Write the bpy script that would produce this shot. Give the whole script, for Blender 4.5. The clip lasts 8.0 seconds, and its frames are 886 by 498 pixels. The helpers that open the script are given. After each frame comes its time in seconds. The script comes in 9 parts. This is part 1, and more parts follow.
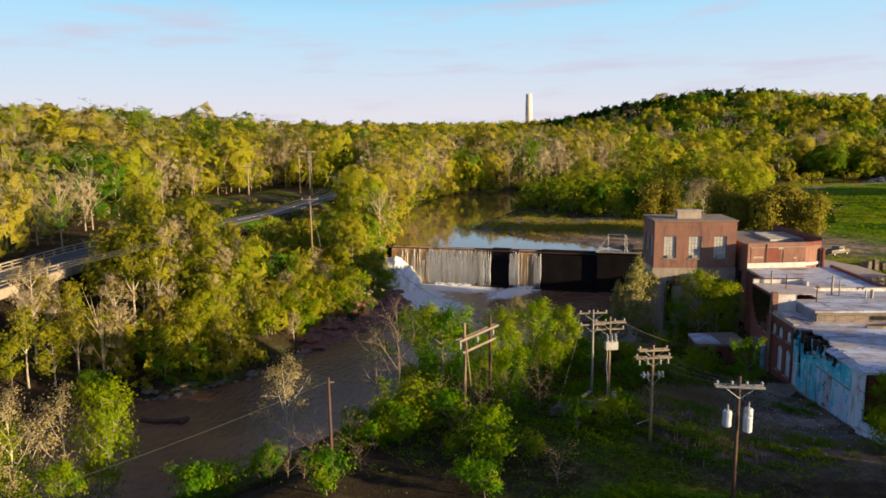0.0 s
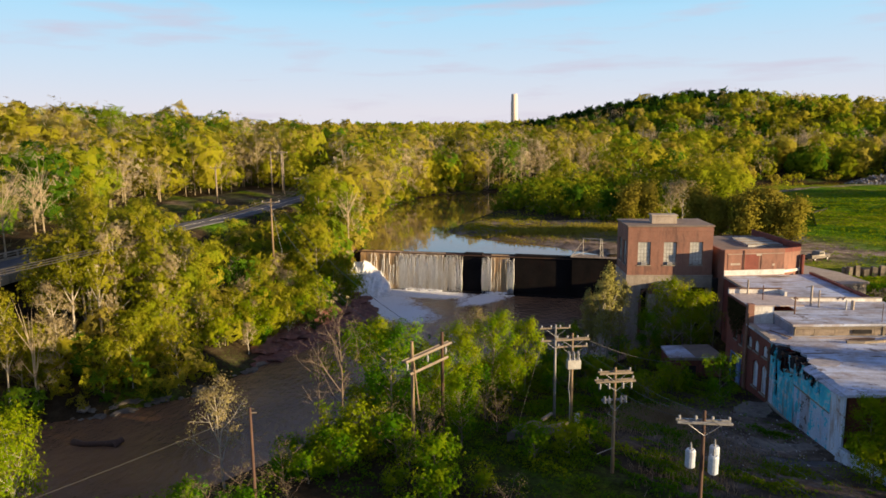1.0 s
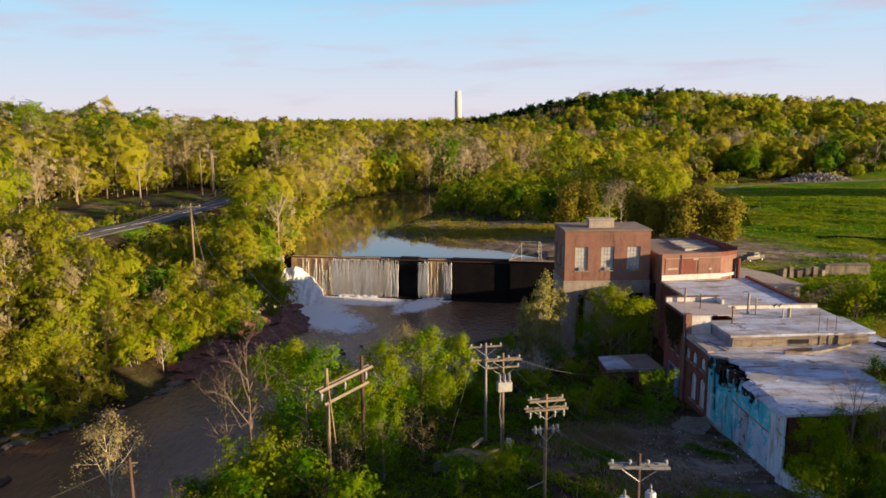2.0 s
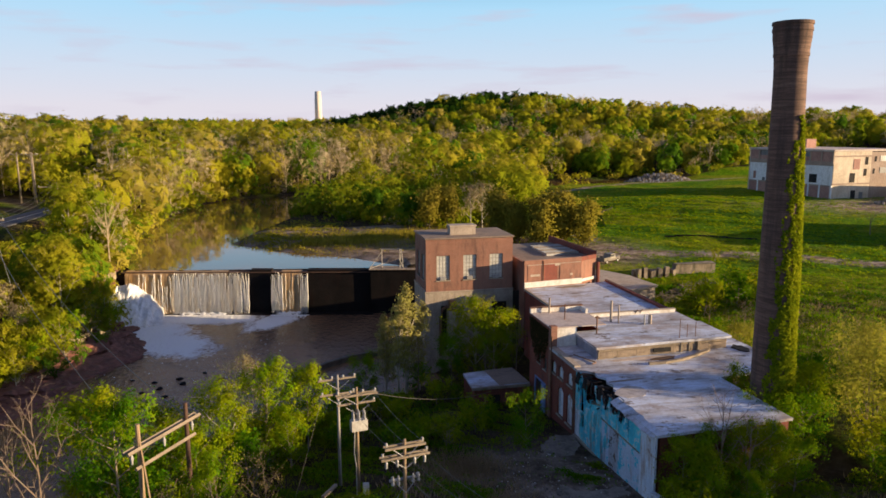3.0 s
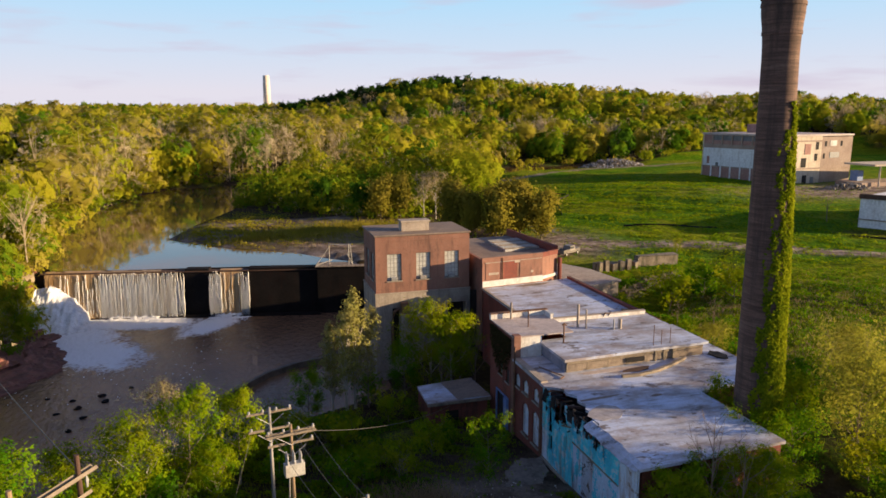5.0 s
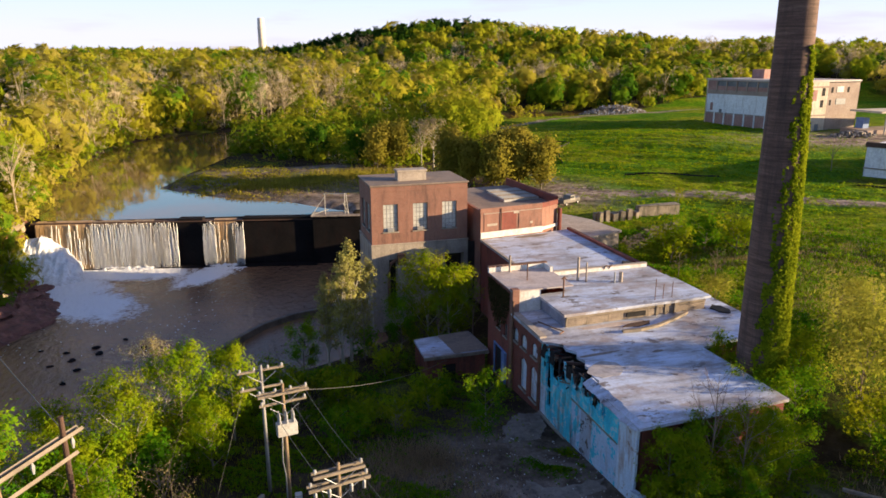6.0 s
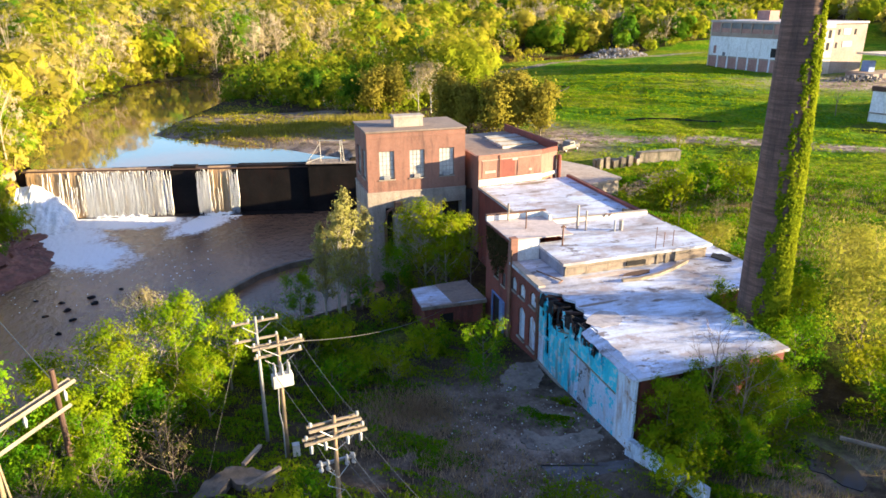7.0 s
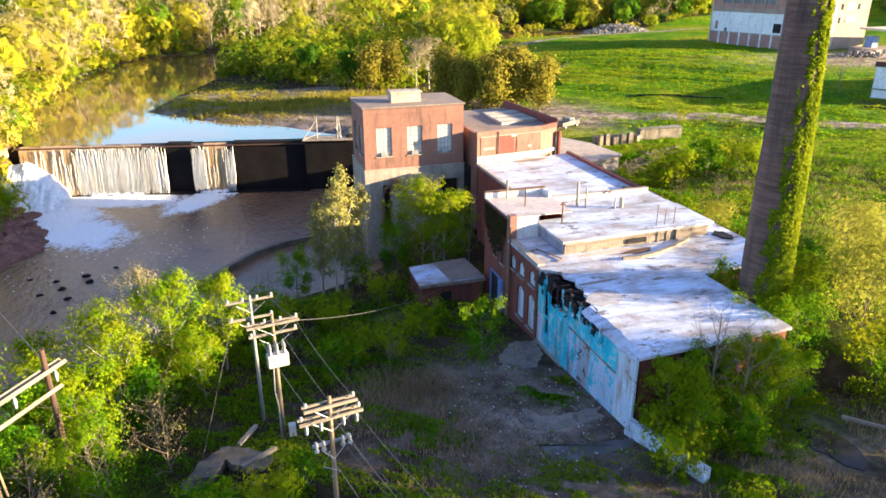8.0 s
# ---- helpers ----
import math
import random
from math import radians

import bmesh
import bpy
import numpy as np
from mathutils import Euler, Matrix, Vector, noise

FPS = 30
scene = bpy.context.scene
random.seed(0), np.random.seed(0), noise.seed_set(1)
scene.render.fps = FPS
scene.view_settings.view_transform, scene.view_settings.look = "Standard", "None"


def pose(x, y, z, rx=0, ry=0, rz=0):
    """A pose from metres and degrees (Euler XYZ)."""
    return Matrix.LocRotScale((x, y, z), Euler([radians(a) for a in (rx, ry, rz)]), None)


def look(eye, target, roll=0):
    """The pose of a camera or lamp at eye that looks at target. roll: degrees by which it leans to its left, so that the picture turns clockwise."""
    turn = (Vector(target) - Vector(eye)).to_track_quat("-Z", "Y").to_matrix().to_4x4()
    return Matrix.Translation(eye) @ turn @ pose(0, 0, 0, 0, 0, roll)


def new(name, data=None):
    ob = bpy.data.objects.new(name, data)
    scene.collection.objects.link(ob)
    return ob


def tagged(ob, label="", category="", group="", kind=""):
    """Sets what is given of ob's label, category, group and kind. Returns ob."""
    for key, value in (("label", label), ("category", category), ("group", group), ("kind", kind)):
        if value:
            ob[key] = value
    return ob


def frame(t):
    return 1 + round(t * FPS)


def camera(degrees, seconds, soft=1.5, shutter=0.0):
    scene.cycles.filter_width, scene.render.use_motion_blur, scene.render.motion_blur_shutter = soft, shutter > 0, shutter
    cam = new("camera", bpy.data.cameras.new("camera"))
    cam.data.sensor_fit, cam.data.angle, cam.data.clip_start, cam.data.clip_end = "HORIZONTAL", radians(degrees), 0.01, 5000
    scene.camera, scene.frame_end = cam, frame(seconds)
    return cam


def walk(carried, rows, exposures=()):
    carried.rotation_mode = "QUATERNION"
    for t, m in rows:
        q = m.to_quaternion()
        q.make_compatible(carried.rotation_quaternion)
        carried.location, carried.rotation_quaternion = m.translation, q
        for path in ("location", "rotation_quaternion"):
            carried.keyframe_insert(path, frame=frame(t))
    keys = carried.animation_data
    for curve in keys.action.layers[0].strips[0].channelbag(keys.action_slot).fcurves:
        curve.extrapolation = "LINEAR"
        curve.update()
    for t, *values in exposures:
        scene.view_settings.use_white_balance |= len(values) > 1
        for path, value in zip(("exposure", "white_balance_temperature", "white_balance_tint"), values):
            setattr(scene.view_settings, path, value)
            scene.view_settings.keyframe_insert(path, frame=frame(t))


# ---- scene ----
import itertools

cam = camera(65.5, 8.0, soft=1.6)
PATH = [
    (0, (-25.254, -110.361, 36.252), (-25.405, -108.395, 35.918), -0.8),
    (0.5, (-23.652, -107.496, 36.209), (-23.808, -105.531, 35.876), -0.7),
    (1, (-22.243, -104.575, 36.261), (-22.354, -102.607, 35.926), -0.6),
    (1.2, (-21.747, -103.385, 36.276), (-21.848, -101.415, 35.941), -0.6),
    (2.3, (-19.727, -97.463, 37.007), (-19.578, -95.5, 36.657), -0.3),
    (2.5, (-19.292, -95.958, 36.948), (-19.063, -94.002, 36.598), -0.2),
    (3, (-18.341, -92.498, 37.005), (-17.909, -90.576, 36.661), -0.1),
    (3.5, (-17.712, -89.884, 37.095), (-17.156, -87.995, 36.746), -0.1),
    (4, (-16.994, -87.877, 37.224), (-16.439, -85.989, 36.871), -0.1),
    (5.3, (-16.022, -84.39, 37.263), (-15.463, -82.518, 36.839), -0.1),
    (5.5, (-15.814, -83.984, 37.314), (-15.259, -82.118, 36.855), -0.1),
    (6, (-15.567, -83.2, 37.254), (-15.014, -81.354, 36.719), -0.1),
    (6.5, (-15.345, -82.606, 37.179), (-14.796, -80.782, 36.57), -0.2),
    (7, (-15.188, -82.147, 37.04), (-14.643, -80.347, 36.359), -0.2),
    (7.5, (-15.044, -81.727, 36.893), (-14.503, -79.948, 36.156), -0.2),
    (8, (-14.904, -81.415, 36.711), (-14.362, -79.638, 35.971), -0.2),
]
EXPOSURES = [(0, 1.0, 6800, 19), (2.5, 0.96, 6850, 22), (4, 0.96, 6850, 23), (5.5, 1.04, 6700, 23), (6, 1.34, 6500, 21), (6.5, 1.84, 6350, 18), (7, 2.3, 6250, 16), (7.5, 2.43, 6250, 16), (8, 2.49, 6250, 16)]
walk(cam, [(t, look(eye, target, roll)) for t, eye, target, roll in PATH], EXPOSURES)

# ---- sky and sun ----
SUN_WAY = Vector((0.922, -0.352, 0.165)).normalized()
world = bpy.data.worlds.new("evening_sky")
scene.world = world
world.use_nodes = True
wn, wl = world.node_tree.nodes, world.node_tree.links
wn.clear()
w_out = wn.new("ShaderNodeOutputWorld")
w_bg = wn.new("ShaderNodeBackground")
sky = wn.new("ShaderNodeTexSky")
sky.sky_type = "NISHITA"
sky.sun_disc = False
sky.sun_elevation = math.asin(SUN_WAY.z)
sky.sun_rotation = math.atan2(SUN_WAY.x, SUN_WAY.y)
sky.altitude = 250
sky.air_density = 1.0
sky.dust_density = 1.2
sky.ozone_density = 1.5
w_coord = wn.new("ShaderNodeTexCoord")
w_map = wn.new("ShaderNodeMapping")
w_map.inputs["Scale"].default_value = (2.2, 2.2, 17.0)
w_noise = wn.new("ShaderNodeTexNoise")
w_noise.inputs["Scale"].default_value = 2.3
w_noise.inputs["Detail"].default_value = 5.0
w_ramp = wn.new("ShaderNodeValToRGB")
w_ramp.color_ramp.elements[0].position = 0.53
w_ramp.color_ramp.elements[0].color = (0, 0, 0, 1)
w_ramp.color_ramp.elements[1].position = 0.78
w_ramp.color_ramp.elements[1].color = (0.85, 0.85, 0.85, 1)
w_mix = wn.new("ShaderNodeMix")
w_mix.data_type = "RGBA"
wl.new(w_coord.outputs["Generated"], w_map.inputs["Vector"])
wl.new(w_map.outputs["Vector"], w_noise.inputs["Vector"])
wl.new(w_noise.outputs["Fac"], w_ramp.inputs["Fac"])
w_sep = wn.new("ShaderNodeSeparateXYZ")
wl.new(w_coord.outputs["Generated"], w_sep.inputs[0])
w_veil = wn.new("ShaderNodeValToRGB")  # evening haze low in the sky, pale at the horizon and bluer above
for e, (p, c) in zip((w_veil.color_ramp.elements[0], w_veil.color_ramp.elements[1], w_veil.color_ramp.elements.new(0.5)), ((0.03, (3.75, 4.0, 4.4)), (0.5, (1.0, 1.5, 2.0)), (0.19, (1.65, 3.9, 5.2)))):
    e.position, e.color = p, (*c, 1)
w_low = wn.new("ShaderNodeValToRGB")
w_low.color_ramp.elements[0].position = 0.16
w_low.color_ramp.elements[0].color = (0.95, 0.95, 0.95, 1)
w_low.color_ramp.elements[1].position = 0.30
w_low.color_ramp.elements[1].color = (0.0, 0.0, 0.0, 1)
wl.new(w_sep.outputs["Z"], w_veil.inputs["Fac"])
wl.new(w_sep.outputs["Z"], w_low.inputs["Fac"])
wl.new(w_low.outputs["Color"], w_mix.inputs["Factor"])
wl.new(w_veil.outputs["Color"], w_mix.inputs["B"])
w_cloud = wn.new("ShaderNodeMix")
w_cloud.data_type = "RGBA"
w_cloud.inputs["B"].default_value = (3.0, 2.9, 3.5, 1)
wl.new(w_ramp.outputs["Color"], w_cloud.inputs["Factor"])
wl.new(w_mix.outputs["Result"], w_cloud.inputs["A"])
w_deep = wn.new("ShaderNodeMix")
w_deep.data_type = "RGBA"
w_deep.blend_type = "MULTIPLY"
w_deep.inputs["Factor"].default_value = 1.0
w_deep.inputs["B"].default_value = (0.54, 0.63, 0.82, 1)
wl.new(sky.outputs["Color"], w_deep.inputs["A"])
wl.new(w_deep.outputs["Result"], w_mix.inputs["A"])
wl.new(w_cloud.outputs["Result"], w_bg.inputs["Color"])
w_bg.inputs["Strength"].default_value = 0.10
wl.new(w_bg.outputs["Background"], w_out.inputs["Surface"])

sun = new("sun", bpy.data.lights.new("sun", "SUN"))
sun.data.energy = 5.0
sun.data.angle = radians(0.6)
sun.data.color = (1.0, 0.80, 0.45)
sun.matrix_world = look(SUN_WAY * 200, (0, 0, 0))


# ---- materials ----
def nodes_of(name):
    m = bpy.data.materials.new(name)
    m.use_nodes = True
    n, l = m.node_tree.nodes, m.node_tree.links
    return m, n, l, n["Principled BSDF"]


def noise_node(n, l, scale, detail=4.0, rough=0.6, vec=None):
    t = n.new("ShaderNodeTexNoise")
    t.inputs["Scale"].default_value = scale
    t.inputs["Detail"].default_value = detail
    t.inputs["Roughness"].default_value = rough
    if vec is not None:
        l.new(vec, t.inputs["Vector"])
    return t


def ramp_node(n, l, fac, stops):
    r = n.new("ShaderNodeValToRGB")
    els = r.color_ramp.elements
    while len(els) < len(stops):
        els.new(0.5)
    for e, (p, c) in zip(els, stops):
        e.position = p
        e.color = (*c, 1) if len(c) == 3 else c
    l.new(fac, r.inputs["Fac"])
    return r


def mix_node(n, l, fac, a, b, blend="MIX"):
    x = n.new("ShaderNodeMix")
    x.data_type = "RGBA"
    x.blend_type = blend
    for key, v in (("Factor", fac), ("A", a), ("B", b)):
        if isinstance(v, (int, float)):
            x.inputs[key].default_value = v
        elif isinstance(v, tuple):
            x.inputs[key].default_value = (*v, 1)
        else:
            l.new(v, x.inputs[key])
    return x


def world_coords(n):
    return n.new("ShaderNodeNewGeometry").outputs["Position"]


def stretched(n, l, vec, scale):
    m = n.new("ShaderNodeMapping")
    m.inputs["Scale"].default_value = scale
    l.new(vec, m.inputs["Vector"])
    return m.outputs["Vector"]


def add_bump(n, l, b, height, strength, dist=0.05):
    u = n.new("ShaderNodeBump")
    u.inputs["Strength"].default_value = strength
    u.inputs["Distance"].default_value = dist
    l.new(height, u.inputs["Height"])
    l.new(u.outputs["Normal"], b.inputs["Normal"])


def worn(name, low, high, coarse=0.35, fine=4.0, rough=0.85, stain=None, stain_amount=0.5, bump=0.4, metal=0.0, stretch=(1, 1, 1), stain_stretch=(1, 1, 0.25)):
    """A surface whose colour drifts from low to high, with fine grain and stains."""
    m, n, l, b = nodes_of(name)
    pos = world_coords(n)
    vec = stretched(n, l, pos, stretch)
    a = noise_node(n, l, coarse, 4, 0.62, vec)
    c = noise_node(n, l, fine, 5, 0.7, vec)
    base = ramp_node(n, l, a.outputs["Fac"], [(0.32, low), (0.68, high)])
    grain = ramp_node(n, l, c.outputs["Fac"], [(0.25, (0.62, 0.62, 0.62)), (0.75, (1.25, 1.25, 1.25))])
    col = mix_node(n, l, 0.75, base.outputs["Color"], grain.outputs["Color"], "MULTIPLY").outputs["Result"]
    if stain:
        s = noise_node(n, l, 0.9, 5, 0.7, stretched(n, l, pos, stain_stretch))
        sr = ramp_node(n, l, s.outputs["Fac"], [(0.5, (0, 0, 0)), (0.66, (stain_amount,) * 3)])
        col = mix_node(n, l, sr.outputs["Color"], col, stain).outputs["Result"]
    l.new(col, b.inputs["Base Color"])
    b.inputs["Roughness"].default_value = rough
    b.inputs["Metallic"].default_value = metal
    if bump:
        add_bump(n, l, b, c.outputs["Fac"], bump)
    return m


def brick_material(name, c1, c2, mortar, stain, amount, rough=0.9):
    """Coursed brick at true size with damp stains."""
    m, n, l, b = nodes_of(name)
    pos = world_coords(n)
    sep = n.new("ShaderNodeSeparateXYZ")
    l.new(pos, sep.inputs[0])
    add = n.new("ShaderNodeMath")
    l.new(sep.outputs["X"], add.inputs[0])
    l.new(sep.outputs["Y"], add.inputs[1])
    comb = n.new("ShaderNodeCombineXYZ")
    l.new(add.outputs[0], comb.inputs["X"])
    l.new(sep.outputs["Z"], comb.inputs["Y"])
    t = n.new("ShaderNodeTexBrick")
    l.new(comb.outputs[0], t.inputs["Vector"])
    t.inputs["Scale"].default_value = 1.0
    t.inputs["Brick Width"].default_value = 0.22
    t.inputs["Row Height"].default_value = 0.075
    t.inputs["Mortar Size"].default_value = 0.008
    t.inputs["Color1"].default_value = (*c1, 1)
    t.inputs["Color2"].default_value = (*c2, 1)
    t.inputs["Mortar"].default_value = (*mortar, 1)
    big = noise_node(n, l, 0.5, 5, 0.65, stretched(n, l, pos, (1, 1, 0.45)))
    tone = ramp_node(n, l, big.outputs["Fac"], [(0.3, (0.72, 0.70, 0.70)), (0.7, (1.15, 1.12, 1.08))])
    col = mix_node(n, l, 0.9, t.outputs["Color"], tone.outputs["Color"], "MULTIPLY").outputs["Result"]
    s = noise_node(n, l, 0.8, 6, 0.7, stretched(n, l, pos, (1, 1, 0.22)))
    sr = ramp_node(n, l, s.outputs["Fac"], [(0.54, (0, 0, 0)), (0.7, (amount,) * 3)])
    col = mix_node(n, l, sr.outputs["Color"], col, stain).outputs["Result"]
    l.new(col, b.inputs["Base Color"])
    b.inputs["Roughness"].default_value = rough
    add_bump(n, l, b, t.outputs["Fac"], 0.25, -0.01)
    return m


def roof_coating():
    """Old white roof coating: chalky, streaked across the fall, worn through to brown felt in patches."""
    m, n, l, b = nodes_of("weathered_roof_coating")
    pos = world_coords(n)
    big = noise_node(n, l, 0.22, 5, 0.65, pos)
    base = ramp_node(n, l, big.outputs["Fac"], [(0.34, (0.36, 0.345, 0.37)), (0.48, (0.53, 0.56, 0.67)), (0.62, (0.58, 0.655, 0.84))])
    streak = noise_node(n, l, 0.9, 6, 0.72, stretched(n, l, pos, (0.25, 1.3, 1)))
    sr = ramp_node(n, l, streak.outputs["Fac"], [(0.36, (0.50, 0.46, 0.44)), (0.48, (0.95, 0.95, 0.95)), (0.62, (1.15, 1.15, 1.15))])
    col = mix_node(n, l, 0.9, base.outputs["Color"], sr.outputs["Color"], "MULTIPLY").outputs["Result"]
    dust = noise_node(n, l, 0.33, 6, 0.7, stretched(n, l, pos, (0.8, 1.2, 1)))
    dm = ramp_node(n, l, dust.outputs["Fac"], [(0.50, (0, 0, 0)), (0.62, (0.75, 0.75, 0.75))])
    col = mix_node(n, l, dm.outputs["Color"], col, (0.34, 0.265, 0.24)).outputs["Result"]
    bare = noise_node(n, l, 0.75, 8, 0.72, stretched(n, l, pos, (0.6, 1.0, 1)))
    bm_ = ramp_node(n, l, bare.outputs["Fac"], [(0.575, (0, 0, 0)), (0.62, (0.9, 0.9, 0.9))])
    col = mix_node(n, l, bm_.outputs["Color"], col, (0.15, 0.115, 0.10)).outputs["Result"]
    fine = noise_node(n, l, 6.0, 6, 0.75, pos)
    g = ramp_node(n, l, fine.outputs["Fac"], [(0.3, (0.78, 0.78, 0.78)), (0.7, (1.12, 1.12, 1.12))])
    col = mix_node(n, l, 0.8, col, g.outputs["Color"], "MULTIPLY").outputs["Result"]
    l.new(col, b.inputs["Base Color"])
    b.inputs["Roughness"].default_value = 0.6
    add_bump(n, l, b, streak.outputs["Fac"], 0.35, 0.05)
    return m


def leaf_material(name, stops, glow=0.4, spray=0.0, cover=0.5, tall=1.0):
    """Thin leaves: diffuse with light let through; each plant has its own tint."""
    m, n, l, b = nodes_of(name)
    out = n["Material Output"]
    at = n.new("ShaderNodeAttribute")
    at.attribute_name = "tint"
    geo = n.new("ShaderNodeNewGeometry")
    info = n.new("ShaderNodeObjectInfo")
    mix = n.new("ShaderNodeMath")
    mix.operation = "MULTIPLY_ADD"
    l.new(geo.outputs["Random Per Island"], mix.inputs[0])
    mix.inputs[1].default_value = 0.07
    l.new(at.outputs["Fac"], mix.inputs[2])
    mix2 = n.new("ShaderNodeMath")
    mix2.operation = "MULTIPLY_ADD"
    l.new(info.outputs["Random"], mix2.inputs[0])
    mix2.inputs[1].default_value = 0.12
    l.new(mix.outputs[0], mix2.inputs[2])
    col = ramp_node(n, l, mix2.outputs[0], stops)
    n.remove(b)
    d = n.new("ShaderNodeBsdfDiffuse")
    tr = n.new("ShaderNodeBsdfTranslucent")
    ms = n.new("ShaderNodeMixShader")
    ms.inputs[0].default_value = glow
    l.new(col.outputs["Color"], d.inputs["Color"])
    l.new(col.outputs["Color"], tr.inputs["Color"])
    l.new(d.outputs[0], ms.inputs[1])
    l.new(tr.outputs[0], ms.inputs[2])
    if spray:
        # a spray: many small leaves with gaps between them; stems (tint near 1) stay whole
        cell = n.new("ShaderNodeTexVoronoi")
        cell.inputs["Scale"].default_value = spray
        l.new(stretched(n, l, geo.outputs["Position"], (1, 1, tall)), cell.inputs["Vector"])
        gap = n.new("ShaderNodeMath")
        gap.operation = "GREATER_THAN"
        l.new(cell.outputs["Distance"], gap.inputs[0])
        gap.inputs[1].default_value = cover
        leafy = n.new("ShaderNodeMath")
        leafy.operation = "LESS_THAN"
        l.new(at.outputs["Fac"], leafy.inputs[0])
        leafy.inputs[1].default_value = 0.985
        both = n.new("ShaderNodeMath")
        both.operation = "MULTIPLY"
        l.new(gap.outputs[0], both.inputs[0])
        l.new(leafy.outputs[0], both.inputs[1])
        clear = n.new("ShaderNodeBsdfTransparent")
        holes = n.new("ShaderNodeMixShader")
        l.new(both.outputs[0], holes.inputs[0])
        l.new(ms.outputs[0], holes.inputs[1])
        l.new(clear.outputs[0], holes.inputs[2])
        l.new(holes.outputs[0], out.inputs["Surface"])
        return m
    l.new(ms.outputs[0], out.inputs["Surface"])
    return m


RIVER_Z = 2.5


def water_material(name, deep, rough, scale, strength, mud, froth=()):
    """Murky water; froth: patches (x, y, half length, half width, turn) of drifting foam."""
    m, n, l, b = nodes_of(name)
    pos = world_coords(n)
    a = noise_node(n, l, 0.06, 3, 0.5, pos)
    col = ramp_node(n, l, a.outputs["Fac"], [(0.35, deep), (0.65, mud)]).outputs["Color"]
    rough_in = rough
    total = None
    for x, y, rx, ry, turn in froth:
        mp = n.new("ShaderNodeMapping")
        mp.vector_type = "TEXTURE"
        mp.inputs["Location"].default_value = (x, y, RIVER_Z)
        mp.inputs["Rotation"].default_value = (0, 0, radians(turn))
        mp.inputs["Scale"].default_value = (rx, ry, 1000.0)
        l.new(pos, mp.inputs["Vector"])
        ln = n.new("ShaderNodeVectorMath")
        ln.operation = "LENGTH"
        l.new(mp.outputs["Vector"], ln.inputs[0])
        near = ramp_node(n, l, ln.outputs["Value"], [(0.0, (1, 1, 1)), (0.35, (0.75, 0.75, 0.75)), (1.0, (0, 0, 0))]).outputs["Color"]
        if total is None:
            total = near
        else:
            total = mix_node(n, l, 1.0, total, near, "LIGHTEN").outputs["Result"]
    if total is not None:
        warp = noise_node(n, l, 0.5, 4, 0.7, stretched(n, l, pos, (1.0, 0.7, 1)))
        fine = noise_node(n, l, 1.7, 6, 0.75, stretched(n, l, pos, (0.9, 1.3, 1)))
        lace = n.new("ShaderNodeMath")
        lace.operation = "MULTIPLY_ADD"
        l.new(warp.outputs["Fac"], lace.inputs[0])
        lace.inputs[1].default_value = 0.7
        l.new(fine.outputs["Fac"], lace.inputs[2])
        both = n.new("ShaderNodeMath")
        both.operation = "MULTIPLY_ADD"
        l.new(total, both.inputs[0])
        both.inputs[1].default_value = 0.85
        l.new(lace.outputs[0], both.inputs[2])
        lift = n.new("ShaderNodeMapRange")
        l.new(both.outputs[0], lift.inputs["Value"])
        lift.inputs["From Min"].default_value = 1.10
        lift.inputs["From Max"].default_value = 1.36
        col = mix_node(n, l, lift.outputs["Result"], col, (0.86, 0.87, 0.90)).outputs["Result"]
        rr = n.new("ShaderNodeMapRange")
        l.new(lift.outputs["Result"], rr.inputs["Value"])
        rr.inputs["To Min"].default_value = rough
        rr.inputs["To Max"].default_value = 0.7
        l.new(rr.outputs["Result"], b.inputs["Roughness"])
    l.new(col, b.inputs["Base Color"])
    if total is None:
        b.inputs["Roughness"].default_value = rough
    b.inputs["IOR"].default_value = 1.33
    w = noise_node(n, l, scale, 4, 0.6, stretched(n, l, pos, (1.0, 0.55, 1)))
    add_bump(n, l, b, w.outputs["Fac"], strength, 0.25)
    return m


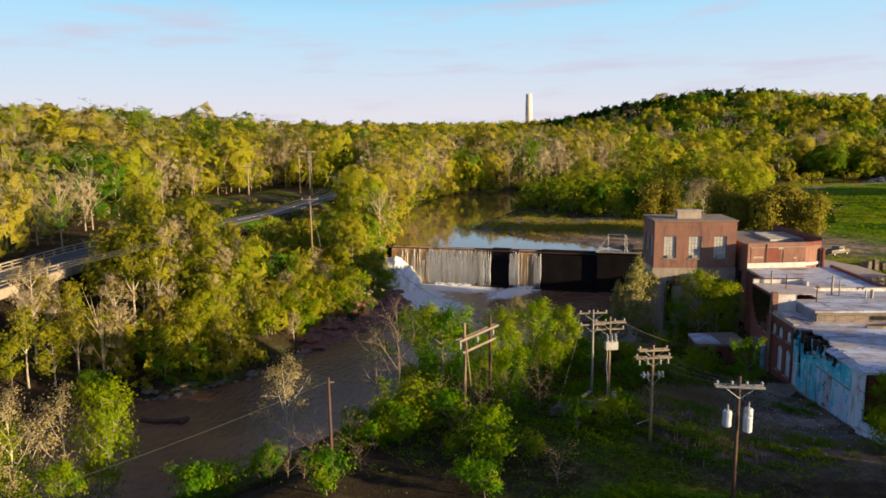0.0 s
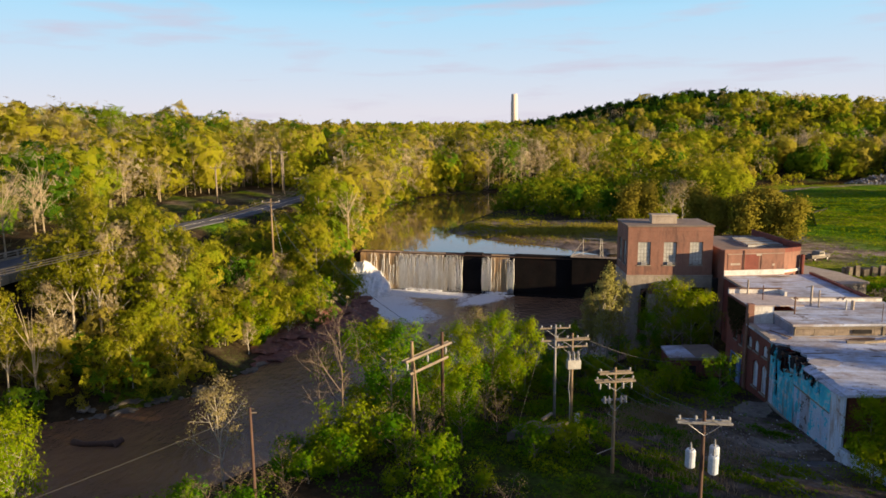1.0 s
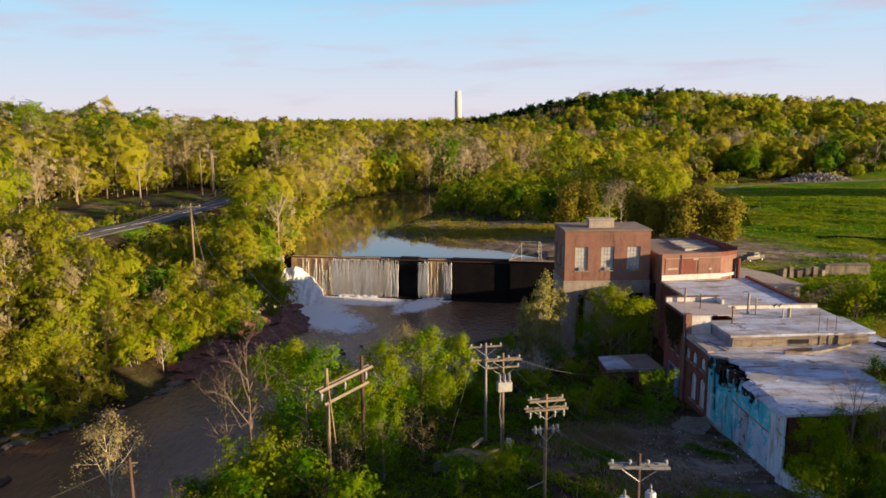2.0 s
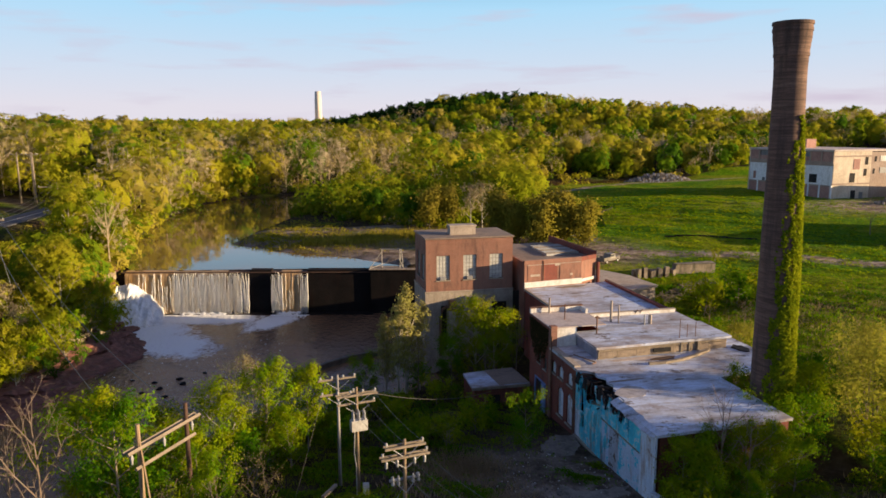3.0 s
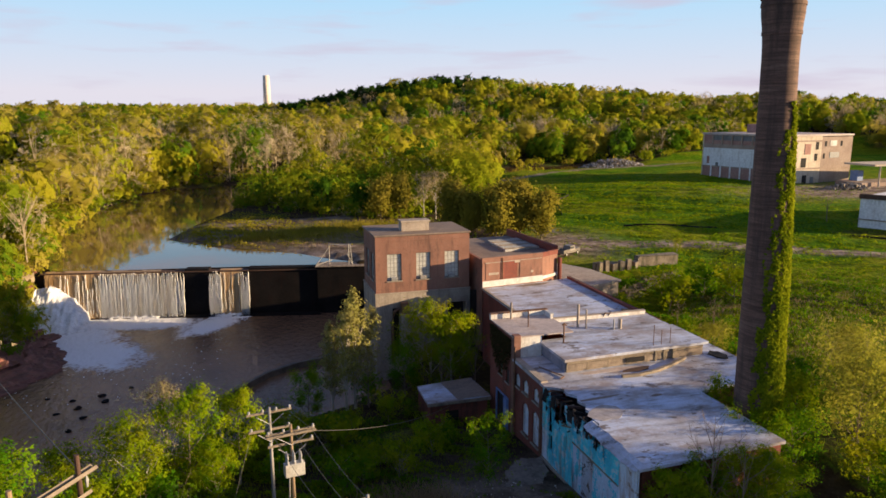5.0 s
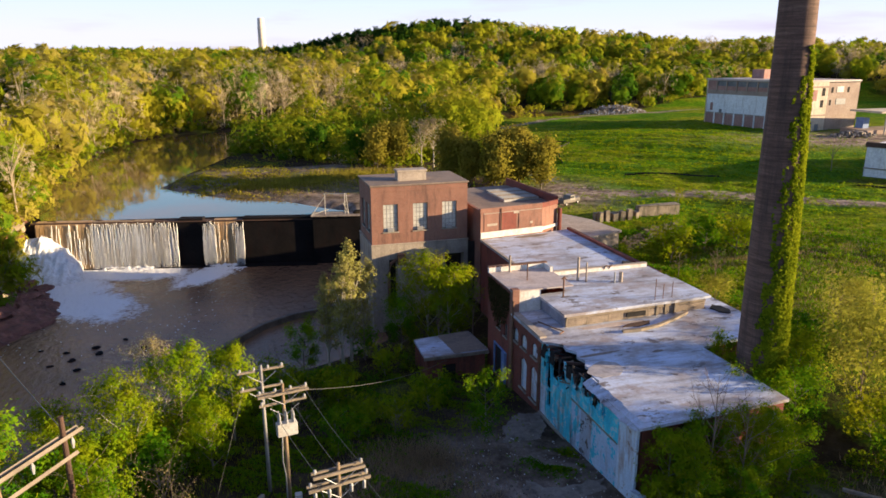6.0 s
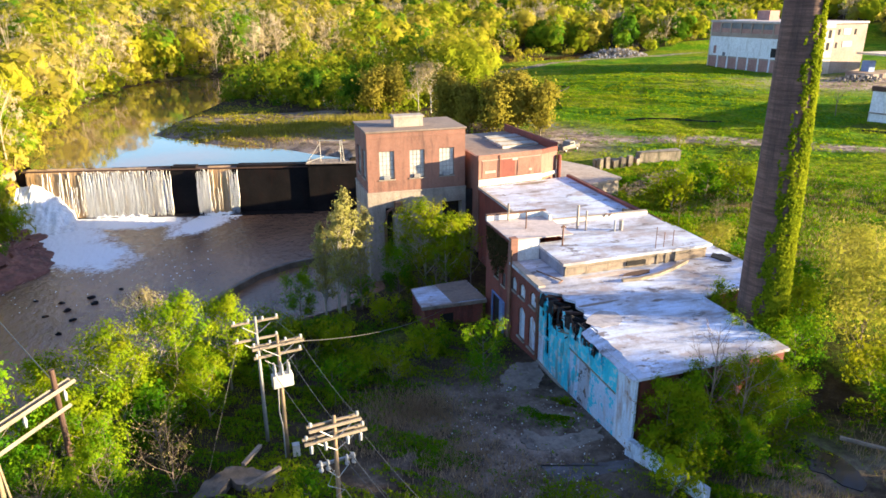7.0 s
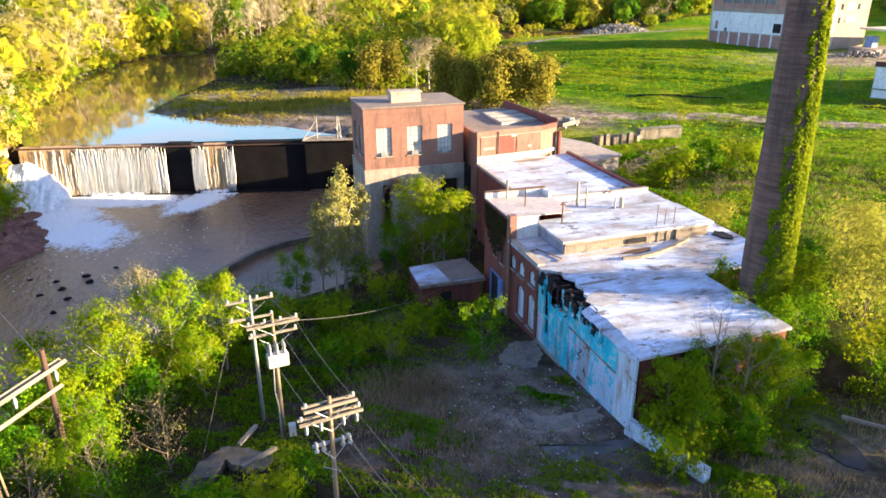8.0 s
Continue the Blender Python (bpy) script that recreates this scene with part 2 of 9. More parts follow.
def painted_wall(name, coat, coat_b, plaster, peel, rust, soot):
    """Old wall paint: drifting colour, flakes down to plaster, rust runs and soot runs."""
    m, n, l, b = nodes_of(name)
    pos = world_coords(n)
    big = noise_node(n, l, 0.55, 4, 0.6, pos)
    base = ramp_node(n, l, big.outputs["Fac"], [(0.35, coat), (0.65, coat_b)])
    fine = noise_node(n, l, 5.0, 6, 0.7, pos)
    grain = ramp_node(n, l, fine.outputs["Fac"], [(0.3, (0.72, 0.72, 0.72)), (0.7, (1.15, 1.15, 1.15))])
    col = mix_node(n, l, 0.7, base.outputs["Color"], grain.outputs["Color"], "MULTIPLY").outputs["Result"]
    flake = noise_node(n, l, 1.1, 8, 0.72, pos)
    fm = ramp_node(n, l, flake.outputs["Fac"], [(0.60 - peel, (0, 0, 0)), (0.62 - peel, (1, 1, 1))])
    col = mix_node(n, l, fm.outputs["Color"], col, plaster).outputs["Result"]
    run = noise_node(n, l, 1.0, 5, 0.65, stretched(n, l, pos, (1, 0.9, 0.16)))
    rm = ramp_node(n, l, run.outputs["Fac"], [(0.55, (0, 0, 0)), (0.66, (rust, rust, rust))])
    col = mix_node(n, l, rm.outputs["Color"], col, (0.30, 0.13, 0.06)).outputs["Result"]
    run2 = noise_node(n, l, 0.8, 5, 0.7, stretched(n, l, pos, (1, 0.55, 0.10)))
    sm = ramp_node(n, l, run2.outputs["Fac"], [(0.55, (0, 0, 0)), (0.68, (soot, soot, soot))])
    col = mix_node(n, l, sm.outputs["Color"], col, (0.07, 0.065, 0.07)).outputs["Result"]
    l.new(col, b.inputs["Base Color"])
    b.inputs["Roughness"].default_value = 0.75
    add_bump(n, l, b, flake.outputs["Fac"], 0.5, 0.03)
    return m


def chimney_material():
    """Sooty stack brick: courses in bands, lighter where the soot has washed off."""
    m, n, l, b = nodes_of("chimney_brick")
    pos = world_coords(n)
    course = noise_node(n, l, 1.0, 3, 0.7, stretched(n, l, pos, (0.35, 0.35, 6.5)))
    band = noise_node(n, l, 1.0, 4, 0.65, stretched(n, l, pos, (0.25, 0.25, 1.1)))
    run = noise_node(n, l, 1.0, 5, 0.7, stretched(n, l, pos, (1.6, 1.6, 0.12)))
    speck = noise_node(n, l, 9.0, 4, 0.75, pos)
    base = ramp_node(n, l, band.outputs["Fac"], [(0.3, (0.10, 0.058, 0.047)), (0.55, (0.155, 0.092, 0.072)), (0.72, (0.20, 0.125, 0.098))])
    rows = ramp_node(n, l, course.outputs["Fac"], [(0.36, (0.60, 0.58, 0.57)), (0.5, (1.0, 1.0, 1.0)), (0.66, (1.4, 1.36, 1.32))])
    col = mix_node(n, l, 0.85, base.outputs["Color"], rows.outputs["Color"], "MULTIPLY").outputs["Result"]
    soot = ramp_node(n, l, run.outputs["Fac"], [(0.46, (0, 0, 0)), (0.66, (0.7, 0.7, 0.7))])
    col = mix_node(n, l, soot.outputs["Color"], col, (0.05, 0.036, 0.033)).outputs["Result"]
    grit = ramp_node(n, l, speck.outputs["Fac"], [(0.3, (0.7, 0.7, 0.7)), (0.7, (1.25, 1.25, 1.25))])
    col = mix_node(n, l, 0.7, col, grit.outputs["Color"], "MULTIPLY").outputs["Result"]
    l.new(col, b.inputs["Base Color"])
    b.inputs["Roughness"].default_value = 0.92
    add_bump(n, l, b, course.outputs["Fac"], 0.5, 0.04)
    return m


BRICK = brick_material("red_brick", (0.255, 0.112, 0.080), (0.315, 0.148, 0.108), (0.30, 0.20, 0.155), (0.075, 0.046, 0.04), 0.8)
BRICK_DARK = brick_material("old_brick", (0.22, 0.052, 0.038), (0.28, 0.072, 0.05), (0.17, 0.09, 0.07), (0.05, 0.026, 0.022), 0.85)
BRICK_CHIMNEY = chimney_material()
CONCRETE = worn("concrete", (0.30, 0.25, 0.21), (0.42, 0.36, 0.30), 0.4, 5, 0.9, (0.14, 0.11, 0.095), 0.6)
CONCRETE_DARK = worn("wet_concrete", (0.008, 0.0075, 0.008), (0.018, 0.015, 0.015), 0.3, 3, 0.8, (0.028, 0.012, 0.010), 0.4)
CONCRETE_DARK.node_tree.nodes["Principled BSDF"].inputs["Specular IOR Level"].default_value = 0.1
CONCRETE_PALE = worn("pale_slab", (0.36, 0.30, 0.25), (0.5, 0.42, 0.35), 0.4, 4, 0.9, (0.2, 0.15, 0.12), 0.5)
WHITE_PAINT = worn("white_paint", (0.62, 0.60, 0.58), (0.80, 0.79, 0.77), 0.5, 5, 0.8, (0.35, 0.27, 0.2), 0.5, 0.2)
BOX_PAINT = worn("dulled_box_paint", (0.40, 0.39, 0.37), (0.54, 0.53, 0.51), 1.5, 6, 0.6, (0.28, 0.22, 0.17), 0.5, 0.1)
ROOF_WHITE = roof_coating()
ROOF_PINK = worn("weathered_roof_felt", (0.46, 0.38, 0.36), (0.62, 0.53, 0.50), 0.2, 2.5, 0.7, (0.3, 0.2, 0.16), 0.5, 0.3, stain_stretch=(0.5, 0.5, 1))
ROOF_BROWN = worn("brown_roof_felt", (0.21, 0.155, 0.125), (0.30, 0.225, 0.18), 0.3, 3, 0.85, (0.12, 0.1, 0.09), 0.6, 0.3, stain_stretch=(0.6, 0.6, 1))
WOOD_GREY = worn("weathered_boards", (0.22, 0.17, 0.13), (0.40, 0.32, 0.25), 0.6, 6, 0.9, (0.09, 0.07, 0.06), 0.6, 0.4, stretch=(1, 1, 3))
WOOD_POLE = worn("pole_wood", (0.22, 0.15, 0.09), (0.33, 0.235, 0.145), 0.8, 8, 0.85, (0.13, 0.09, 0.06), 0.5, 0.3, stretch=(4, 4, 0.5))
WOOD_ARM = worn("crossarm_wood", (0.21, 0.17, 0.125), (0.31, 0.25, 0.19), 0.8, 8, 0.8, (0.3, 0.24, 0.18), 0.4, 0.3)
WOOD_RED = worn("creosoted_pole", (0.07, 0.037, 0.026), (0.12, 0.064, 0.044), 0.8, 8, 0.85, (0.08, 0.05, 0.04), 0.5, 0.3, stretch=(4, 4, 0.5))
METAL_GREY = worn("galvanised_metal", (0.32, 0.32, 0.33), (0.45, 0.45, 0.45), 1.0, 8, 0.45, (0.3, 0.2, 0.13), 0.3, 0.1, metal=0.3)
PORCELAIN = worn("pale_insulator", (0.30, 0.30, 0.31), (0.42, 0.42, 0.43), 2, 9, 0.3, None, bump=0.0)
RUST = worn("rusty_iron", (0.12, 0.06, 0.04), (0.24, 0.12, 0.07), 1.2, 7, 0.85, None)
# near-black: unlit depth put into colour at openings; also char and black fabric
DARK_VOID = worn("void_and_char_black", (0.012, 0.011, 0.012), (0.03, 0.026, 0.025), 1.0, 5, 0.95, None)
WIRE = worn("wire", (0.09, 0.085, 0.08), (0.14, 0.13, 0.12), 2, 5, 0.5, None, bump=0.0, metal=0.3)
BLUE_PAINT = painted_wall("peeling_turquoise_paint", (0.015, 0.55, 0.76), (0.07, 0.78, 0.92), (0.50, 0.68, 0.76), 0.07, 0.5, 0.75)
PALE_BLUE = painted_wall("faded_pale_blue_paint", (0.48, 0.62, 0.82), (0.64, 0.78, 0.95), (0.03, 0.56, 0.74), 0.07, 0.75, 0.9)
SOOTY = painted_wall("soot_stained_pale_paint", (0.40, 0.46, 0.58), (0.52, 0.58, 0.70), (0.10, 0.095, 0.10), 0.06, 0.5, 1.0)
PALE_WHITE = painted_wall("faded_white_paint", (0.60, 0.72, 0.88), (0.76, 0.86, 0.98), (0.36, 0.31, 0.29), 0.01, 0.6, 0.75)
DOOR_BLUE = worn("blue_door_paint", (0.12, 0.22, 0.48), (0.2, 0.32, 0.58), 0.8, 5, 0.6, (0.1, 0.12, 0.2), 0.4, 0.1)
PANE_PALE = worn("fogged_pane", (0.46, 0.46, 0.44), (0.60, 0.60, 0.57), 0.8, 3, 0.25, (0.4, 0.36, 0.28), 0.35, 0.05)
WINDOW_FRAME = worn("rusted_window_steel", (0.18, 0.16, 0.14), (0.30, 0.27, 0.24), 0.8, 6, 0.7, (0.14, 0.09, 0.06), 0.5, 0.1)
PANE_DARK = worn("broken_pane", (0.02, 0.022, 0.028), (0.05, 0.055, 0.065), 1.2, 5, 0.3, None, bump=0.0)
ASPHALT = worn("asphalt", (0.075, 0.08, 0.095), (0.12, 0.125, 0.14), 0.3, 6, 0.9, (0.05, 0.05, 0.055), 0.5, 0.2)
RED_ROCK = worn("red_rock", (0.11, 0.042, 0.034), (0.28, 0.115, 0.085), 0.6, 2.5, 0.85, (0.08, 0.06, 0.05), 0.6, 0.8)
GREY_ROCK = worn("grey_rock", (0.11, 0.095, 0.08), (0.24, 0.21, 0.175), 0.5, 3, 0.9, (0.08, 0.07, 0.05), 0.5, 0.8)
BARK = worn("grey_bark", (0.16, 0.13, 0.10), (0.30, 0.25, 0.19), 1.0, 9, 0.9, (0.08, 0.06, 0.05), 0.4, 0.4)
BARK_TWIG = worn("twig_bark", (0.17, 0.12, 0.09), (0.27, 0.20, 0.15), 1.0, 9, 0.9, None, bump=0.0)
BARK_PALE = worn("pale_bark", (0.42, 0.37, 0.29), (0.58, 0.51, 0.41), 1.0, 9, 0.85, (0.2, 0.16, 0.11), 0.4, 0.3)
CREAM_WALL = worn("faded_cream_render", (0.52, 0.44, 0.35), (0.72, 0.62, 0.50), 0.2, 2, 0.9, (0.4, 0.25, 0.17), 0.5, 0.2)
PINK_BRICK = worn("painted_brick", (0.36, 0.19, 0.16), (0.46, 0.26, 0.22), 0.25, 2, 0.9, (0.24, 0.12, 0.1), 0.5, 0.2)
STACK_WHITE = worn("pale_stack_concrete", (0.66, 0.58, 0.50), (0.72, 0.64, 0.56), 0.02, 0.1, 0.8, None, bump=0.0)
PLANT_GREY = worn("plant_cladding", (0.36, 0.38, 0.44), (0.44, 0.46, 0.52), 0.05, 0.2, 0.8, None, bump=0.0)
FOAM = worn("foam", (0.82, 0.84, 0.88), (0.93, 0.94, 0.96), 0.8, 4, 0.7, None, bump=0.5)
FALL_WHITE = worn("falling_white_water", (0.74, 0.74, 0.75), (0.88, 0.89, 0.90), 1.2, 6, 0.5, (0.6, 0.5, 0.36), 0.5, 0.4, stretch=(1, 1, 0.12), stain_stretch=(0.8, 0.8, 0.05))
FALL_TAN = worn("falling_brown_water", (0.40, 0.235, 0.105), (0.56, 0.36, 0.18), 1.0, 6, 0.3, (0.70, 0.54, 0.36), 0.3, 0.4, stretch=(1, 1, 0.08), stain_stretch=(1.6, 1.6, 0.04))
WATER_LOW = water_material("river_water", (0.15, 0.082, 0.05), 0.16, 1.3, 1.0, (0.27, 0.145, 0.08), [(-43.0, 31, 14, 10.5, -55), (-38.0, 22.5, 14, 8.5, -50), (-22.3, 32.3, 9.5, 5.2, 55), (-34, 37.2, 18, 6.0, -12.2)])
WATER_POOL = water_material("pool_water", (0.13, 0.072, 0.028), 0.03, 0.5, 0.05, (0.17, 0.098, 0.042))
WATER_LOW.node_tree.nodes["Principled BSDF"].inputs["IOR"].default_value = 1.4
WATER_POOL.node_tree.nodes["Principled BSDF"].inputs["IOR"].default_value = 1.7

SPRING = [(0.0, (0.020, 0.060, 0.006)), (0.25, (0.070, 0.215, 0.006)), (0.5, (0.235, 0.310, 0.006)), (0.75, (0.350, 0.320, 0.014)), (1.0, (0.38, 0.30, 0.08))]
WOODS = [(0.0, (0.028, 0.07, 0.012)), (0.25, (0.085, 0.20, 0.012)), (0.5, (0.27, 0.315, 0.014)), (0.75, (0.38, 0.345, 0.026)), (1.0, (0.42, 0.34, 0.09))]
LEAF_SPRING = leaf_material("spring_leaves", SPRING)
LEAF_WOODS = leaf_material("woodland_leaves", WOODS, 0.5, 5.2, 0.61)
LEAF_BANK = leaf_material("bank_tree_leaves", WOODS, 0.5, 6.5, 0.50)
LEAF_NEAR = leaf_material("fresh_leaf_sprays", SPRING, 0.48, 9.5, 0.55)
TWIGS = leaf_material("bare_twigs", [(0.0, (0.36, 0.32, 0.10)), (0.5, (0.38, 0.31, 0.17)), (1.0, (0.54, 0.45, 0.32))], 0.42, 8.0, 0.47, 0.3)
LEAF_BUD = leaf_material("budding_twigs", [(0.0, (0.34, 0.34, 0.08)), (0.5, (0.38, 0.31, 0.14)), (1.0, (0.42, 0.34, 0.21))], 0.4)
LEAF_BUD_SPRAY = leaf_material("budding_sprays", [(0.0, (0.28, 0.34, 0.02)), (0.5, (0.36, 0.34, 0.05)), (1.0, (0.42, 0.34, 0.15))], 0.45, 10.0, 0.56)
LEAF_CANE = leaf_material("cane_leaves", [(0.0, (0.12, 0.135, 0.018)), (0.5, (0.27, 0.235, 0.03)), (1.0, (0.38, 0.30, 0.07))])
LEAF_VINE = leaf_material("vine_leaves", [(0.0, (0.05, 0.11, 0.008)), (0.5, (0.20, 0.26, 0.010)), (1.0, (0.36, 0.38, 0.016))])
IVY_DARK = leaf_material("withered_ivy", [(0.0, (0.045, 0.038, 0.016)), (0.5, (0.085, 0.06, 0.028)), (1.0, (0.13, 0.09, 0.05))], 0.2)
GRASS_DRY = leaf_material("dry_grass", [(0.0, (0.22, 0.15, 0.08)), (0.6, (0.38, 0.27, 0.16)), (1.0, (0.46, 0.35, 0.23))], 0.3)


def ground_material():
    m, n, l, b = nodes_of("ground_cover")
    pos = world_coords(n)
    at = n.new("ShaderNodeVertexColor")
    at.layer_name = "cover"
    sep = n.new("ShaderNodeSeparateColor")
    l.new(at.outputs["Color"], sep.inputs[0])
    big = noise_node(n, l, 0.05, 5, 0.65, pos)
    mid = noise_node(n, l, 0.35, 5, 0.7, pos)
    fine = noise_node(n, l, 3.0, 5, 0.75, pos)
    litter = ramp_node(n, l, mid.outputs["Fac"], [(0.3, (0.032, 0.024, 0.015)), (0.55, (0.065, 0.048, 0.03)), (0.75, (0.12, 0.092, 0.062))])
    wide = noise_node(n, l, 0.03, 8, 0.72, stretched(n, l, pos, (0.9, 1.2, 1)))
    tuft = noise_node(n, l, 1.1, 5, 0.8, pos)
    g1 = ramp_node(n, l, wide.outputs["Fac"], [(0.32, (0.048, 0.125, 0.004)), (0.46, (0.09, 0.205, 0.005)), (0.56, (0.22, 0.25, 0.012)), (0.68, (0.095, 0.195, 0.005))])
    g2 = ramp_node(n, l, mid.outputs["Fac"], [(0.3, (0.35, 0.38, 0.4)), (0.42, (0.85, 0.88, 0.85)), (0.7, (1.25, 1.18, 1.1))])
    grass = mix_node(n, l, 0.8, g1.outputs["Color"], g2.outputs["Color"], "MULTIPLY")
    g3 = ramp_node(n, l, tuft.outputs["Fac"], [(0.36, (0.38, 0.42, 0.4)), (0.5, (0.95, 0.95, 0.9)), (0.66, (1.7, 1.6, 1.4))])
    grass = mix_node(n, l, 0.85, grass.outputs["Result"], g3.outputs["Color"], "MULTIPLY")
    rock = ramp_node(n, l, mid.outputs["Fac"], [(0.3, (0.10, 0.045, 0.033)), (0.6, (0.24, 0.115, 0.08)), (0.8, (0.3, 0.2, 0.15))])
    dirt = ramp_node(n, l, mid.outputs["Fac"], [(0.32, (0.105, 0.075, 0.06)), (0.47, (0.27, 0.205, 0.165)), (0.64, (0.50, 0.40, 0.34))])
    edge = n.new("ShaderNodeMath")
    edge.operation = "MULTIPLY_ADD"
    l.new(fine.outputs["Fac"], edge.inputs[0])
    edge.inputs[1].default_value = 0.7
    l.new(sep.outputs["Red"], edge.inputs[2])
    gm = ramp_node(n, l, edge.outputs[0], [(0.6, (0, 0, 0)), (0.95, (1, 1, 1))])
    c1 = mix_node(n, l, gm.outputs["Color"], litter.outputs["Color"], grass.outputs["Result"])
    c2 = mix_node(n, l, sep.outputs["Green"], c1.outputs["Result"], rock.outputs["Color"])
    c3 = mix_node(n, l, sep.outputs["Blue"], c2.outputs["Result"], dirt.outputs["Color"])
    sh = ramp_node(n, l, fine.outputs["Fac"], [(0.25, (0.55, 0.55, 0.55)), (0.75, (1.3, 1.3, 1.3))])
    c4 = mix_node(n, l, 0.7, c3.outputs["Result"], sh.outputs["Color"], "MULTIPLY")
    l.new(c4.outputs["Result"], b.inputs["Base Color"])
    b.inputs["Roughness"].default_value = 0.95
    b.inputs["Specular IOR Level"].default_value = 0.03
    add_bump(n, l, b, fine.outputs["Fac"], 1.0, 0.3)
    return m


GROUND = ground_material()


# ---- mesh helpers ----
def finish(name, bm, material, smooth=False):
    me = bpy.data.meshes.new(name)
    bm.to_mesh(me)
    bm.free()
    me.materials.append(material)
    if smooth:
        for p in me.polygons:
            p.use_smooth = True
    return me


def part(name, bm, material, parent, label="", smooth=False):
    """One mesh object under a thing or a part, built in world metres."""
    ob = new(name, finish(name, bm, material, smooth) if isinstance(bm, bmesh.types.BMesh) else bm)
    ob.parent = parent
    ob.matrix_parent_inverse = parent.matrix_world.inverted()
    if label:
        tagged(ob, label)
    return ob


def thing(name, label, category, group="", kind="", at=(0, 0, 0), turn=0):
    ob = new(name)
    ob.matrix_world = pose(*at, 0, 0, turn)
    return tagged(ob, label, category, group, kind)


def box(x0, x1, y0, y1, z0, z1, bevel=0.0, bm=None):
    bm = bm or bmesh.new()
    vs = bmesh.ops.create_cube(bm, size=1.0)["verts"]
    for v in vs:
        v.co = Vector((x0 + (v.co.x + 0.5) * (x1 - x0), y0 + (v.co.y + 0.5) * (y1 - y0), z0 + (v.co.z + 0.5) * (z1 - z0)))
    if bevel:
        edges = list({e for v in vs for e in v.link_edges})
        bmesh.ops.bevel(bm, geom=edges, offset=bevel, segments=1, affect="EDGES")
    return bm


def tube(points, radii, sides=8, bm=None, cap=True):
    """A tube along points with a radius at each."""
    bm = bm or bmesh.new()
    rings = []
    pts = [Vector(p) for p in points]
    for i, p in enumerate(pts):
        d = (pts[min(i + 1, len(pts) - 1)] - pts[max(i - 1, 0)]).normalized()
        u = d.cross(Vector((0, 0, 1)) if abs(d.z) < 0.95 else Vector((1, 0, 0))).normalized()
        w = d.cross(u)
        r = float(radii[i] if isinstance(radii, (list, tuple)) else radii)
        rings.append([bm.verts.new(p + r * (math.cos(a) * u + math.sin(a) * w)) for a in (2 * math.pi * k / sides for k in range(sides))])
    for a, b in zip(rings, rings[1:]):
        for k in range(sides):
            bm.faces.new((a[k], a[(k + 1) % sides], b[(k + 1) % sides], b[k]))
    if cap:
        bm.faces.new(rings[0][::-1])
        bm.faces.new(rings[-1])
    return bm


def prism(outline, z0, z1, bm=None):
    """An upright prism over a plan outline (counter-clockwise)."""
    bm = bm or bmesh.new()
    lo = [bm.verts.new((x, y, z0)) for x, y in outline]
    hi = [bm.verts.new((x, y, z1)) for x, y in outline]
    for i in range(len(lo)):
        j = (i + 1) % len(lo)
        bm.faces.new((lo[i], lo[j], hi[j], hi[i]))
    bm.faces.new(hi)
    bm.faces.new(lo[::-1])
    return bm


# ---- the lie of the land ----
POOL, RIVER = 10.63, 2.5
# shores from downstream to upstream
LEFT_LOW = [(-420, -260), (-260, -120), (-140, -55), (-100, -39), (-80, -33), (-68, -28), (-59, -21), (-51, 0), (-46, 18), (-44, 27), (-49, 36), (-50, 45)]
LEFT_HIGH = [(-48, 45), (-52, 60), (-53, 79), (-54, 105), (-52, 131), (-48, 158), (-40, 178), (-22, 190), (0, 197), (50, 214), (110, 234), (170, 240)]
RIGHT_LOW = [(-400, -330), (-230, -210), (-120, -115), (-90, -86), (-54, -49), (-48, -42), (-41, -33), (-33, -22), (-24, -14), (-14, -9.5), (-5, -6), (0.6, -2.5), (0.6, 6), (5, 8), (5, 33)]
RIGHT_HIGH = [(5, 36), (-2, 41), (-8, 49), (-14, 54), (-25, 60.5), (-21, 64), (-27, 64), (-33, 72), (-28, 92), (-22, 110), (-17, 126), (-3, 145), (20, 165), (70, 190), (115, 212), (170, 222)]


def line_dist(x, y, line):
    best = np.full(x.shape, 1e9)
    for (ax, ay), (bx, by) in zip(line, line[1:]):
        dx, dy = bx - ax, by - ay
        t = np.clip(((x - ax) * dx + (y - ay) * dy) / (dx * dx + dy * dy), 0, 1)
        best = np.minimum(best, np.hypot(x - ax - t * dx, y - ay - t * dy))
    return best


def within(x, y, ring):
    inside = np.zeros(x.shape, bool)
    for (ax, ay), (bx, by) in zip(ring, ring[1:] + ring[:1]):
        cross = (ay > y) != (by > y)
        inside ^= cross & (x < (bx - ax) * (y - ay) / (by - ay + 1e-12) + ax)
    return inside


LOW_RING = LEFT_LOW + RIGHT_LOW[::-1]
HIGH_RING = LEFT_HIGH + RIGHT_HIGH[::-1]


def ease(a, b, v):
    t = np.clip((v - a) / (b - a), 0, 1)
    return t * t * (3 - 2 * t)


def bump_field(x, y, size, seed=0.0):
    """Cheap smooth unevenness between -1 and 1."""
    a, b = x / size, y / size
    return (np.sin(a * 1.7 + 1.3 * np.sin(b * 1.1 + seed)) + np.sin(b * 1.9 + 1.1 * np.sin(a * 1.4 + 2 * seed)) + np.sin((a + b) * 2.9 + seed)) / 3


def hill(x, y, cx, cy, sx, sy, top):
    return top * np.exp(-(((x - cx) / sx) ** 2 + ((y - cy) / sy) ** 2))


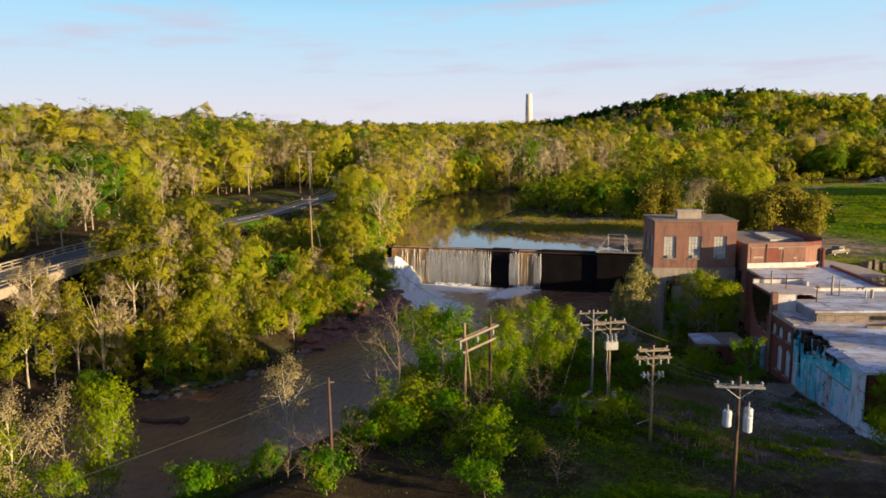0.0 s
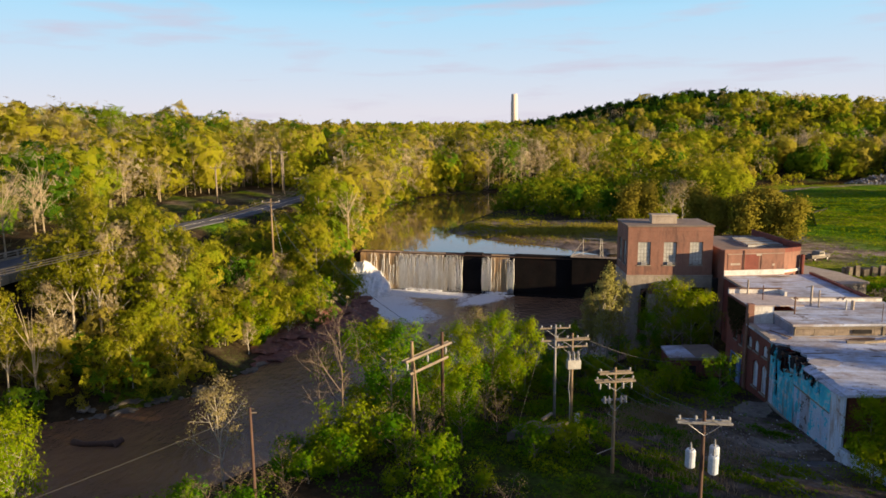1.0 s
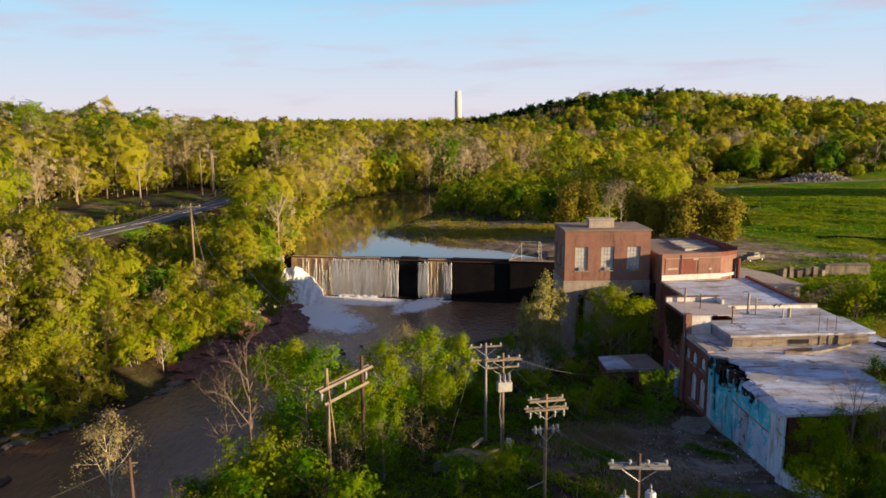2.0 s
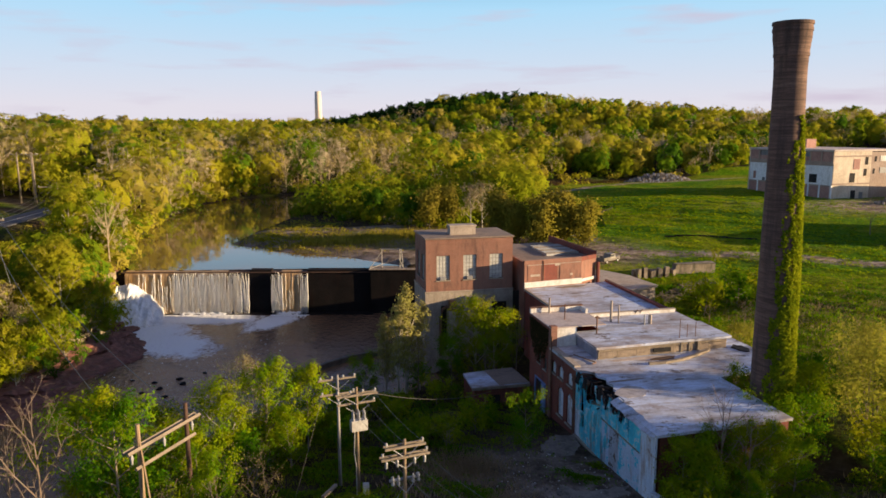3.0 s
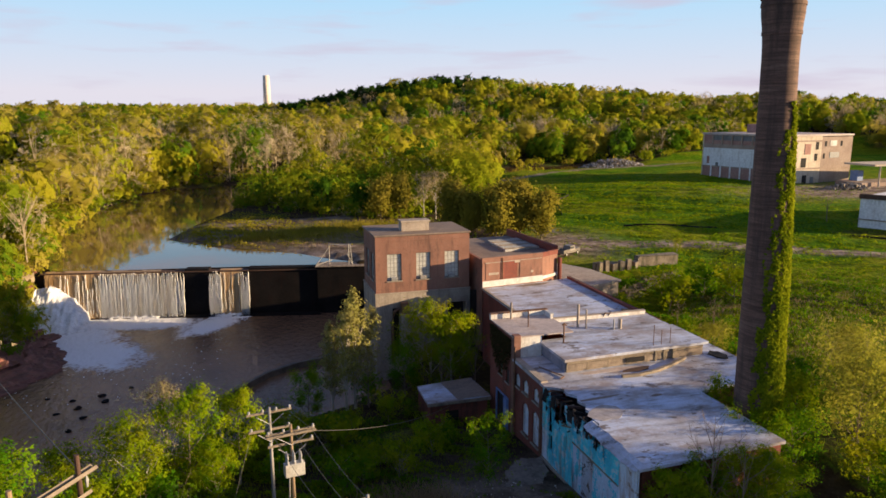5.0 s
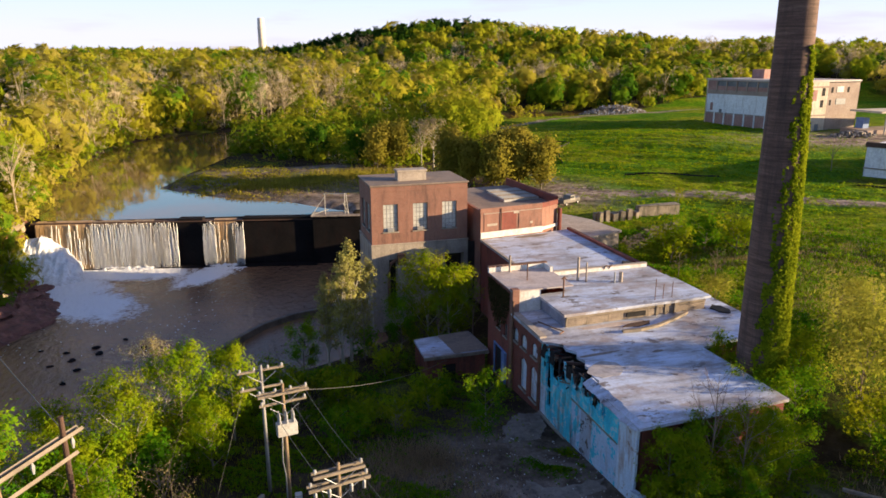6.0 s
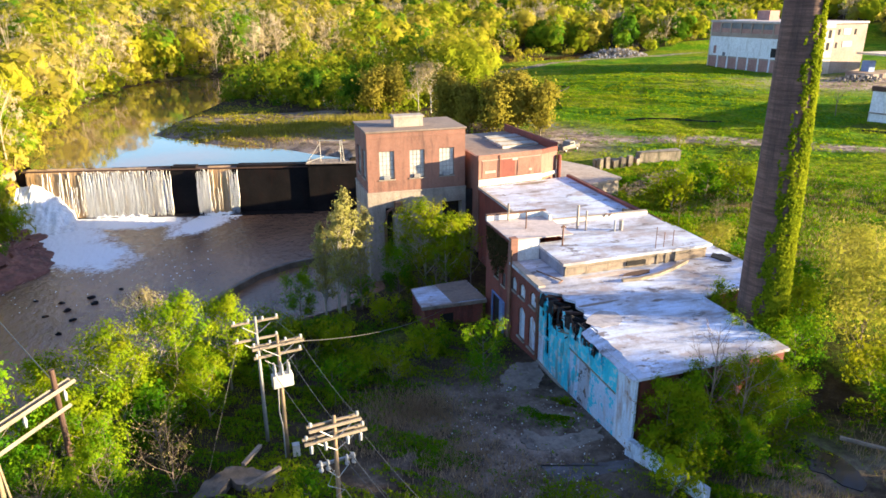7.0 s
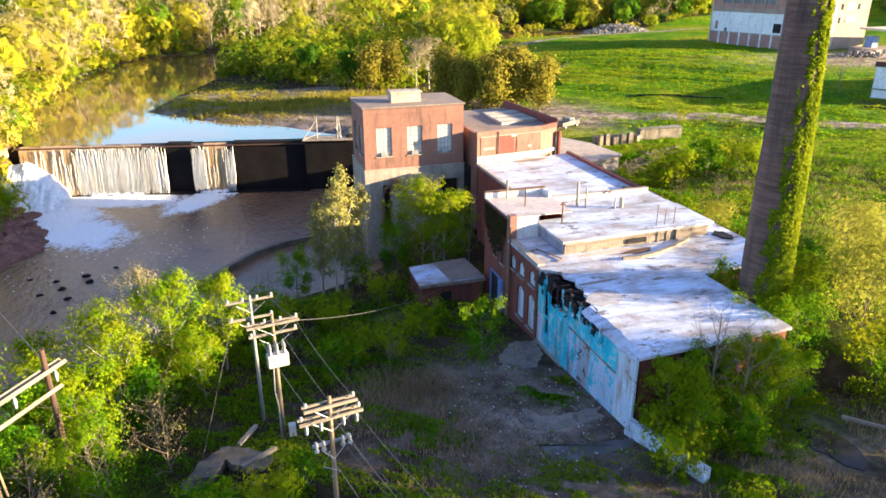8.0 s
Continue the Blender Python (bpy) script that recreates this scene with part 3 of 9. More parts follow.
def hills(x, y):
    h = hill(x, y, 145, 570, 100, 150, 27) + hill(x, y, 255, 540, 90, 150, 19) + hill(x, y, 390, 420, 140, 150, 14) + hill(x, y, 620, 200, 240, 200, 8)
    h += hill(x, y, -300, 210, 170, 190, 10) + hill(x, y, -170, 330, 110, 130, 7) + hill(x, y, -420, -40, 220, 200, 10)
    h += hill(x, y, -60, 1500, 1400, 420, 21) + hill(x, y, -200, 700, 300, 150, 4)
    return h


def land(x, y):
    x, y = np.asarray(x, float), np.asarray(y, float)
    left_d = np.minimum(line_dist(x, y, LEFT_LOW), line_dist(x, y, LEFT_HIGH))
    right_d = np.minimum(line_dist(x, y, RIGHT_LOW), line_dist(x, y, RIGHT_HIGH))
    is_left = left_d < right_d
    up = ease(36, 46, y)
    l_low = np.interp(left_d, [0, 3, 8, 16, 28, 40, 60, 120, 400], [2.2, 3.6, 5.4, 8.5, 13, 16.0, 16.8, 18, 22])
    l_high = np.interp(left_d, [0, 3, 10, 25, 40, 60, 120, 400], [10.2, 11.2, 12.5, 14.5, 16.0, 16.8, 18, 22])
    lh = l_low * (1 - up) + l_high * up
    yard = np.where(y < -35, 8 - 0.075 * (y + 35), 8 - 0.10 * (y + 35))
    yard = np.clip(yard, 5.2, 12)
    yard = yard + 0.9 * np.exp(-(((x + 13) / 7) ** 2 + ((y + 47) / 6) ** 2))
    east = ease(20, 30, x) * ease(-75, -40, y)
    plat = 10.6 + 0.8 * ease(5, 35, y) + 0.5 * ease(40, 80, x) + 2.2 * np.exp(-(((x - 110) / 45) ** 2 + ((y - 95) / 45) ** 2)) + 1.2 * ease(60, 200, x)
    north = ease(8, 12, y) * ease(-2, 3, x)
    r_in = yard * (1 - np.maximum(east, north)) + plat * np.maximum(east, north)
    r_low = np.minimum(2.2 + 0.42 * right_d, r_in)
    r_high = np.minimum(10.2 + 0.22 * right_d, plat)
    keep = ease(10, 14, y)
    rh = r_low * (1 - keep) + np.where(y > 36, r_high, r_in) * keep
    rh = np.where((x > -1) & (y > -2) & (y < 36) & (x < 3), np.minimum(rh, 10.3), rh)
    h = np.where(is_left, lh, rh)
    far = np.minimum(left_d, right_d)
    h = h + hills(x, y) * ease(40, 200, far)
    rough = bump_field(x, y, 6, 1.0) * 0.25 * ease(2, 12, far) + bump_field(x, y, 45, 2.0) * 1.5 * ease(60, 200, far)
    field = ease(40, 60, x) * ease(25, 40, y) * (1 - ease(230, 280, y))
    rough = rough + field * (0.3 * bump_field(x, y, 13, 4.0) + 0.16 * bump_field(x, y, 4.5, 6.0) + 0.4 * bump_field(x, y, 40, 5.0))
    flat = within(x, y, [(-2, -60), (30, -60), (30, 24), (-2, 24)])
    h = h + np.where(flat, 0.15 * rough, rough)
    h = np.where(within(x, y, LOW_RING), RIVER - 1.5, h)
    h = np.where(within(x, y, HIGH_RING), POOL - 1.2, h)
    hollow = 1 - ease(0.6, 1.0, np.hypot((x - 18.4) / 5.0, (y + 54.6) / 6.0))
    h = h * (1 - hollow) + 9.47 * hollow
    # made-up cut behind the powerhouse that lets the low sun onto the falls
    sun_cut = (x > 3) & (y > 10) & (y < 33) & (right_d < 60) & ~is_left
    h = np.where(sun_cut, np.minimum(h, np.maximum(2.8, 3.2 + 0.36 * (x - 8)) + 8.5 * ease(15.5, 10, y)), h)
    h = h - 2.3 * np.exp(-(((x - 42) / 9) ** 2 + ((y - 1.0) / 7.5) ** 2)) * (x > 28)
    # the bed under and along the dam
    u = (x + 48.2) * 0.9774 + (y - 44.4) * -0.2113
    v = (x + 48.2) * -0.2113 + (y - 44.4) * -0.9774
    h = np.where((u > -2.5) & (u < 51) & (v > -9) & (v < 4), np.where(v > -1.8, 1.0, np.minimum(h, POOL - 1.2)), h)
    return h


def land_z(x, y):
    return float(land(np.array([x]), np.array([y]))[0])


def axis_steps(lo, hi, fine_lo, fine_hi, step, grow=1.13):
    mid = list(np.arange(fine_lo, fine_hi + step / 2, step))
    s, up = step, [mid[-1]]
    while up[-1] < hi:
        s *= grow
        up.append(up[-1] + s)
    s, dn = step, [mid[0]]
    while dn[-1] > lo:
        s *= grow
        dn.append(dn[-1] - s)
    return np.array(dn[:0:-1] + mid + up[1:])


def in_meadow(x, y):
    return (x > 40 + 0.27 * np.clip(y - 45, 0, 300)) & (y > -95) & (y < 175 + 0.28 * x) & (x < 330)


# paths: the gravel track past the ruin, and the one along the far side of the meadow
TRACK = [(27, 24), (40, 30), (47, 36), (56, 34), (69, 28), (86, 18), (105, 4), (150, -20)]
TRACK_FAR = [(45, 38), (50, 60), (60, 95), (66, 130), (85, 165), (130, 195), (190, 200)]
LEFT_ROAD = [(-100, -250), (-95, -75), (-94, -28), (-94, 0), (-91, 20), (-86.5, 43), (-82, 60), (-80, 80), (-77, 113), (-80, 150), (-105, 230)]


def build_ground():
    xs = axis_steps(-4200, 4200, -112, 122, 1.3)
    ys = axis_steps(-1500, 4300, -100, 190, 1.3)
    gx, gy = np.meshgrid(xs, ys)
    gz = land(gx, gy)
    road_d = line_dist(gx, gy, LEFT_ROAD)
    road_z = 16.6
    bridge = (gy < 14) & (gy > -75)
    k = (1 - ease(4.5, 9, road_d)) * (~bridge)
    gz = gz * (1 - k) + (road_z - 0.15) * k
    nx, ny = len(xs), len(ys)
    verts = np.stack([gx.ravel(), gy.ravel(), gz.ravel()], 1)
    idx = np.arange(nx * ny).reshape(ny, nx)
    faces = np.stack([idx[:-1, :-1], idx[:-1, 1:], idx[1:, 1:], idx[1:, :-1]], -1).reshape(-1, 4)
    me = bpy.data.meshes.new("ground")
    me.from_pydata(verts.tolist(), [], faces.tolist())
    me.materials.append(GROUND)
    shade = me.color_attributes.new("cover", "FLOAT_COLOR", "POINT")
    grass = np.where(in_meadow(gx, gy), 0.75 + 0.2 * bump_field(gx, gy, 14, 3), 0.22 + 0.25 * bump_field(gx, gy, 9, 5))
    grass = np.where((gx > 27) & (gx < 120) & (gy < 30) & (gy > -50), 0.62 + 0.3 * bump_field(gx, gy, 10, 2), grass)
    grass = np.where((gx > -36) & (gx < 22) & (gy < 125) & (gy > 40), 0.22 + 0.28 * bump_field(gx, gy, 7, 2), grass)
    yard_bare = np.exp(-(((gx - 1) / 8) ** 2 + ((gy + 46) / 11) ** 2))
    grass = grass - 0.5 * yard_bare
    grass = np.maximum(grass, 0.85 * np.exp(-(((gx + 13) / 8) ** 2 + ((gy + 65) / 5) ** 2)))
    verge = within(gx, gy, [(-108, 30), (-62, 0), (-62, 62), (-70, 100), (-79, 138), (-104, 138), (-114, 96)])
    grass = np.where(verge, 0.35 + 0.3 * bump_field(gx, gy, 6, 8), grass)
    ld, rd = line_dist(gx, gy, LEFT_LOW), line_dist(gx, gy, RIGHT_LOW)
    rock = (1 - ease(2, 8, ld)) * ease(-8, 2, gy) * (1 - ease(45, 60, gy))
    path = np.maximum(1 - ease(2.0, 3.4, line_dist(gx, gy, TRACK)), 0.8 * (1 - ease(1.5, 3, line_dist(gx, gy, TRACK_FAR))))
    path = np.maximum(path, 1.5 * np.exp(-(((gx - 47) / 7) ** 2 + ((gy - 38) / 10) ** 2)))
    path = np.maximum(path, np.exp(-(((gx - 172) / 36) ** 2 + ((gy - 84) / 16) ** 2)) * 1.6)
    path = np.maximum(path, 1.1 * yard_bare * (0.8 + 0.35 * bump_field(gx, gy, 3.0, 7)))
    path = np.maximum(path, 0.55 * np.exp(-(((gx - 17) / 9) ** 2 + ((gy + 56) / 5) ** 2)))
    bar = np.exp(-((line_dist(gx, gy, [(-31, 69), (-24, 62), (-14, 55), (-6, 48), (2, 41)]) / 6.0) ** 2))
    bar = np.maximum(bar, 0.75 * np.exp(-(((gx + 22) / 11) ** 2 + ((gy - 68) / 8) ** 2)))
    path = np.maximum(path, bar * (gy > 38))
    path = np.maximum(path, np.where(verge & (gx < -84), 0.2 + 0.25 * bump_field(gx, gy, 8, 3), 0))
    path = np.maximum(path, np.clip(0.5 + 0.5 * bump_field(gx, gy, 5, 9), 0, 0.8) * ((gx > -36) & (gx < 24) & (gy < 90) & (gy > 40)))
    col = np.stack([grass, rock, np.clip(path, 0, 1), np.ones_like(rock)], -1).astype(np.float32)
    shade.data.foreach_set("color", np.clip(col, 0, 1).ravel())
    for p in me.polygons:
        p.use_smooth = True
    return tagged(new("ground", me), "wooded river valley ground with grass, leaf litter and rock", "ground", kind="structure")


ground = build_ground()


def water_sheet(name, ring, z, material, label):
    bm = bmesh.new()
    bm.faces.new([bm.verts.new((x, y, z)) for x, y in ring])
    bmesh.ops.triangulate(bm, faces=bm.faces[:])
    return tagged(new(name, finish(name, bm, material)), label, "river", kind="structure")


def grown(line, by, side):
    """A shore line pushed into the bank so that the water meets the ground."""
    out = []
    for i, (x, y) in enumerate(line):
        ax, ay = line[max(i - 1, 0)]
        bx, by_ = line[min(i + 1, len(line) - 1)]
        d = Vector((bx - ax, by_ - ay)).normalized()
        out.append((x - side * d.y * by, y + side * d.x * by))
    return out


water_sheet("water_lower_river", grown(LEFT_LOW, 1.2, 1) + grown(RIGHT_LOW, 1.0, -1)[::-1], RIVER, WATER_LOW, "murky brown river water below the dam")
water_sheet("water_mill_pool", LEFT_HIGH[:1] + grown(LEFT_HIGH, 1.5, 1)[1:] + grown(RIGHT_HIGH, 1.5, -1)[:0:-1] + RIGHT_HIGH[:1], POOL, WATER_POOL, "calm brown pool above the dam mirroring sky and trees")


# ---- leaf clouds ----
def leaf_quads(points, size, rng, normals=None, jitter=0.7, tall=1.0):
    """Small leaf sprays at the points, facing roughly along the normals: vertices and faces."""
    n = len(points)
    a = rng.normal(size=(n, 3))
    if normals is not None:
        nn = normals / (np.linalg.norm(normals, axis=1, keepdims=True) + 1e-9) + jitter * 0.58 * rng.normal(size=(n, 3))
        nn /= np.linalg.norm(nn, axis=1, keepdims=True) + 1e-9
        a -= (a * nn).sum(1, keepdims=True) * nn
    a /= np.linalg.norm(a, axis=1, keepdims=True)
    if normals is not None:
        b = np.cross(nn, a)
    else:
        b = rng.normal(size=(n, 3))
        b -= (a * b).sum(1, keepdims=True) * a
        b /= np.linalg.norm(b, axis=1, keepdims=True)
    s = size * rng.uniform(0.55, 1.35, (n, 1))
    a, b = a * s, b * s * rng.uniform(0.5, 0.9, (n, 1)) * tall
    v = np.stack([points - a, points - b * 0.9, points + a * 1.1, points + b], 1).reshape(-1, 3)
    f = np.arange(4 * n).reshape(-1, 4)
    return v, f


def cloud_mesh(name, verts, faces, tint, material, soft=None):
    me = bpy.data.meshes.new(name)
    me.vertices.add(len(verts))
    me.vertices.foreach_set("co", np.asarray(verts, np.float32).ravel())
    k = faces.shape[1]
    me.loops.add(len(faces) * k)
    me.loops.foreach_set("vertex_index", faces.astype(np.int32).ravel())
    me.polygons.add(len(faces))
    me.polygons.foreach_set("loop_start", np.arange(0, len(faces) * k, k, dtype=np.int32))
    me.materials.append(material)
    if soft is not None:
        # leaves take the light of the clump that they belong to
        tri = verts[faces[:, :3]]
        nn = np.cross(tri[:, 1] - tri[:, 0], tri[:, 2] - tri[:, 0])
        nn /= np.linalg.norm(nn, axis=1, keepdims=True) + 1e-9
        turned = (nn * soft[faces[:, 0]]).sum(1) < 0
        faces = faces.copy()
        faces[turned] = faces[turned][:, ::-1]
        me.loops.foreach_set("vertex_index", faces.astype(np.int32).ravel())
        nn[turned] *= -1
        out = soft / (np.linalg.norm(soft, axis=1, keepdims=True) + 1e-9)
        each = np.zeros_like(out)
        each[faces.ravel()] = np.repeat(nn, k, 0)
        out = out * 0.82 + each * 0.18
        out /= np.linalg.norm(out, axis=1, keepdims=True) + 1e-9
        me.polygons.foreach_set("use_smooth", np.ones(len(faces), bool))
        cn = me.attributes.new("custom_normal", "FLOAT_VECTOR", "POINT")
        cn.data.foreach_set("vector", out.astype(np.float32).ravel())
    at = me.attributes.new("tint", "FLOAT", "POINT")
    at.data.foreach_set("value", np.asarray(tint, np.float32).ravel())
    me.update(calc_edges=True)
    return me


# ---- building helpers ----
def wall_bm(axis, c0, c1, u0, u1, z0, z1, holes=()):
    """A wall between two planes with rectangular openings (u0, u1, z0, z1)."""
    bm = bmesh.new()
    us = sorted({u0, u1, *(v for h in holes for v in h[:2])})
    for a, b in zip(us, us[1:]):
        cuts = sorted([(h[2], h[3]) for h in holes if h[0] <= a + 1e-6 and h[1] >= b - 1e-6])
        z = z0
        for lo, hi in cuts + [(z1, z1)]:
            if lo > z + 1e-4:
                if axis == "y":
                    box(a, b, c0, c1, z, lo, bm=bm)
                else:
                    box(c0, c1, a, b, z, lo, bm=bm)
            z = max(z, hi)
    bmesh.ops.remove_doubles(bm, verts=bm.verts[:], dist=0.001)
    return bm


PANE_MESH = {}


def pane_mesh(axis, w, h, material):
    key = (axis, round(w, 3), round(h, 3), material.name)
    if key not in PANE_MESH:
        bm = box(-w / 2, w / 2, -0.01, 0.01, -h / 2, h / 2) if axis == "y" else box(-0.01, 0.01, -w / 2, w / 2, -h / 2, h / 2)
        PANE_MESH[key] = finish("pane", bm, material)
    return PANE_MESH[key]


def window(axis, c, u0, u1, z0, z1, cols, rows, owner, seed, dark=0.1, out=-1, arch=0.0, sill=True, label="multi-pane window with fogged glass", frame_mat=None, pane_mat=None):
    """A window set in plane c: frame with glazing bars, panes, sill. out: which way is outdoors."""
    rng = random.Random(seed)
    t = 0.06
    steel, glass = frame_mat or WINDOW_FRAME, pane_mat or PANE_PALE

    def slab(a, b, lo, hi, d, holes=()):
        return wall_bm(axis, c - d, c + d, a, b, lo, hi, list(holes))

    bm = slab(u0, u1, z0, z1, 0.05, [(u0 + t, u1 - t, z0 + t, z1 - t)])
    bmesh.ops.remove_doubles(bm, verts=bm.verts[:], dist=0.002)
    frame_ob = part("window", bm, steel, owner, label)
    w, h = (u1 - u0 - 2 * t) / cols, (z1 - z0 - 2 * t) / rows
    for i in range(1, cols):
        part("glazing_bar", slab(u0 + t + i * w - 0.02, u0 + t + i * w + 0.02, z0 + t, z1 - t, 0.03), steel, frame_ob)
    for j in range(1, rows):
        part("glazing_bar", slab(u0 + t, u1 - t, z0 + t + j * h - 0.02, z0 + t + j * h + 0.02, 0.028), steel, frame_ob)
    for i in range(cols):
        for j in range(rows):
            p = new("pane", pane_mesh(axis, w - 0.04, h - 0.04, PANE_DARK if rng.random() < (dark if j else dark * 3) else glass))
            u, z = u0 + t + (i + 0.5) * w, z0 + t + (j + 0.5) * h
            p.location = (u, c, z) if axis == "y" else (c, u, z)
            p.parent = frame_ob
    if sill:
        a, b = sorted((c + out * 0.32, c + out * 0.02))
        bm = box(u0 - 0.1, u1 + 0.1, a, b, z0 - 0.14, z0, 0.02) if axis == "y" else box(a, b, u0 - 0.1, u1 + 0.1, z0 - 0.14, z0, 0.02)
        part("sill", bm, CONCRETE, frame_ob)
    return frame_ob


def arch_spandrels(x0, x1, ya, yb, z_spring, z_top):
    """Brick infill that turns the head of an opening in a wall along y into a segment arch."""
    bm = bmesh.new()
    n = 8
    for side in (0, 1):
        pts = [(ya if side == 0 else yb, z_top)]
        for k in range(n + 1):
            f = k / n * 0.5 if side == 0 else 1 - k / n * 0.5
            pts.append((ya + (yb - ya) * f, z_spring + (z_top - z_spring) * math.sin(math.pi * f)))
        lo = [bm.verts.new((x0, y, z)) for y, z in pts]
        hi = [bm.verts.new((x1, y, z)) for y, z in pts]
        bm.faces.new(lo)
        bm.faces.new(hi[::-1])
        for i in range(len(lo)):
            j = (i + 1) % len(lo)
            bm.faces.new((lo[j], lo[i], hi[i], hi[j]))
    bmesh.ops.recalc_face_normals(bm, faces=bm.faces[:])
    return bm


def ragged(bm, amount, seed, where=None):
    rng = random.Random(seed)
    for v in bm.verts:
        if where is None or where(v.co):
            v.co += Vector((rng.uniform(-1, 1), rng.uniform(-1, 1), rng.uniform(-1, 1))) * amount
    return bm


# ---- powerhouse ----
def build_powerhouse():
    ph = thing("powerhouse", "tall red brick powerhouse on a stained concrete base beside the river", "building", at=(6.3, 4, 1))
    fronts = [(1.5, 3.42), (5.37, 7.31), (9.24, 11.2)]
    sides = [(1.2, 3.3), (4.4, 6.5)]
    part("wall_front", wall_bm("y", 0, 0.45, 0, 12.67, 14.3, 21.8, [(a, b, 15.95, 19.49) for a, b in fronts]), BRICK, ph)
    part("wall_side", wall_bm("x", 0, 0.45, 0.45, 8.2, 14.3, 21.8, [(a, b, 15.8, 19.4) for a, b in sides]), BRICK, ph)
    part("wall_side", box(12.22, 12.67, 0.45, 8.2, 14.3, 21.8), BRICK, ph)
    part("wall_back", box(0.45, 12.22, 7.75, 8.2, 14.3, 21.8), BRICK, ph)
    part("cornice", wall_bm("y", -0.05, 0.0, -0.05, 12.72, 21.1, 21.25), BRICK, ph)
    part("roof", box(-0.16, 12.83, -0.16, 8.36, 21.8, 22.02, 0.03), ROOF_BROWN, ph, "flat brown felted roof")
    cap = part("roof_vent", box(4.0, 7.75, 2.2, 3.9, 22.02, 23.15), CONCRETE_PALE, ph, "long pale concrete roof vent")
    part("vent_coping", box(3.88, 7.87, 2.08, 4.02, 23.15, 23.4, 0.03), CONCRETE_PALE, cap)
    base = part("base", wall_bm("y", -0.12, 0.6, -0.12, 12.75, 0.5, 14.3, [(2.1, 3.1, 5.5, 12.3), (9.6, 12.2, 2.5, 12.5)]), CONCRETE, ph, "water-stained concrete base wall")
    part("base_side", box(-0.12, 0.6, 0.6, 8.3, 0.5, 14.3), CONCRETE, ph)
    part("base_side", box(12.1, 12.75, 0.6, 8.3, 0.5, 14.3), CONCRETE, ph)
    # near-black sheet stands for the unlit depth behind the base openings
    part("recess", box(0.6, 12.1, 0.9, 1.1, 0.5, 14.2), DARK_VOID, ph)
    part("ledge", box(-0.2, 12.83, -0.2, 8.4, 14.22, 14.4, 0.03), CONCRETE, ph)
    part("buttress", box(3.1, 4.1, -0.9, -0.12, 0.5, 11.6, 0.05), CONCRETE, ph)
    pipe = part("intake_box", box(3.2, 4.2, -0.85, -0.12, 11.6, 13.1, 0.06), RUST, ph, "rusty iron intake box")
    part("pipe", tube([(3.0, -0.35, 12.3), (2.3, -0.35, 11.9), (2.0, -0.35, 10.5), (2.0, -0.35, 5)], 0.2, 8), RUST, ph)
    for i, (a, b) in enumerate(fronts):
        window("y", 0.2, a, b, 15.95, 19.49, 4, 6, ph, i, 0.0)
        part("wall_unit", box(a + 0.5, a + 1.3, -0.22, 0.1, 15.98, 16.45, 0.03), METAL_GREY, ph, "small grey box in the window foot")
    for i, (a, b) in enumerate(sides):
        window("x", 0.2, a, b, 15.8, 19.4, 4, 6, ph, 10 + i, 0.1)
    part("floor", box(0.45, 12.22, 0.45, 7.75, 14.3, 14.5), CONCRETE, ph)


build_powerhouse()


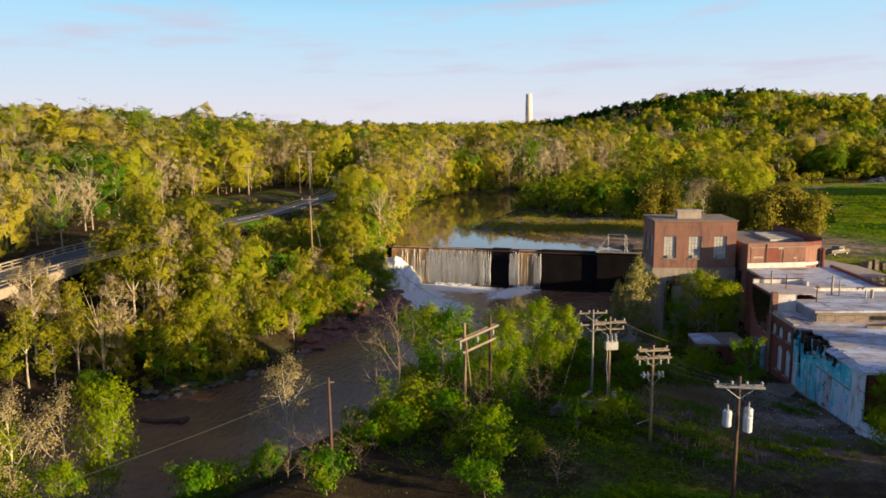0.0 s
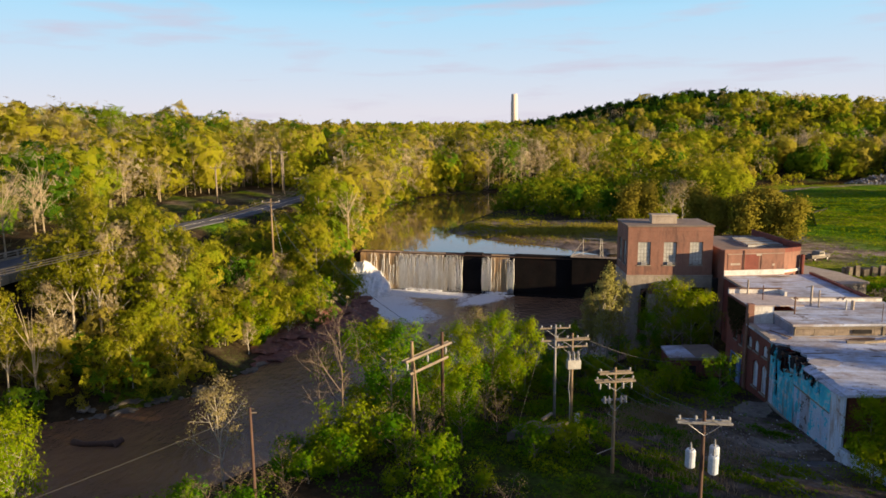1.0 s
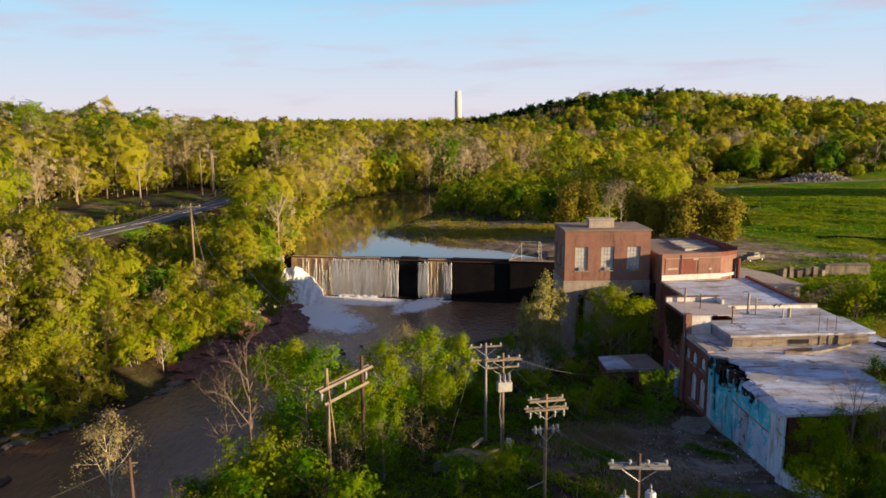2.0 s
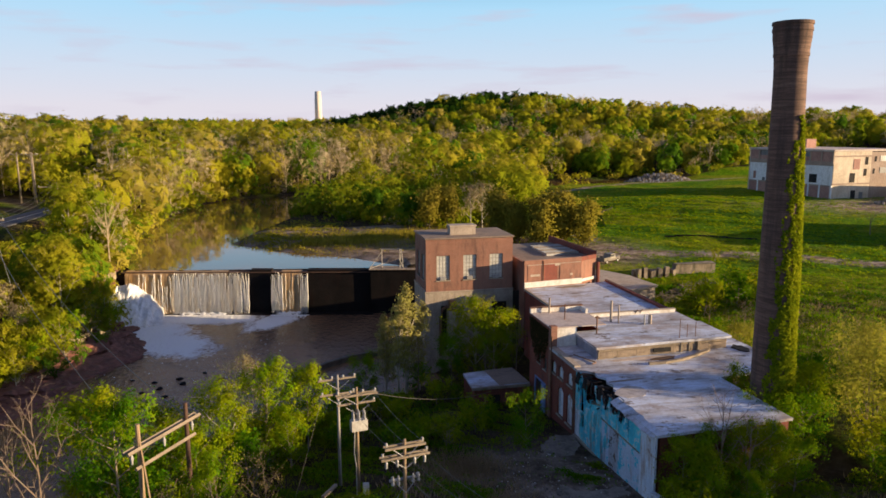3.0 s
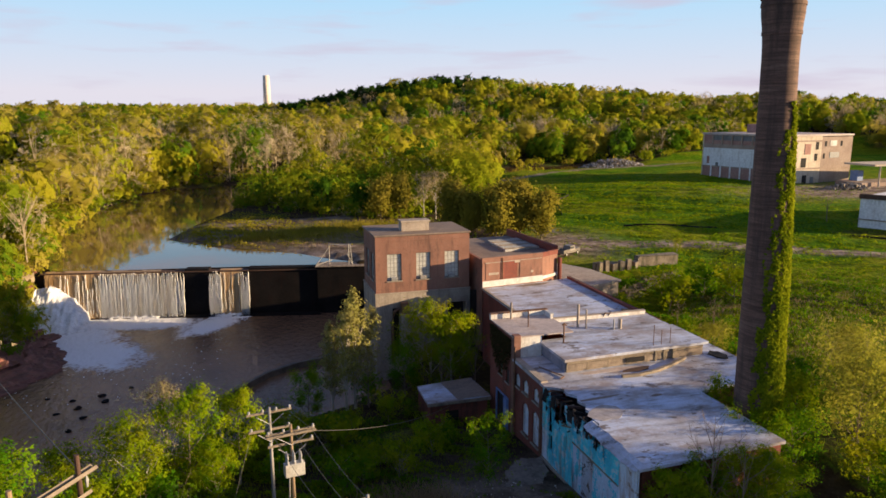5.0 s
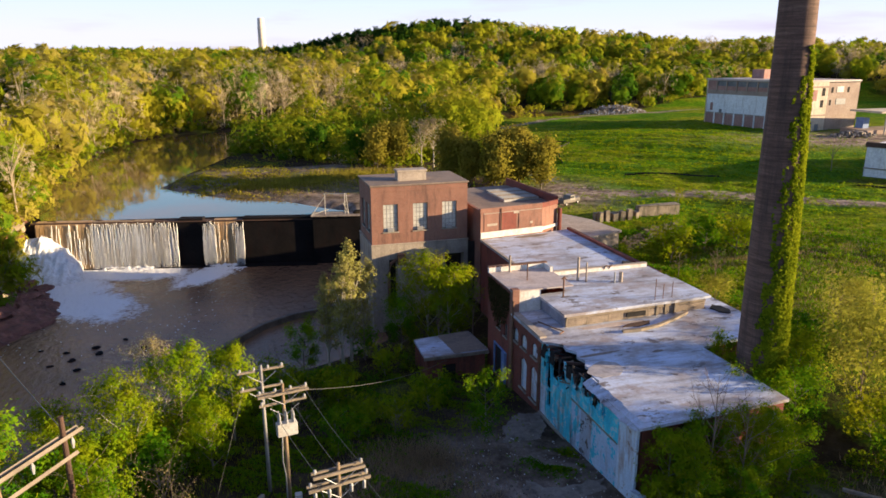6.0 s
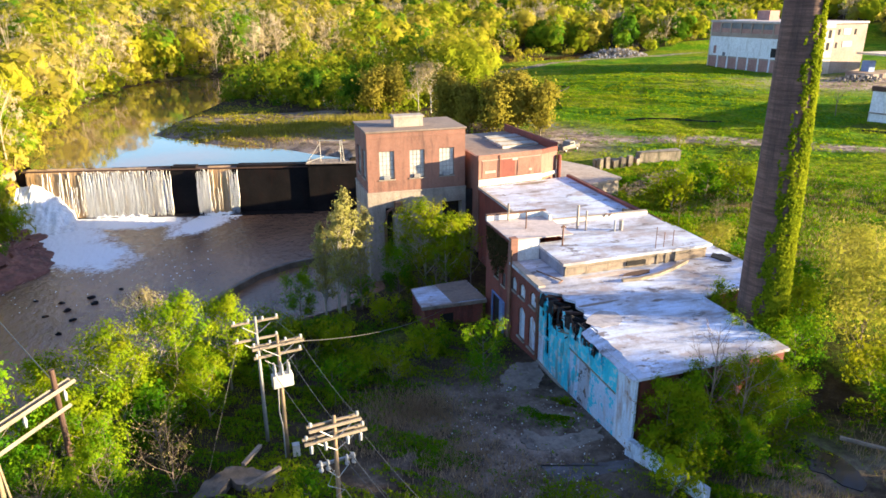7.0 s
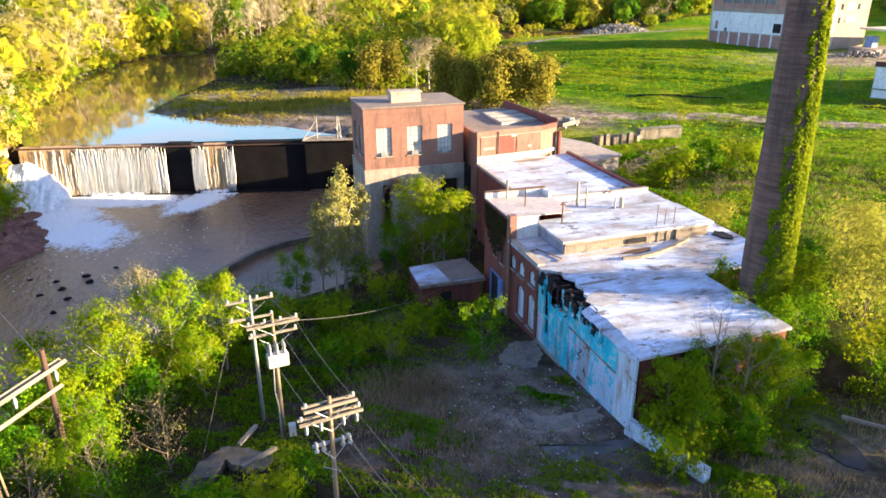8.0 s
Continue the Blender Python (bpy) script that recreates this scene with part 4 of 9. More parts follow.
# ---- annex behind the mill roof ----
def build_annex():
    an = thing("annex", "low red brick annex with bricked-up doors and a brown felt roof", "building", at=(19, 4, 6))
    plan = [(13.6, -2.6), (22.7, -1.4), (25.7, 0.3), (24.6, 15.6), (13.0, 14.5), (12.8, 8.4), (13.6, 0)]
    part("wall", prism(plan, 6, 18.1), BRICK, an)
    part("roof", prism([(13.9, -2.2), (22.6, -1.0), (25.2, 0.6), (24.2, 15.2), (13.3, 14.1)], 18.1, 18.2), ROOF_BROWN, an)
    way = Vector((9.1, 1.2)).normalized()
    d = Vector((way.y, -way.x))

    def along(u, off):
        p = Vector((13.6, -2.6)) + way * u + d * off
        return (p.x, p.y)

    def strip(u0, u1, o0, o1, z0, z1):
        return prism([along(u0, o1), along(u1, o1), along(u1, o0), along(u0, o0)], z0, z1)

    part("parapet", strip(-0.05, 9.18, -0.35, 0.03, 18.1, 18.75), BRICK, an)
    part("parapet", prism([(22.68, -1.38), (25.75, 0.28), (25.5, 0.6), (22.5, -1.05)], 18.1, 18.7), BRICK_DARK, an)
    part("parapet", ragged(prism([(25.75, 0.28), (24.7, 15.7), (24.3, 15.6), (25.35, 0.45)], 18.1, 19.2), 0.12, 5), BRICK_DARK, an, "crumbling dark brick parapet")
    part("parapet", box(13.5, 13.85, -2.55, 14.4, 18.1, 18.5), BRICK, an)
    part("flashing_band", strip(-0.02, 9.2, 0.02, 0.16, 14.85, 15.65), WHITE_PAINT, an, "white painted flashing band along the wall foot")
    part("flashing_band", prism([(22.72, -1.56), (25.9, 0.2), (25.75, 0.3), (22.68, -1.4)], 15.1, 15.5), WHITE_PAINT, an)
    for u, w, h in ((0.5, 2.1, 2.4), (3.0, 2.2, 2.3), (5.6, 2.0, 2.2)):
        part("bricked_up_door", strip(u, u + w, 0.02, 0.06, 15.75, 15.75 + h), BRICK_DARK if u == 3.0 else BRICK, an)
    part("lintel", strip(0.4, 9.0, 0.02, 0.07, 18.0, 18.1), CONCRETE, an)
    for u, z, w in ((0.9, 16.4, 1.5), (4.8, 17.75, 0.8), (7.3, 16.2, 0.4)):
        part("wall_plate", strip(u, u + w, 0.03, 0.09, z, z + 0.3), CONCRETE_PALE, an)
    sky_l = part("skylight", prism([(19.0, 3.0), (24.6, 4.0), (24.2, 11.5), (19.0, 9.5)], 18.2, 18.5), METAL_GREY, an, "long grey corrugated metal skylight")
    for i in range(9):
        y = 3.4 + i * 0.85
        part("rib", box(19.1, 24.2, y, y + 0.18, 18.5, 18.62), METAL_GREY if i % 3 else WOOD_GREY, sky_l)
    part("pier", ragged(box(25.72, 26.1, -0.35, 0.3, 10, 17.6, 0.06), 0.05, 9), BRICK_DARK, an)
    part("gutter", tube([(*along(2.95, 0.12), 18.6), (*along(2.95, 0.12), 15.7)], 0.06, 6), RUST, an)
    part("doorway", box(12.72, 13.62, -0.4, -0.2, 6, 14), DARK_VOID, an)


build_annex()


# ---- the mill: stepped flat-roofed blocks ----
def build_mill():
    mill = thing("mill", "derelict brick mill with stepped white roofs and peeling turquoise wall", "building", at=(16, -28, 5))
    # north block
    north = [(13.5, -22.6), (26.9, -22.6), (26.6, -0.9), (25, -1.6), (22.7, -1.75), (13.6, -3.0)]
    part("wall", prism(north, 5, 14.6), BRICK_DARK, mill)
    part("roof", prism([(13.35, -22.5), (27.0, -22.5), (26.7, -1.0), (22.8, -1.8), (13.45, -3.0)], 14.6, 14.8), ROOF_WHITE, mill, "white coated flat roof with dark patches")
    part("coping", box(13.3, 13.6, -22.4, -3.1, 14.8, 14.98), CONCRETE_PALE, mill)
    part("coping", ragged(box(26.6, 27.0, -22.4, -1.2, 14.8, 15.15), 0.05, 3), BRICK_DARK, mill)
    # corner block with the pink roof
    part("wall", wall_bm("x", 7.3, 7.75, -28.7, -22.6, 5, 16.9, [(-25.95, -25.1, 12.2, 13.4), (-27.7, -26.8, 12.0, 13.3), (-27.6, -24.6, 7.2, 10.4)]), BRICK_DARK, mill)
    part("wall", box(7.75, 13.4, -22.95, -22.6, 5, 16.9), BRICK_DARK, mill)
    part("wall", box(7.75, 10.1, -28.7, -28.4, 14.9, 16.9), WHITE_PAINT, mill, "white painted end wall")
    part("pier", box(7.22, 7.9, -28.95, -28.3, 5, 17.15, 0.02), BRICK, mill)
    part("roof", prism([(7.2, -28.8), (13.3, -28.8), (13.3, -22.9), (7.2, -22.9)], 16.9, 17.0), ROOF_PINK, mill, "pinkish weathered roof felt")
    part("parapet", box(7.2, 13.3, -22.9, -22.5, 16.9, 17.5), WHITE_PAINT, mill, "white parapet")
    part("coping", box(7.15, 13.35, -22.95, -22.45, 17.5, 17.58), RUST, mill)
    part("parapet", box(13.0, 13.35, -24.4, -22.9, 16.9, 17.5), WHITE_PAINT, mill)
    # middle strip and raised roof
    part("wall", box(13.3, 25.2, -27.6, -22.6, 5, 15.85), BRICK_DARK, mill)
    part("roof", box(13.3, 25.2, -27.6, -22.6, 15.85, 15.97), ROOF_WHITE, mill)
    part("parapet", box(13.4, 25.0, -22.7, -22.35, 15.97, 16.35), WHITE_PAINT, mill)
    part("coping", box(13.4, 25.0, -22.75, -22.3, 16.35, 16.42), CONCRETE_PALE, mill)
    up = part("raised_roof", prism([(10.0, -33.7), (25.1, -33.1), (25.1, -27.5), (10.0, -28.2)], 15.98, 16.22), ROOF_WHITE, mill, "white raised roof with timber fascia")
    part("body", prism([(10.3, -33.3), (24.8, -32.7), (24.8, -27.6), (10.3, -28.2)], 14.9, 15.98), WOOD_GREY, up)
    for i in range(7):
        x = 10.4 + i * 2.05
        y = -33.3 + (x - 10.3) * 0.0414
        b = box(x + 0.05, x + 1.95, y - 0.06, y + 0.02, 15.02, 15.6)
        part("fascia_board", ragged(b, 0.02, i), WOOD_GREY, up)
        part("fascia_board", box(x, x + 2.0, y - 0.1, y + 0.02, 15.66, 15.96), WOOD_ARM, up)
        part("post", box(x - 0.07, x + 0.05, y - 0.14, y, 14.95, 15.66), WOOD_ARM, up)
    part("louvre_gap", box(16.3, 18.2, -33.3, -33.1, 15.15, 15.55), DARK_VOID, up)
    part("fascia_board", box(10.18, 10.32, -33.3, -28.3, 14.95, 15.95), BLUE_GREY, up)
    # south block under the great low roof
    part("roof", prism([(7.2, -49.9), (19.1, -49.4), (19.0, -40.3), (22.9, -39.7), (27.4, -38.5), (27.4, -22.7), (25.2, -22.7), (25.2, -28.7), (7.2, -28.7), (7.2, -35.6), (7.9, -36.0), (8.5, -36.6), (8.35, -37.4), (8.9, -38.2), (8.5, -39.0), (8.75, -39.9), (8.35, -40.6), (8.45, -41.6), (8.0, -42.3), (8.1, -43.2), (7.6, -44.0), (7.65, -44.9), (7.2, -45.4)], 14.68, 14.9), ROOF_WHITE, mill, "broad white coated roof streaked with dirt")
    part("wall", box(26.7, 27.2, -38.3, -22.7, 5, 14.68), BRICK_DARK, mill)
    part("wall", box(19.0, 26.7, -39.6, -39.2, 5, 14.68), BRICK_DARK, mill)
    part("wall", box(18.5, 18.9, -49.2, -39.6, 5, 14.68), BRICK_DARK, mill)
    part("wall", box(7.9, 18.5, -49.2, -48.8, 5, 14.68), BRICK_DARK, mill)
    # brick part of the west wall
    small = [(-30.05, -28.95, 12.45, 13.75), (-31.95, -30.75, 12.5, 13.8), (-34.2, -33.0, 12.6, 13.9)]
    tall = [(-32.1, -30.7, 8.6, 11.6), (-34.3, -32.9, 8.6, 11.7)]
    part("wall", wall_bm("x", 7.4, 7.8, -34.9, -28.7, 5, 14.68, small + tall), BRICK_DARK, mill)
    part("coping", box(7.25, 7.85, -34.9, -28.95, 14.9, 15.05), CONCRETE_PALE, mill)
    for i, (a, b, lo, hi) in enumerate(small):
        window("x", 7.58, a, b, lo, hi, 2, 3, mill, 40 + i, 0.03, label="white painted arched window", frame_mat=WHITE_PAINT, pane_mat=PALE_WHITE)
        part("arch", arch_spandrels(7.41, 7.79, a, b, hi - 0.4, hi), BRICK_DARK, mill)
    for i, (a, b, lo, hi) in enumerate(tall):
        window("x", 7.58, a, b, lo, hi, 2, 5, mill, 50 + i, 0.05, label="white painted arched window", frame_mat=WHITE_PAINT, pane_mat=PALE_WHITE)
        part("arch", arch_spandrels(7.41, 7.79, a, b, hi - 0.45, hi), BRICK_DARK, mill)
    window("x", 7.5, -25.95, -25.1, 12.2, 13.4, 2, 3, mill, 60, 0.2)
    window("x", 7.5, -27.7, -26.8, 12.0, 13.3, 2, 2, mill, 61, 0.7)
    door = part("door", box(7.42, 7.5, -26.7, -24.75, 7.2, 10.2), DARK_VOID, mill)
    part("door_leaf", box(7.12, 7.24, -27.55, -26.7, 7.2, 10.35), DOOR_BLUE, door, "open blue painted door leaf")
    part("door_frame", wall_bm("x", 7.2, 7.34, -27.65, -24.5, 7.2, 10.5, [(-27.5, -24.65, 7.2, 10.35)]), DOOR_BLUE, door)
    part("downpipe", tube([(7.2, -29.2, 16.2), (7.15, -29.25, 14), (7.15, -29.25, 7.4)], 0.09, 6), RUST, mill)
    part("downpipe", tube([(7.2, -35.0, 14.2), (7.2, -35.0, 8)], 0.07, 6), RUST, mill)
    # painted part of the west wall: upper turquoise panels over pale ones, torn open at the top
    rng = random.Random(7)
    # near-black sheets paint the dark of the unlit room
    part("dark_room", box(9.6, 9.9, -48.6, -35.0, 7.5, 14.6), DARK_VOID, mill, "burnt-out interior behind the torn wall, its dark put into the colour")
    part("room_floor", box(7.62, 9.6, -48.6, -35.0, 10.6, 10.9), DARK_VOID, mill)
    for y0, y1, top, low, up in ((-35.9, -34.9, 14.66, PALE_WHITE, BLUE_PAINT), (-36.95, -35.9, 14.1, BLUE_PAINT, BLUE_PAINT), (-38.2, -36.95, 12.4, BLUE_PAINT, BLUE_PAINT), (-39.4, -38.2, 12.9, BLUE_PAINT, BLUE_PAINT), (-40.5, -39.4, 13.9, BLUE_PAINT, BLUE_PAINT), (-42.0, -40.5, 13.6, PALE_BLUE, BLUE_PAINT), (-43.6, -42.0, 13.55, SOOTY, BLUE_PAINT), (-45.3, -43.6, 14.0, PALE_BLUE, BLUE_PAINT), (-47.2, -45.3, 14.66, PALE_BLUE, BLUE_PAINT), (-49.4, -47.2, 14.66, PALE_WHITE, PALE_WHITE)):
        mid = 12.25 if y0 < -40.4 else 11.0
        holes = [(y0 + 0.08, y1 - 0.1, 11.1, 13.9)] if -37 < y0 < -36 else []
        bm = wall_bm("x", 7.42, 7.6, y0, y1 - 0.02, mid, top, holes)
        if top < 14.6:
            bmesh.ops.subdivide_edges(bm, edges=[e for e in bm.edges], cuts=3)
            ragged(bm, 0.24, int(-y0 * 7), lambda c: c.z > top - 0.05)
        part("panel", bm, up, mill, "turquoise painted wall panel" if up is BLUE_PAINT else "pale blue-white corner panel")
        hole = [(y0 + 0.1, y1 - 0.35, 9.6, 10.98)] if -37 < y0 < -36 else []
        part("panel", wall_bm("x", 7.45, 7.62, y0, y1 - 0.02, 7, mid - 0.02, hole), low, mill)
    part("boarded_arch", box(7.38, 7.44, -39.2, -37.4, 9.2, 12.0, 0.02), BLUE_PAINT, mill)
    for y in (-40.45, -42.0, -43.6, -45.3, -47.2):
        part("batten", box(7.37, 7.43, y - 0.06, y + 0.06, 12.3, 14.3), BLUE_PAINT, mill)
    for i in range(7):
        y = -36.1 - i * 1.1
        bm = box(-1.3, 0.5, -0.09, 0.09, -0.1, 0.1)
        bm.transform(pose(8.6, y, 14.45 - 0.25 * (i % 3), rng.uniform(-10, 10), rng.uniform(5, 30), rng.uniform(-14, 14)))
        part("charred_rafter", bm, WOOD_RED if i % 3 == 0 else DARK_VOID, mill)
    part("rail", box(7.36, 7.45, -47.2, -40.5, 12.18, 12.28), WOOD_GREY, mill)
    for i in range(60):
        y = rng.uniform(-44.5, -35.6) if i % 3 else rng.uniform(-40.5, -35.8)
        z = rng.uniform(12.9 if y > -40.5 else 13.8, 14.85)
        ln = rng.uniform(0.4, 1.8)
        bm = box(-0.06, 0.06, -ln / 2, ln / 2, -0.03, 0.03)
        bm.transform(pose(7.3 + rng.uniform(0, 0.9), y, z, rng.uniform(-50, 30), rng.uniform(-60, 60), rng.uniform(-40, 40)))
        part("broken_board", bm, (DARK_VOID, WOOD_RED, DARK_VOID, WOOD_GREY)[i % 4], mill)
    for i in range(9):
        y = -43.6 - i * 0.66
        bm = box(-0.5, 0.35, -0.75, 0.75, -0.03, 0.03)
        bm.transform(pose(7.4, y, 14.86, 0, -12 - rng.uniform(0, 20), rng.uniform(-8, 8)))
        part("torn_roof_edge", ragged(bm, 0.07, 80 + i), ROOF_WHITE, mill)
    part("plinth", ragged(box(7.25, 7.6, -49.6, -35.0, 6.5, 8.35), 0.03, 8), CONCRETE, mill)
    g = np.random.default_rng(61)
    n = 2600
    y = -28.2 + 5.4 * g.beta(1.2, 1.2, n)
    z = 16.6 - 4.6 * g.beta(1.0, 2.0, n) * (0.45 + 0.55 * np.sin((y + 28.2) / 5.4 * 3.1))
    v, f = leaf_quads(np.stack([7.24 - g.uniform(0, 0.12, n), y, z], 1), 0.11, g, np.tile([-1.0, 0.0, 0.2], (n, 1)), 0.7)
    part("ivy", cloud_mesh("ivy", v, f, np.repeat(np.clip(g.normal(0.0, 0.12, n), 0, 1), 4), IVY_DARK), IVY_DARK, mill, "dark ivy on the brick corner")
    for i in range(14):
        y = -35.8 - 9.2 * i / 13
        w, ln = rng.uniform(0.25, 0.6), rng.uniform(0.5, 1.5)
        bm = box(-0.02, 0.02, -w / 2, w / 2, -ln, 0)
        bmesh.ops.subdivide_edges(bm, edges=bm.edges[:], cuts=2)
        ragged(bm, 0.07, 140 + i)
        bm.transform(pose(7.33, y, 14.7, rng.uniform(-12, 12), rng.uniform(-8, 14), rng.uniform(-20, 20)))
        part("torn_sheet", bm, (DARK_VOID, BLUE_PAINT, DARK_VOID, WOOD_RED)[i % 4], mill)
    # roof clutter fixed to the building
    for x, y, z, h, r, m in ((9.2, -23.3, 17.0, 1.7, 0.11, CONCRETE_PALE), (9.8, -26.2, 17.0, 1.7, 0.06, RUST), (12.0, -29.4, 16.2, 1.9, 0.08, RUST), (15.85, -24.8, 15.97, 2.4, 0.14, CONCRETE_PALE), (16.4, -25.5, 15.97, 2.0, 0.09, CONCRETE_PALE), (18.9, -26.6, 15.97, 1.1, 0.08, METAL_GREY), (19.7, -26.4, 15.97, 1.0, 0.2, CONCRETE_PALE), (19.5, -32.6, 16.2, 2.0, 0.035, RUST), (20.4, -32.5, 16.2, 1.4, 0.035, RUST), (21.4, -32.4, 16.2, 1.5, 0.035, RUST)):
        part("vent_pipe", tube([(x, y, z), (x, y, z + h)], r, 8), m, mill)
    part("vent_pipe", tube([(11.8, -29.4, 17.9), (12.0, -29.4, 18.1), (12.25, -29.4, 17.85)], 0.08, 6), RUST, mill)
    for x in (19.5, 20.4, 21.4):
        part("pilaster", box(x - 0.1, x + 0.1, -33.1, -32.95 + (x - 19.5) * 0.04, 14.9, 15.95), WOOD_ARM, mill)
    ladder = bmesh.new()
    for dx in (0, 0.6):
        tube([(19.4 + dx, -22.0, 14.8), (20.1 + dx, -22.9, 16.6)], 0.05, 5, ladder)
    for k in range(6):
        f = k / 6 + 0.08
        tube([(19.4 + 0.7 * f, -22.0 - 0.9 * f, 14.8 + 1.8 * f), (20.0 + 0.7 * f, -22.0 - 0.9 * f, 14.8 + 1.8 * f)], 0.035, 5, ladder)
    part("ladder", ladder, RUST, mill)
    for i in range(5):
        part("rail_post", tube([(18.8 + i * 0.5, -21.6, 14.8), (18.8 + i * 0.5, -21.6, 15.9)], 0.03, 5), METAL_GREY, mill)
    return mill


BLUE_GREY = worn("blue_grey_boards", (0.20, 0.22, 0.30), (0.32, 0.34, 0.42), 0.6, 5, 0.8, (0.12, 0.12, 0.16), 0.5, 0.3)
mill = build_mill()


def roof_litter():
    """Loose boards, patches and puddle stains lying on the roofs."""
    def patch(name, label, x, y, z, rx, ry, seed, mat, turn=0, thick=0.02):
        rng = random.Random(seed)
        n = 14
        ring = []
        for k in range(n):
            a = 2 * math.pi * k / n
            r = rng.uniform(0.75, 1.1)
            ring.append((rx * r * math.cos(a), ry * r * math.sin(a)))
        bm = prism(ring, 0, thick)
        bm.transform(pose(x, y, z, 0, 0, turn))
        ob = thing(name, label, "roof litter", at=(x, y, z))
        part("sheet", bm, mat, ob)

    patch("roof_patch", "dark torn felt sheet lying on the white roof", 16.7, -34.5, 14.905, 1.6, 0.45, 1, WOOD_RED, 8, 0.05)
    patch("roof_patch", "thin dark stain of rotten felt on the roof", 10.3, -39.1, 14.902, 1.9, 0.18, 2, ROOF_BROWN, 4)
    patch("roof_patch", "small dark felt scrap on the roof", 15.1, -39.9, 14.902, 0.6, 0.2, 3, ROOF_BROWN, 5)
    patch("roof_patch", "broad grey-brown worn area of the roof felt", 9.6, -41.6, 14.903, 1.7, 1.4, 4, ROOF_GREY, 30)
    patch("roof_patch", "brown debris mat along the roof edge", 20.0, -20.5, 14.803, 3.5, 0.7, 5, ROOF_BROWN, -8)
    patch("roof_patch", "dark rotten felt by the annex wall", 20.5, -3.0, 14.803, 2.6, 0.6, 6, ROOF_BROWN, 7)
    patch("roof_patch", "dark debris heap on the roof corner", 25.6, -19.6, 14.803, 0.9, 2.6, 7, DARK_VOID, 0, 0.25)
    patch("roof_patch", "burnt debris on the far roof corner", 25.9, -33.5, 14.903, 0.7, 1.2, 8, DARK_VOID, 10, 0.12)
    patch("roof_patch", "brown dust drift below the raised roof", 14.5, -33.95, 14.903, 3.6, 0.4, 9, ROOF_PINK, 2)
    bm = bmesh.new()
    pts = [(14.4, -35.8), (16.0, -35.9), (18.0, -35.5), (20.0, -34.7), (22.3, -33.5)]
    for (ax, ay), (bx, by) in zip(pts, pts[1:]):
        w = Vector((bx - ax, by - ay)).normalized()
        p = Vector((-w.y, w.x)) * 0.16
        prism([(ax - p.x, ay - p.y), (bx - p.x, by - p.y), (bx + p.x, by + p.y), (ax + p.x, ay + p.y)], 14.94, 15.16, bm)
    ob = thing("fallen_gutter", "long pale bent fascia strip lying on the white roof", "gutter", at=(14.4, -35.8, 14.9))
    part("strip", bm, WOOD_ARM, ob)
    ob = thing("bent_pipe", "thin bent pipe lying on the white roof", "pipe", at=(9.5, -34, 14.9))
    part("pipe", tube([(8.6, -31.5, 14.96), (9.3, -33.3, 14.98), (9.7, -34.3, 15.0), (9.2, -34.6, 14.97)], 0.05, 6), RUST, ob)


ROOF_GREY = worn("worn_roof_felt", (0.36, 0.32, 0.31), (0.55, 0.51, 0.52), 0.5, 3, 0.75, (0.2, 0.16, 0.14), 0.6, 0.3, stain_stretch=(0.8, 0.8, 1))
roof_litter()


def build_shed():
    shed = thing("shed", "small flat-roofed red brick shed in the shaded yard", "shed", at=(3.6, -21.4, 6))
    part("wall", wall_bm("y", -23.7, -23.4, 0.6, 6.6, 5, 9.05, [(2.2, 3.6, 5, 8.2)]), BRICK_DARK, shed)
    part("wall", box(0.6, 0.9, -23.4, -19.1, 5, 9.05), BRICK_DARK, shed)
    part("wall", box(6.3, 6.6, -23.4, -19.1, 5, 9.05), BRICK_DARK, shed)
    part("wall", box(0.9, 6.3, -19.4, -19.1, 5, 9.05), BRICK_DARK, shed)
    roof = part("roof", prism([(0.3, -24.0), (6.9, -23.8), (6.5, -18.8), (0.4, -19.4)], 9.1, 9.35), ROOF_WHITE, shed, "pale weathered flat roof with dark rim")
    part("felt", prism([(3.4, -23.85), (6.85, -23.75), (6.45, -18.85), (3.0, -19.1)], 9.35, 9.39), ROOF_BROWN, roof, "bare brown roof felt")
    part("fascia", wall_bm("y", -24.1, -23.95, 0.25, 6.9, 9.0, 9.3), WOOD_GREY, roof)
    part("door", box(2.2, 3.6, -23.5, -23.42, 5, 8.2), DARK_VOID, shed)


build_shed()


# ---- chimney with its vine ----
CHX, CHY = 20.91, -43.54


def chimney_radius(z):
    return float(np.interp(z, [8, 16, 20, 24, 28, 32, 38, 41.4, 42.8, 44.1, 45.1], [1.86, 1.72, 1.65, 1.56, 1.47, 1.38, 1.25, 1.22, 1.28, 1.44, 1.46]))


def chimney_x(z):
    """The old stack leans a little."""
    return CHX + 1.03 * (45.1 - z) / 37


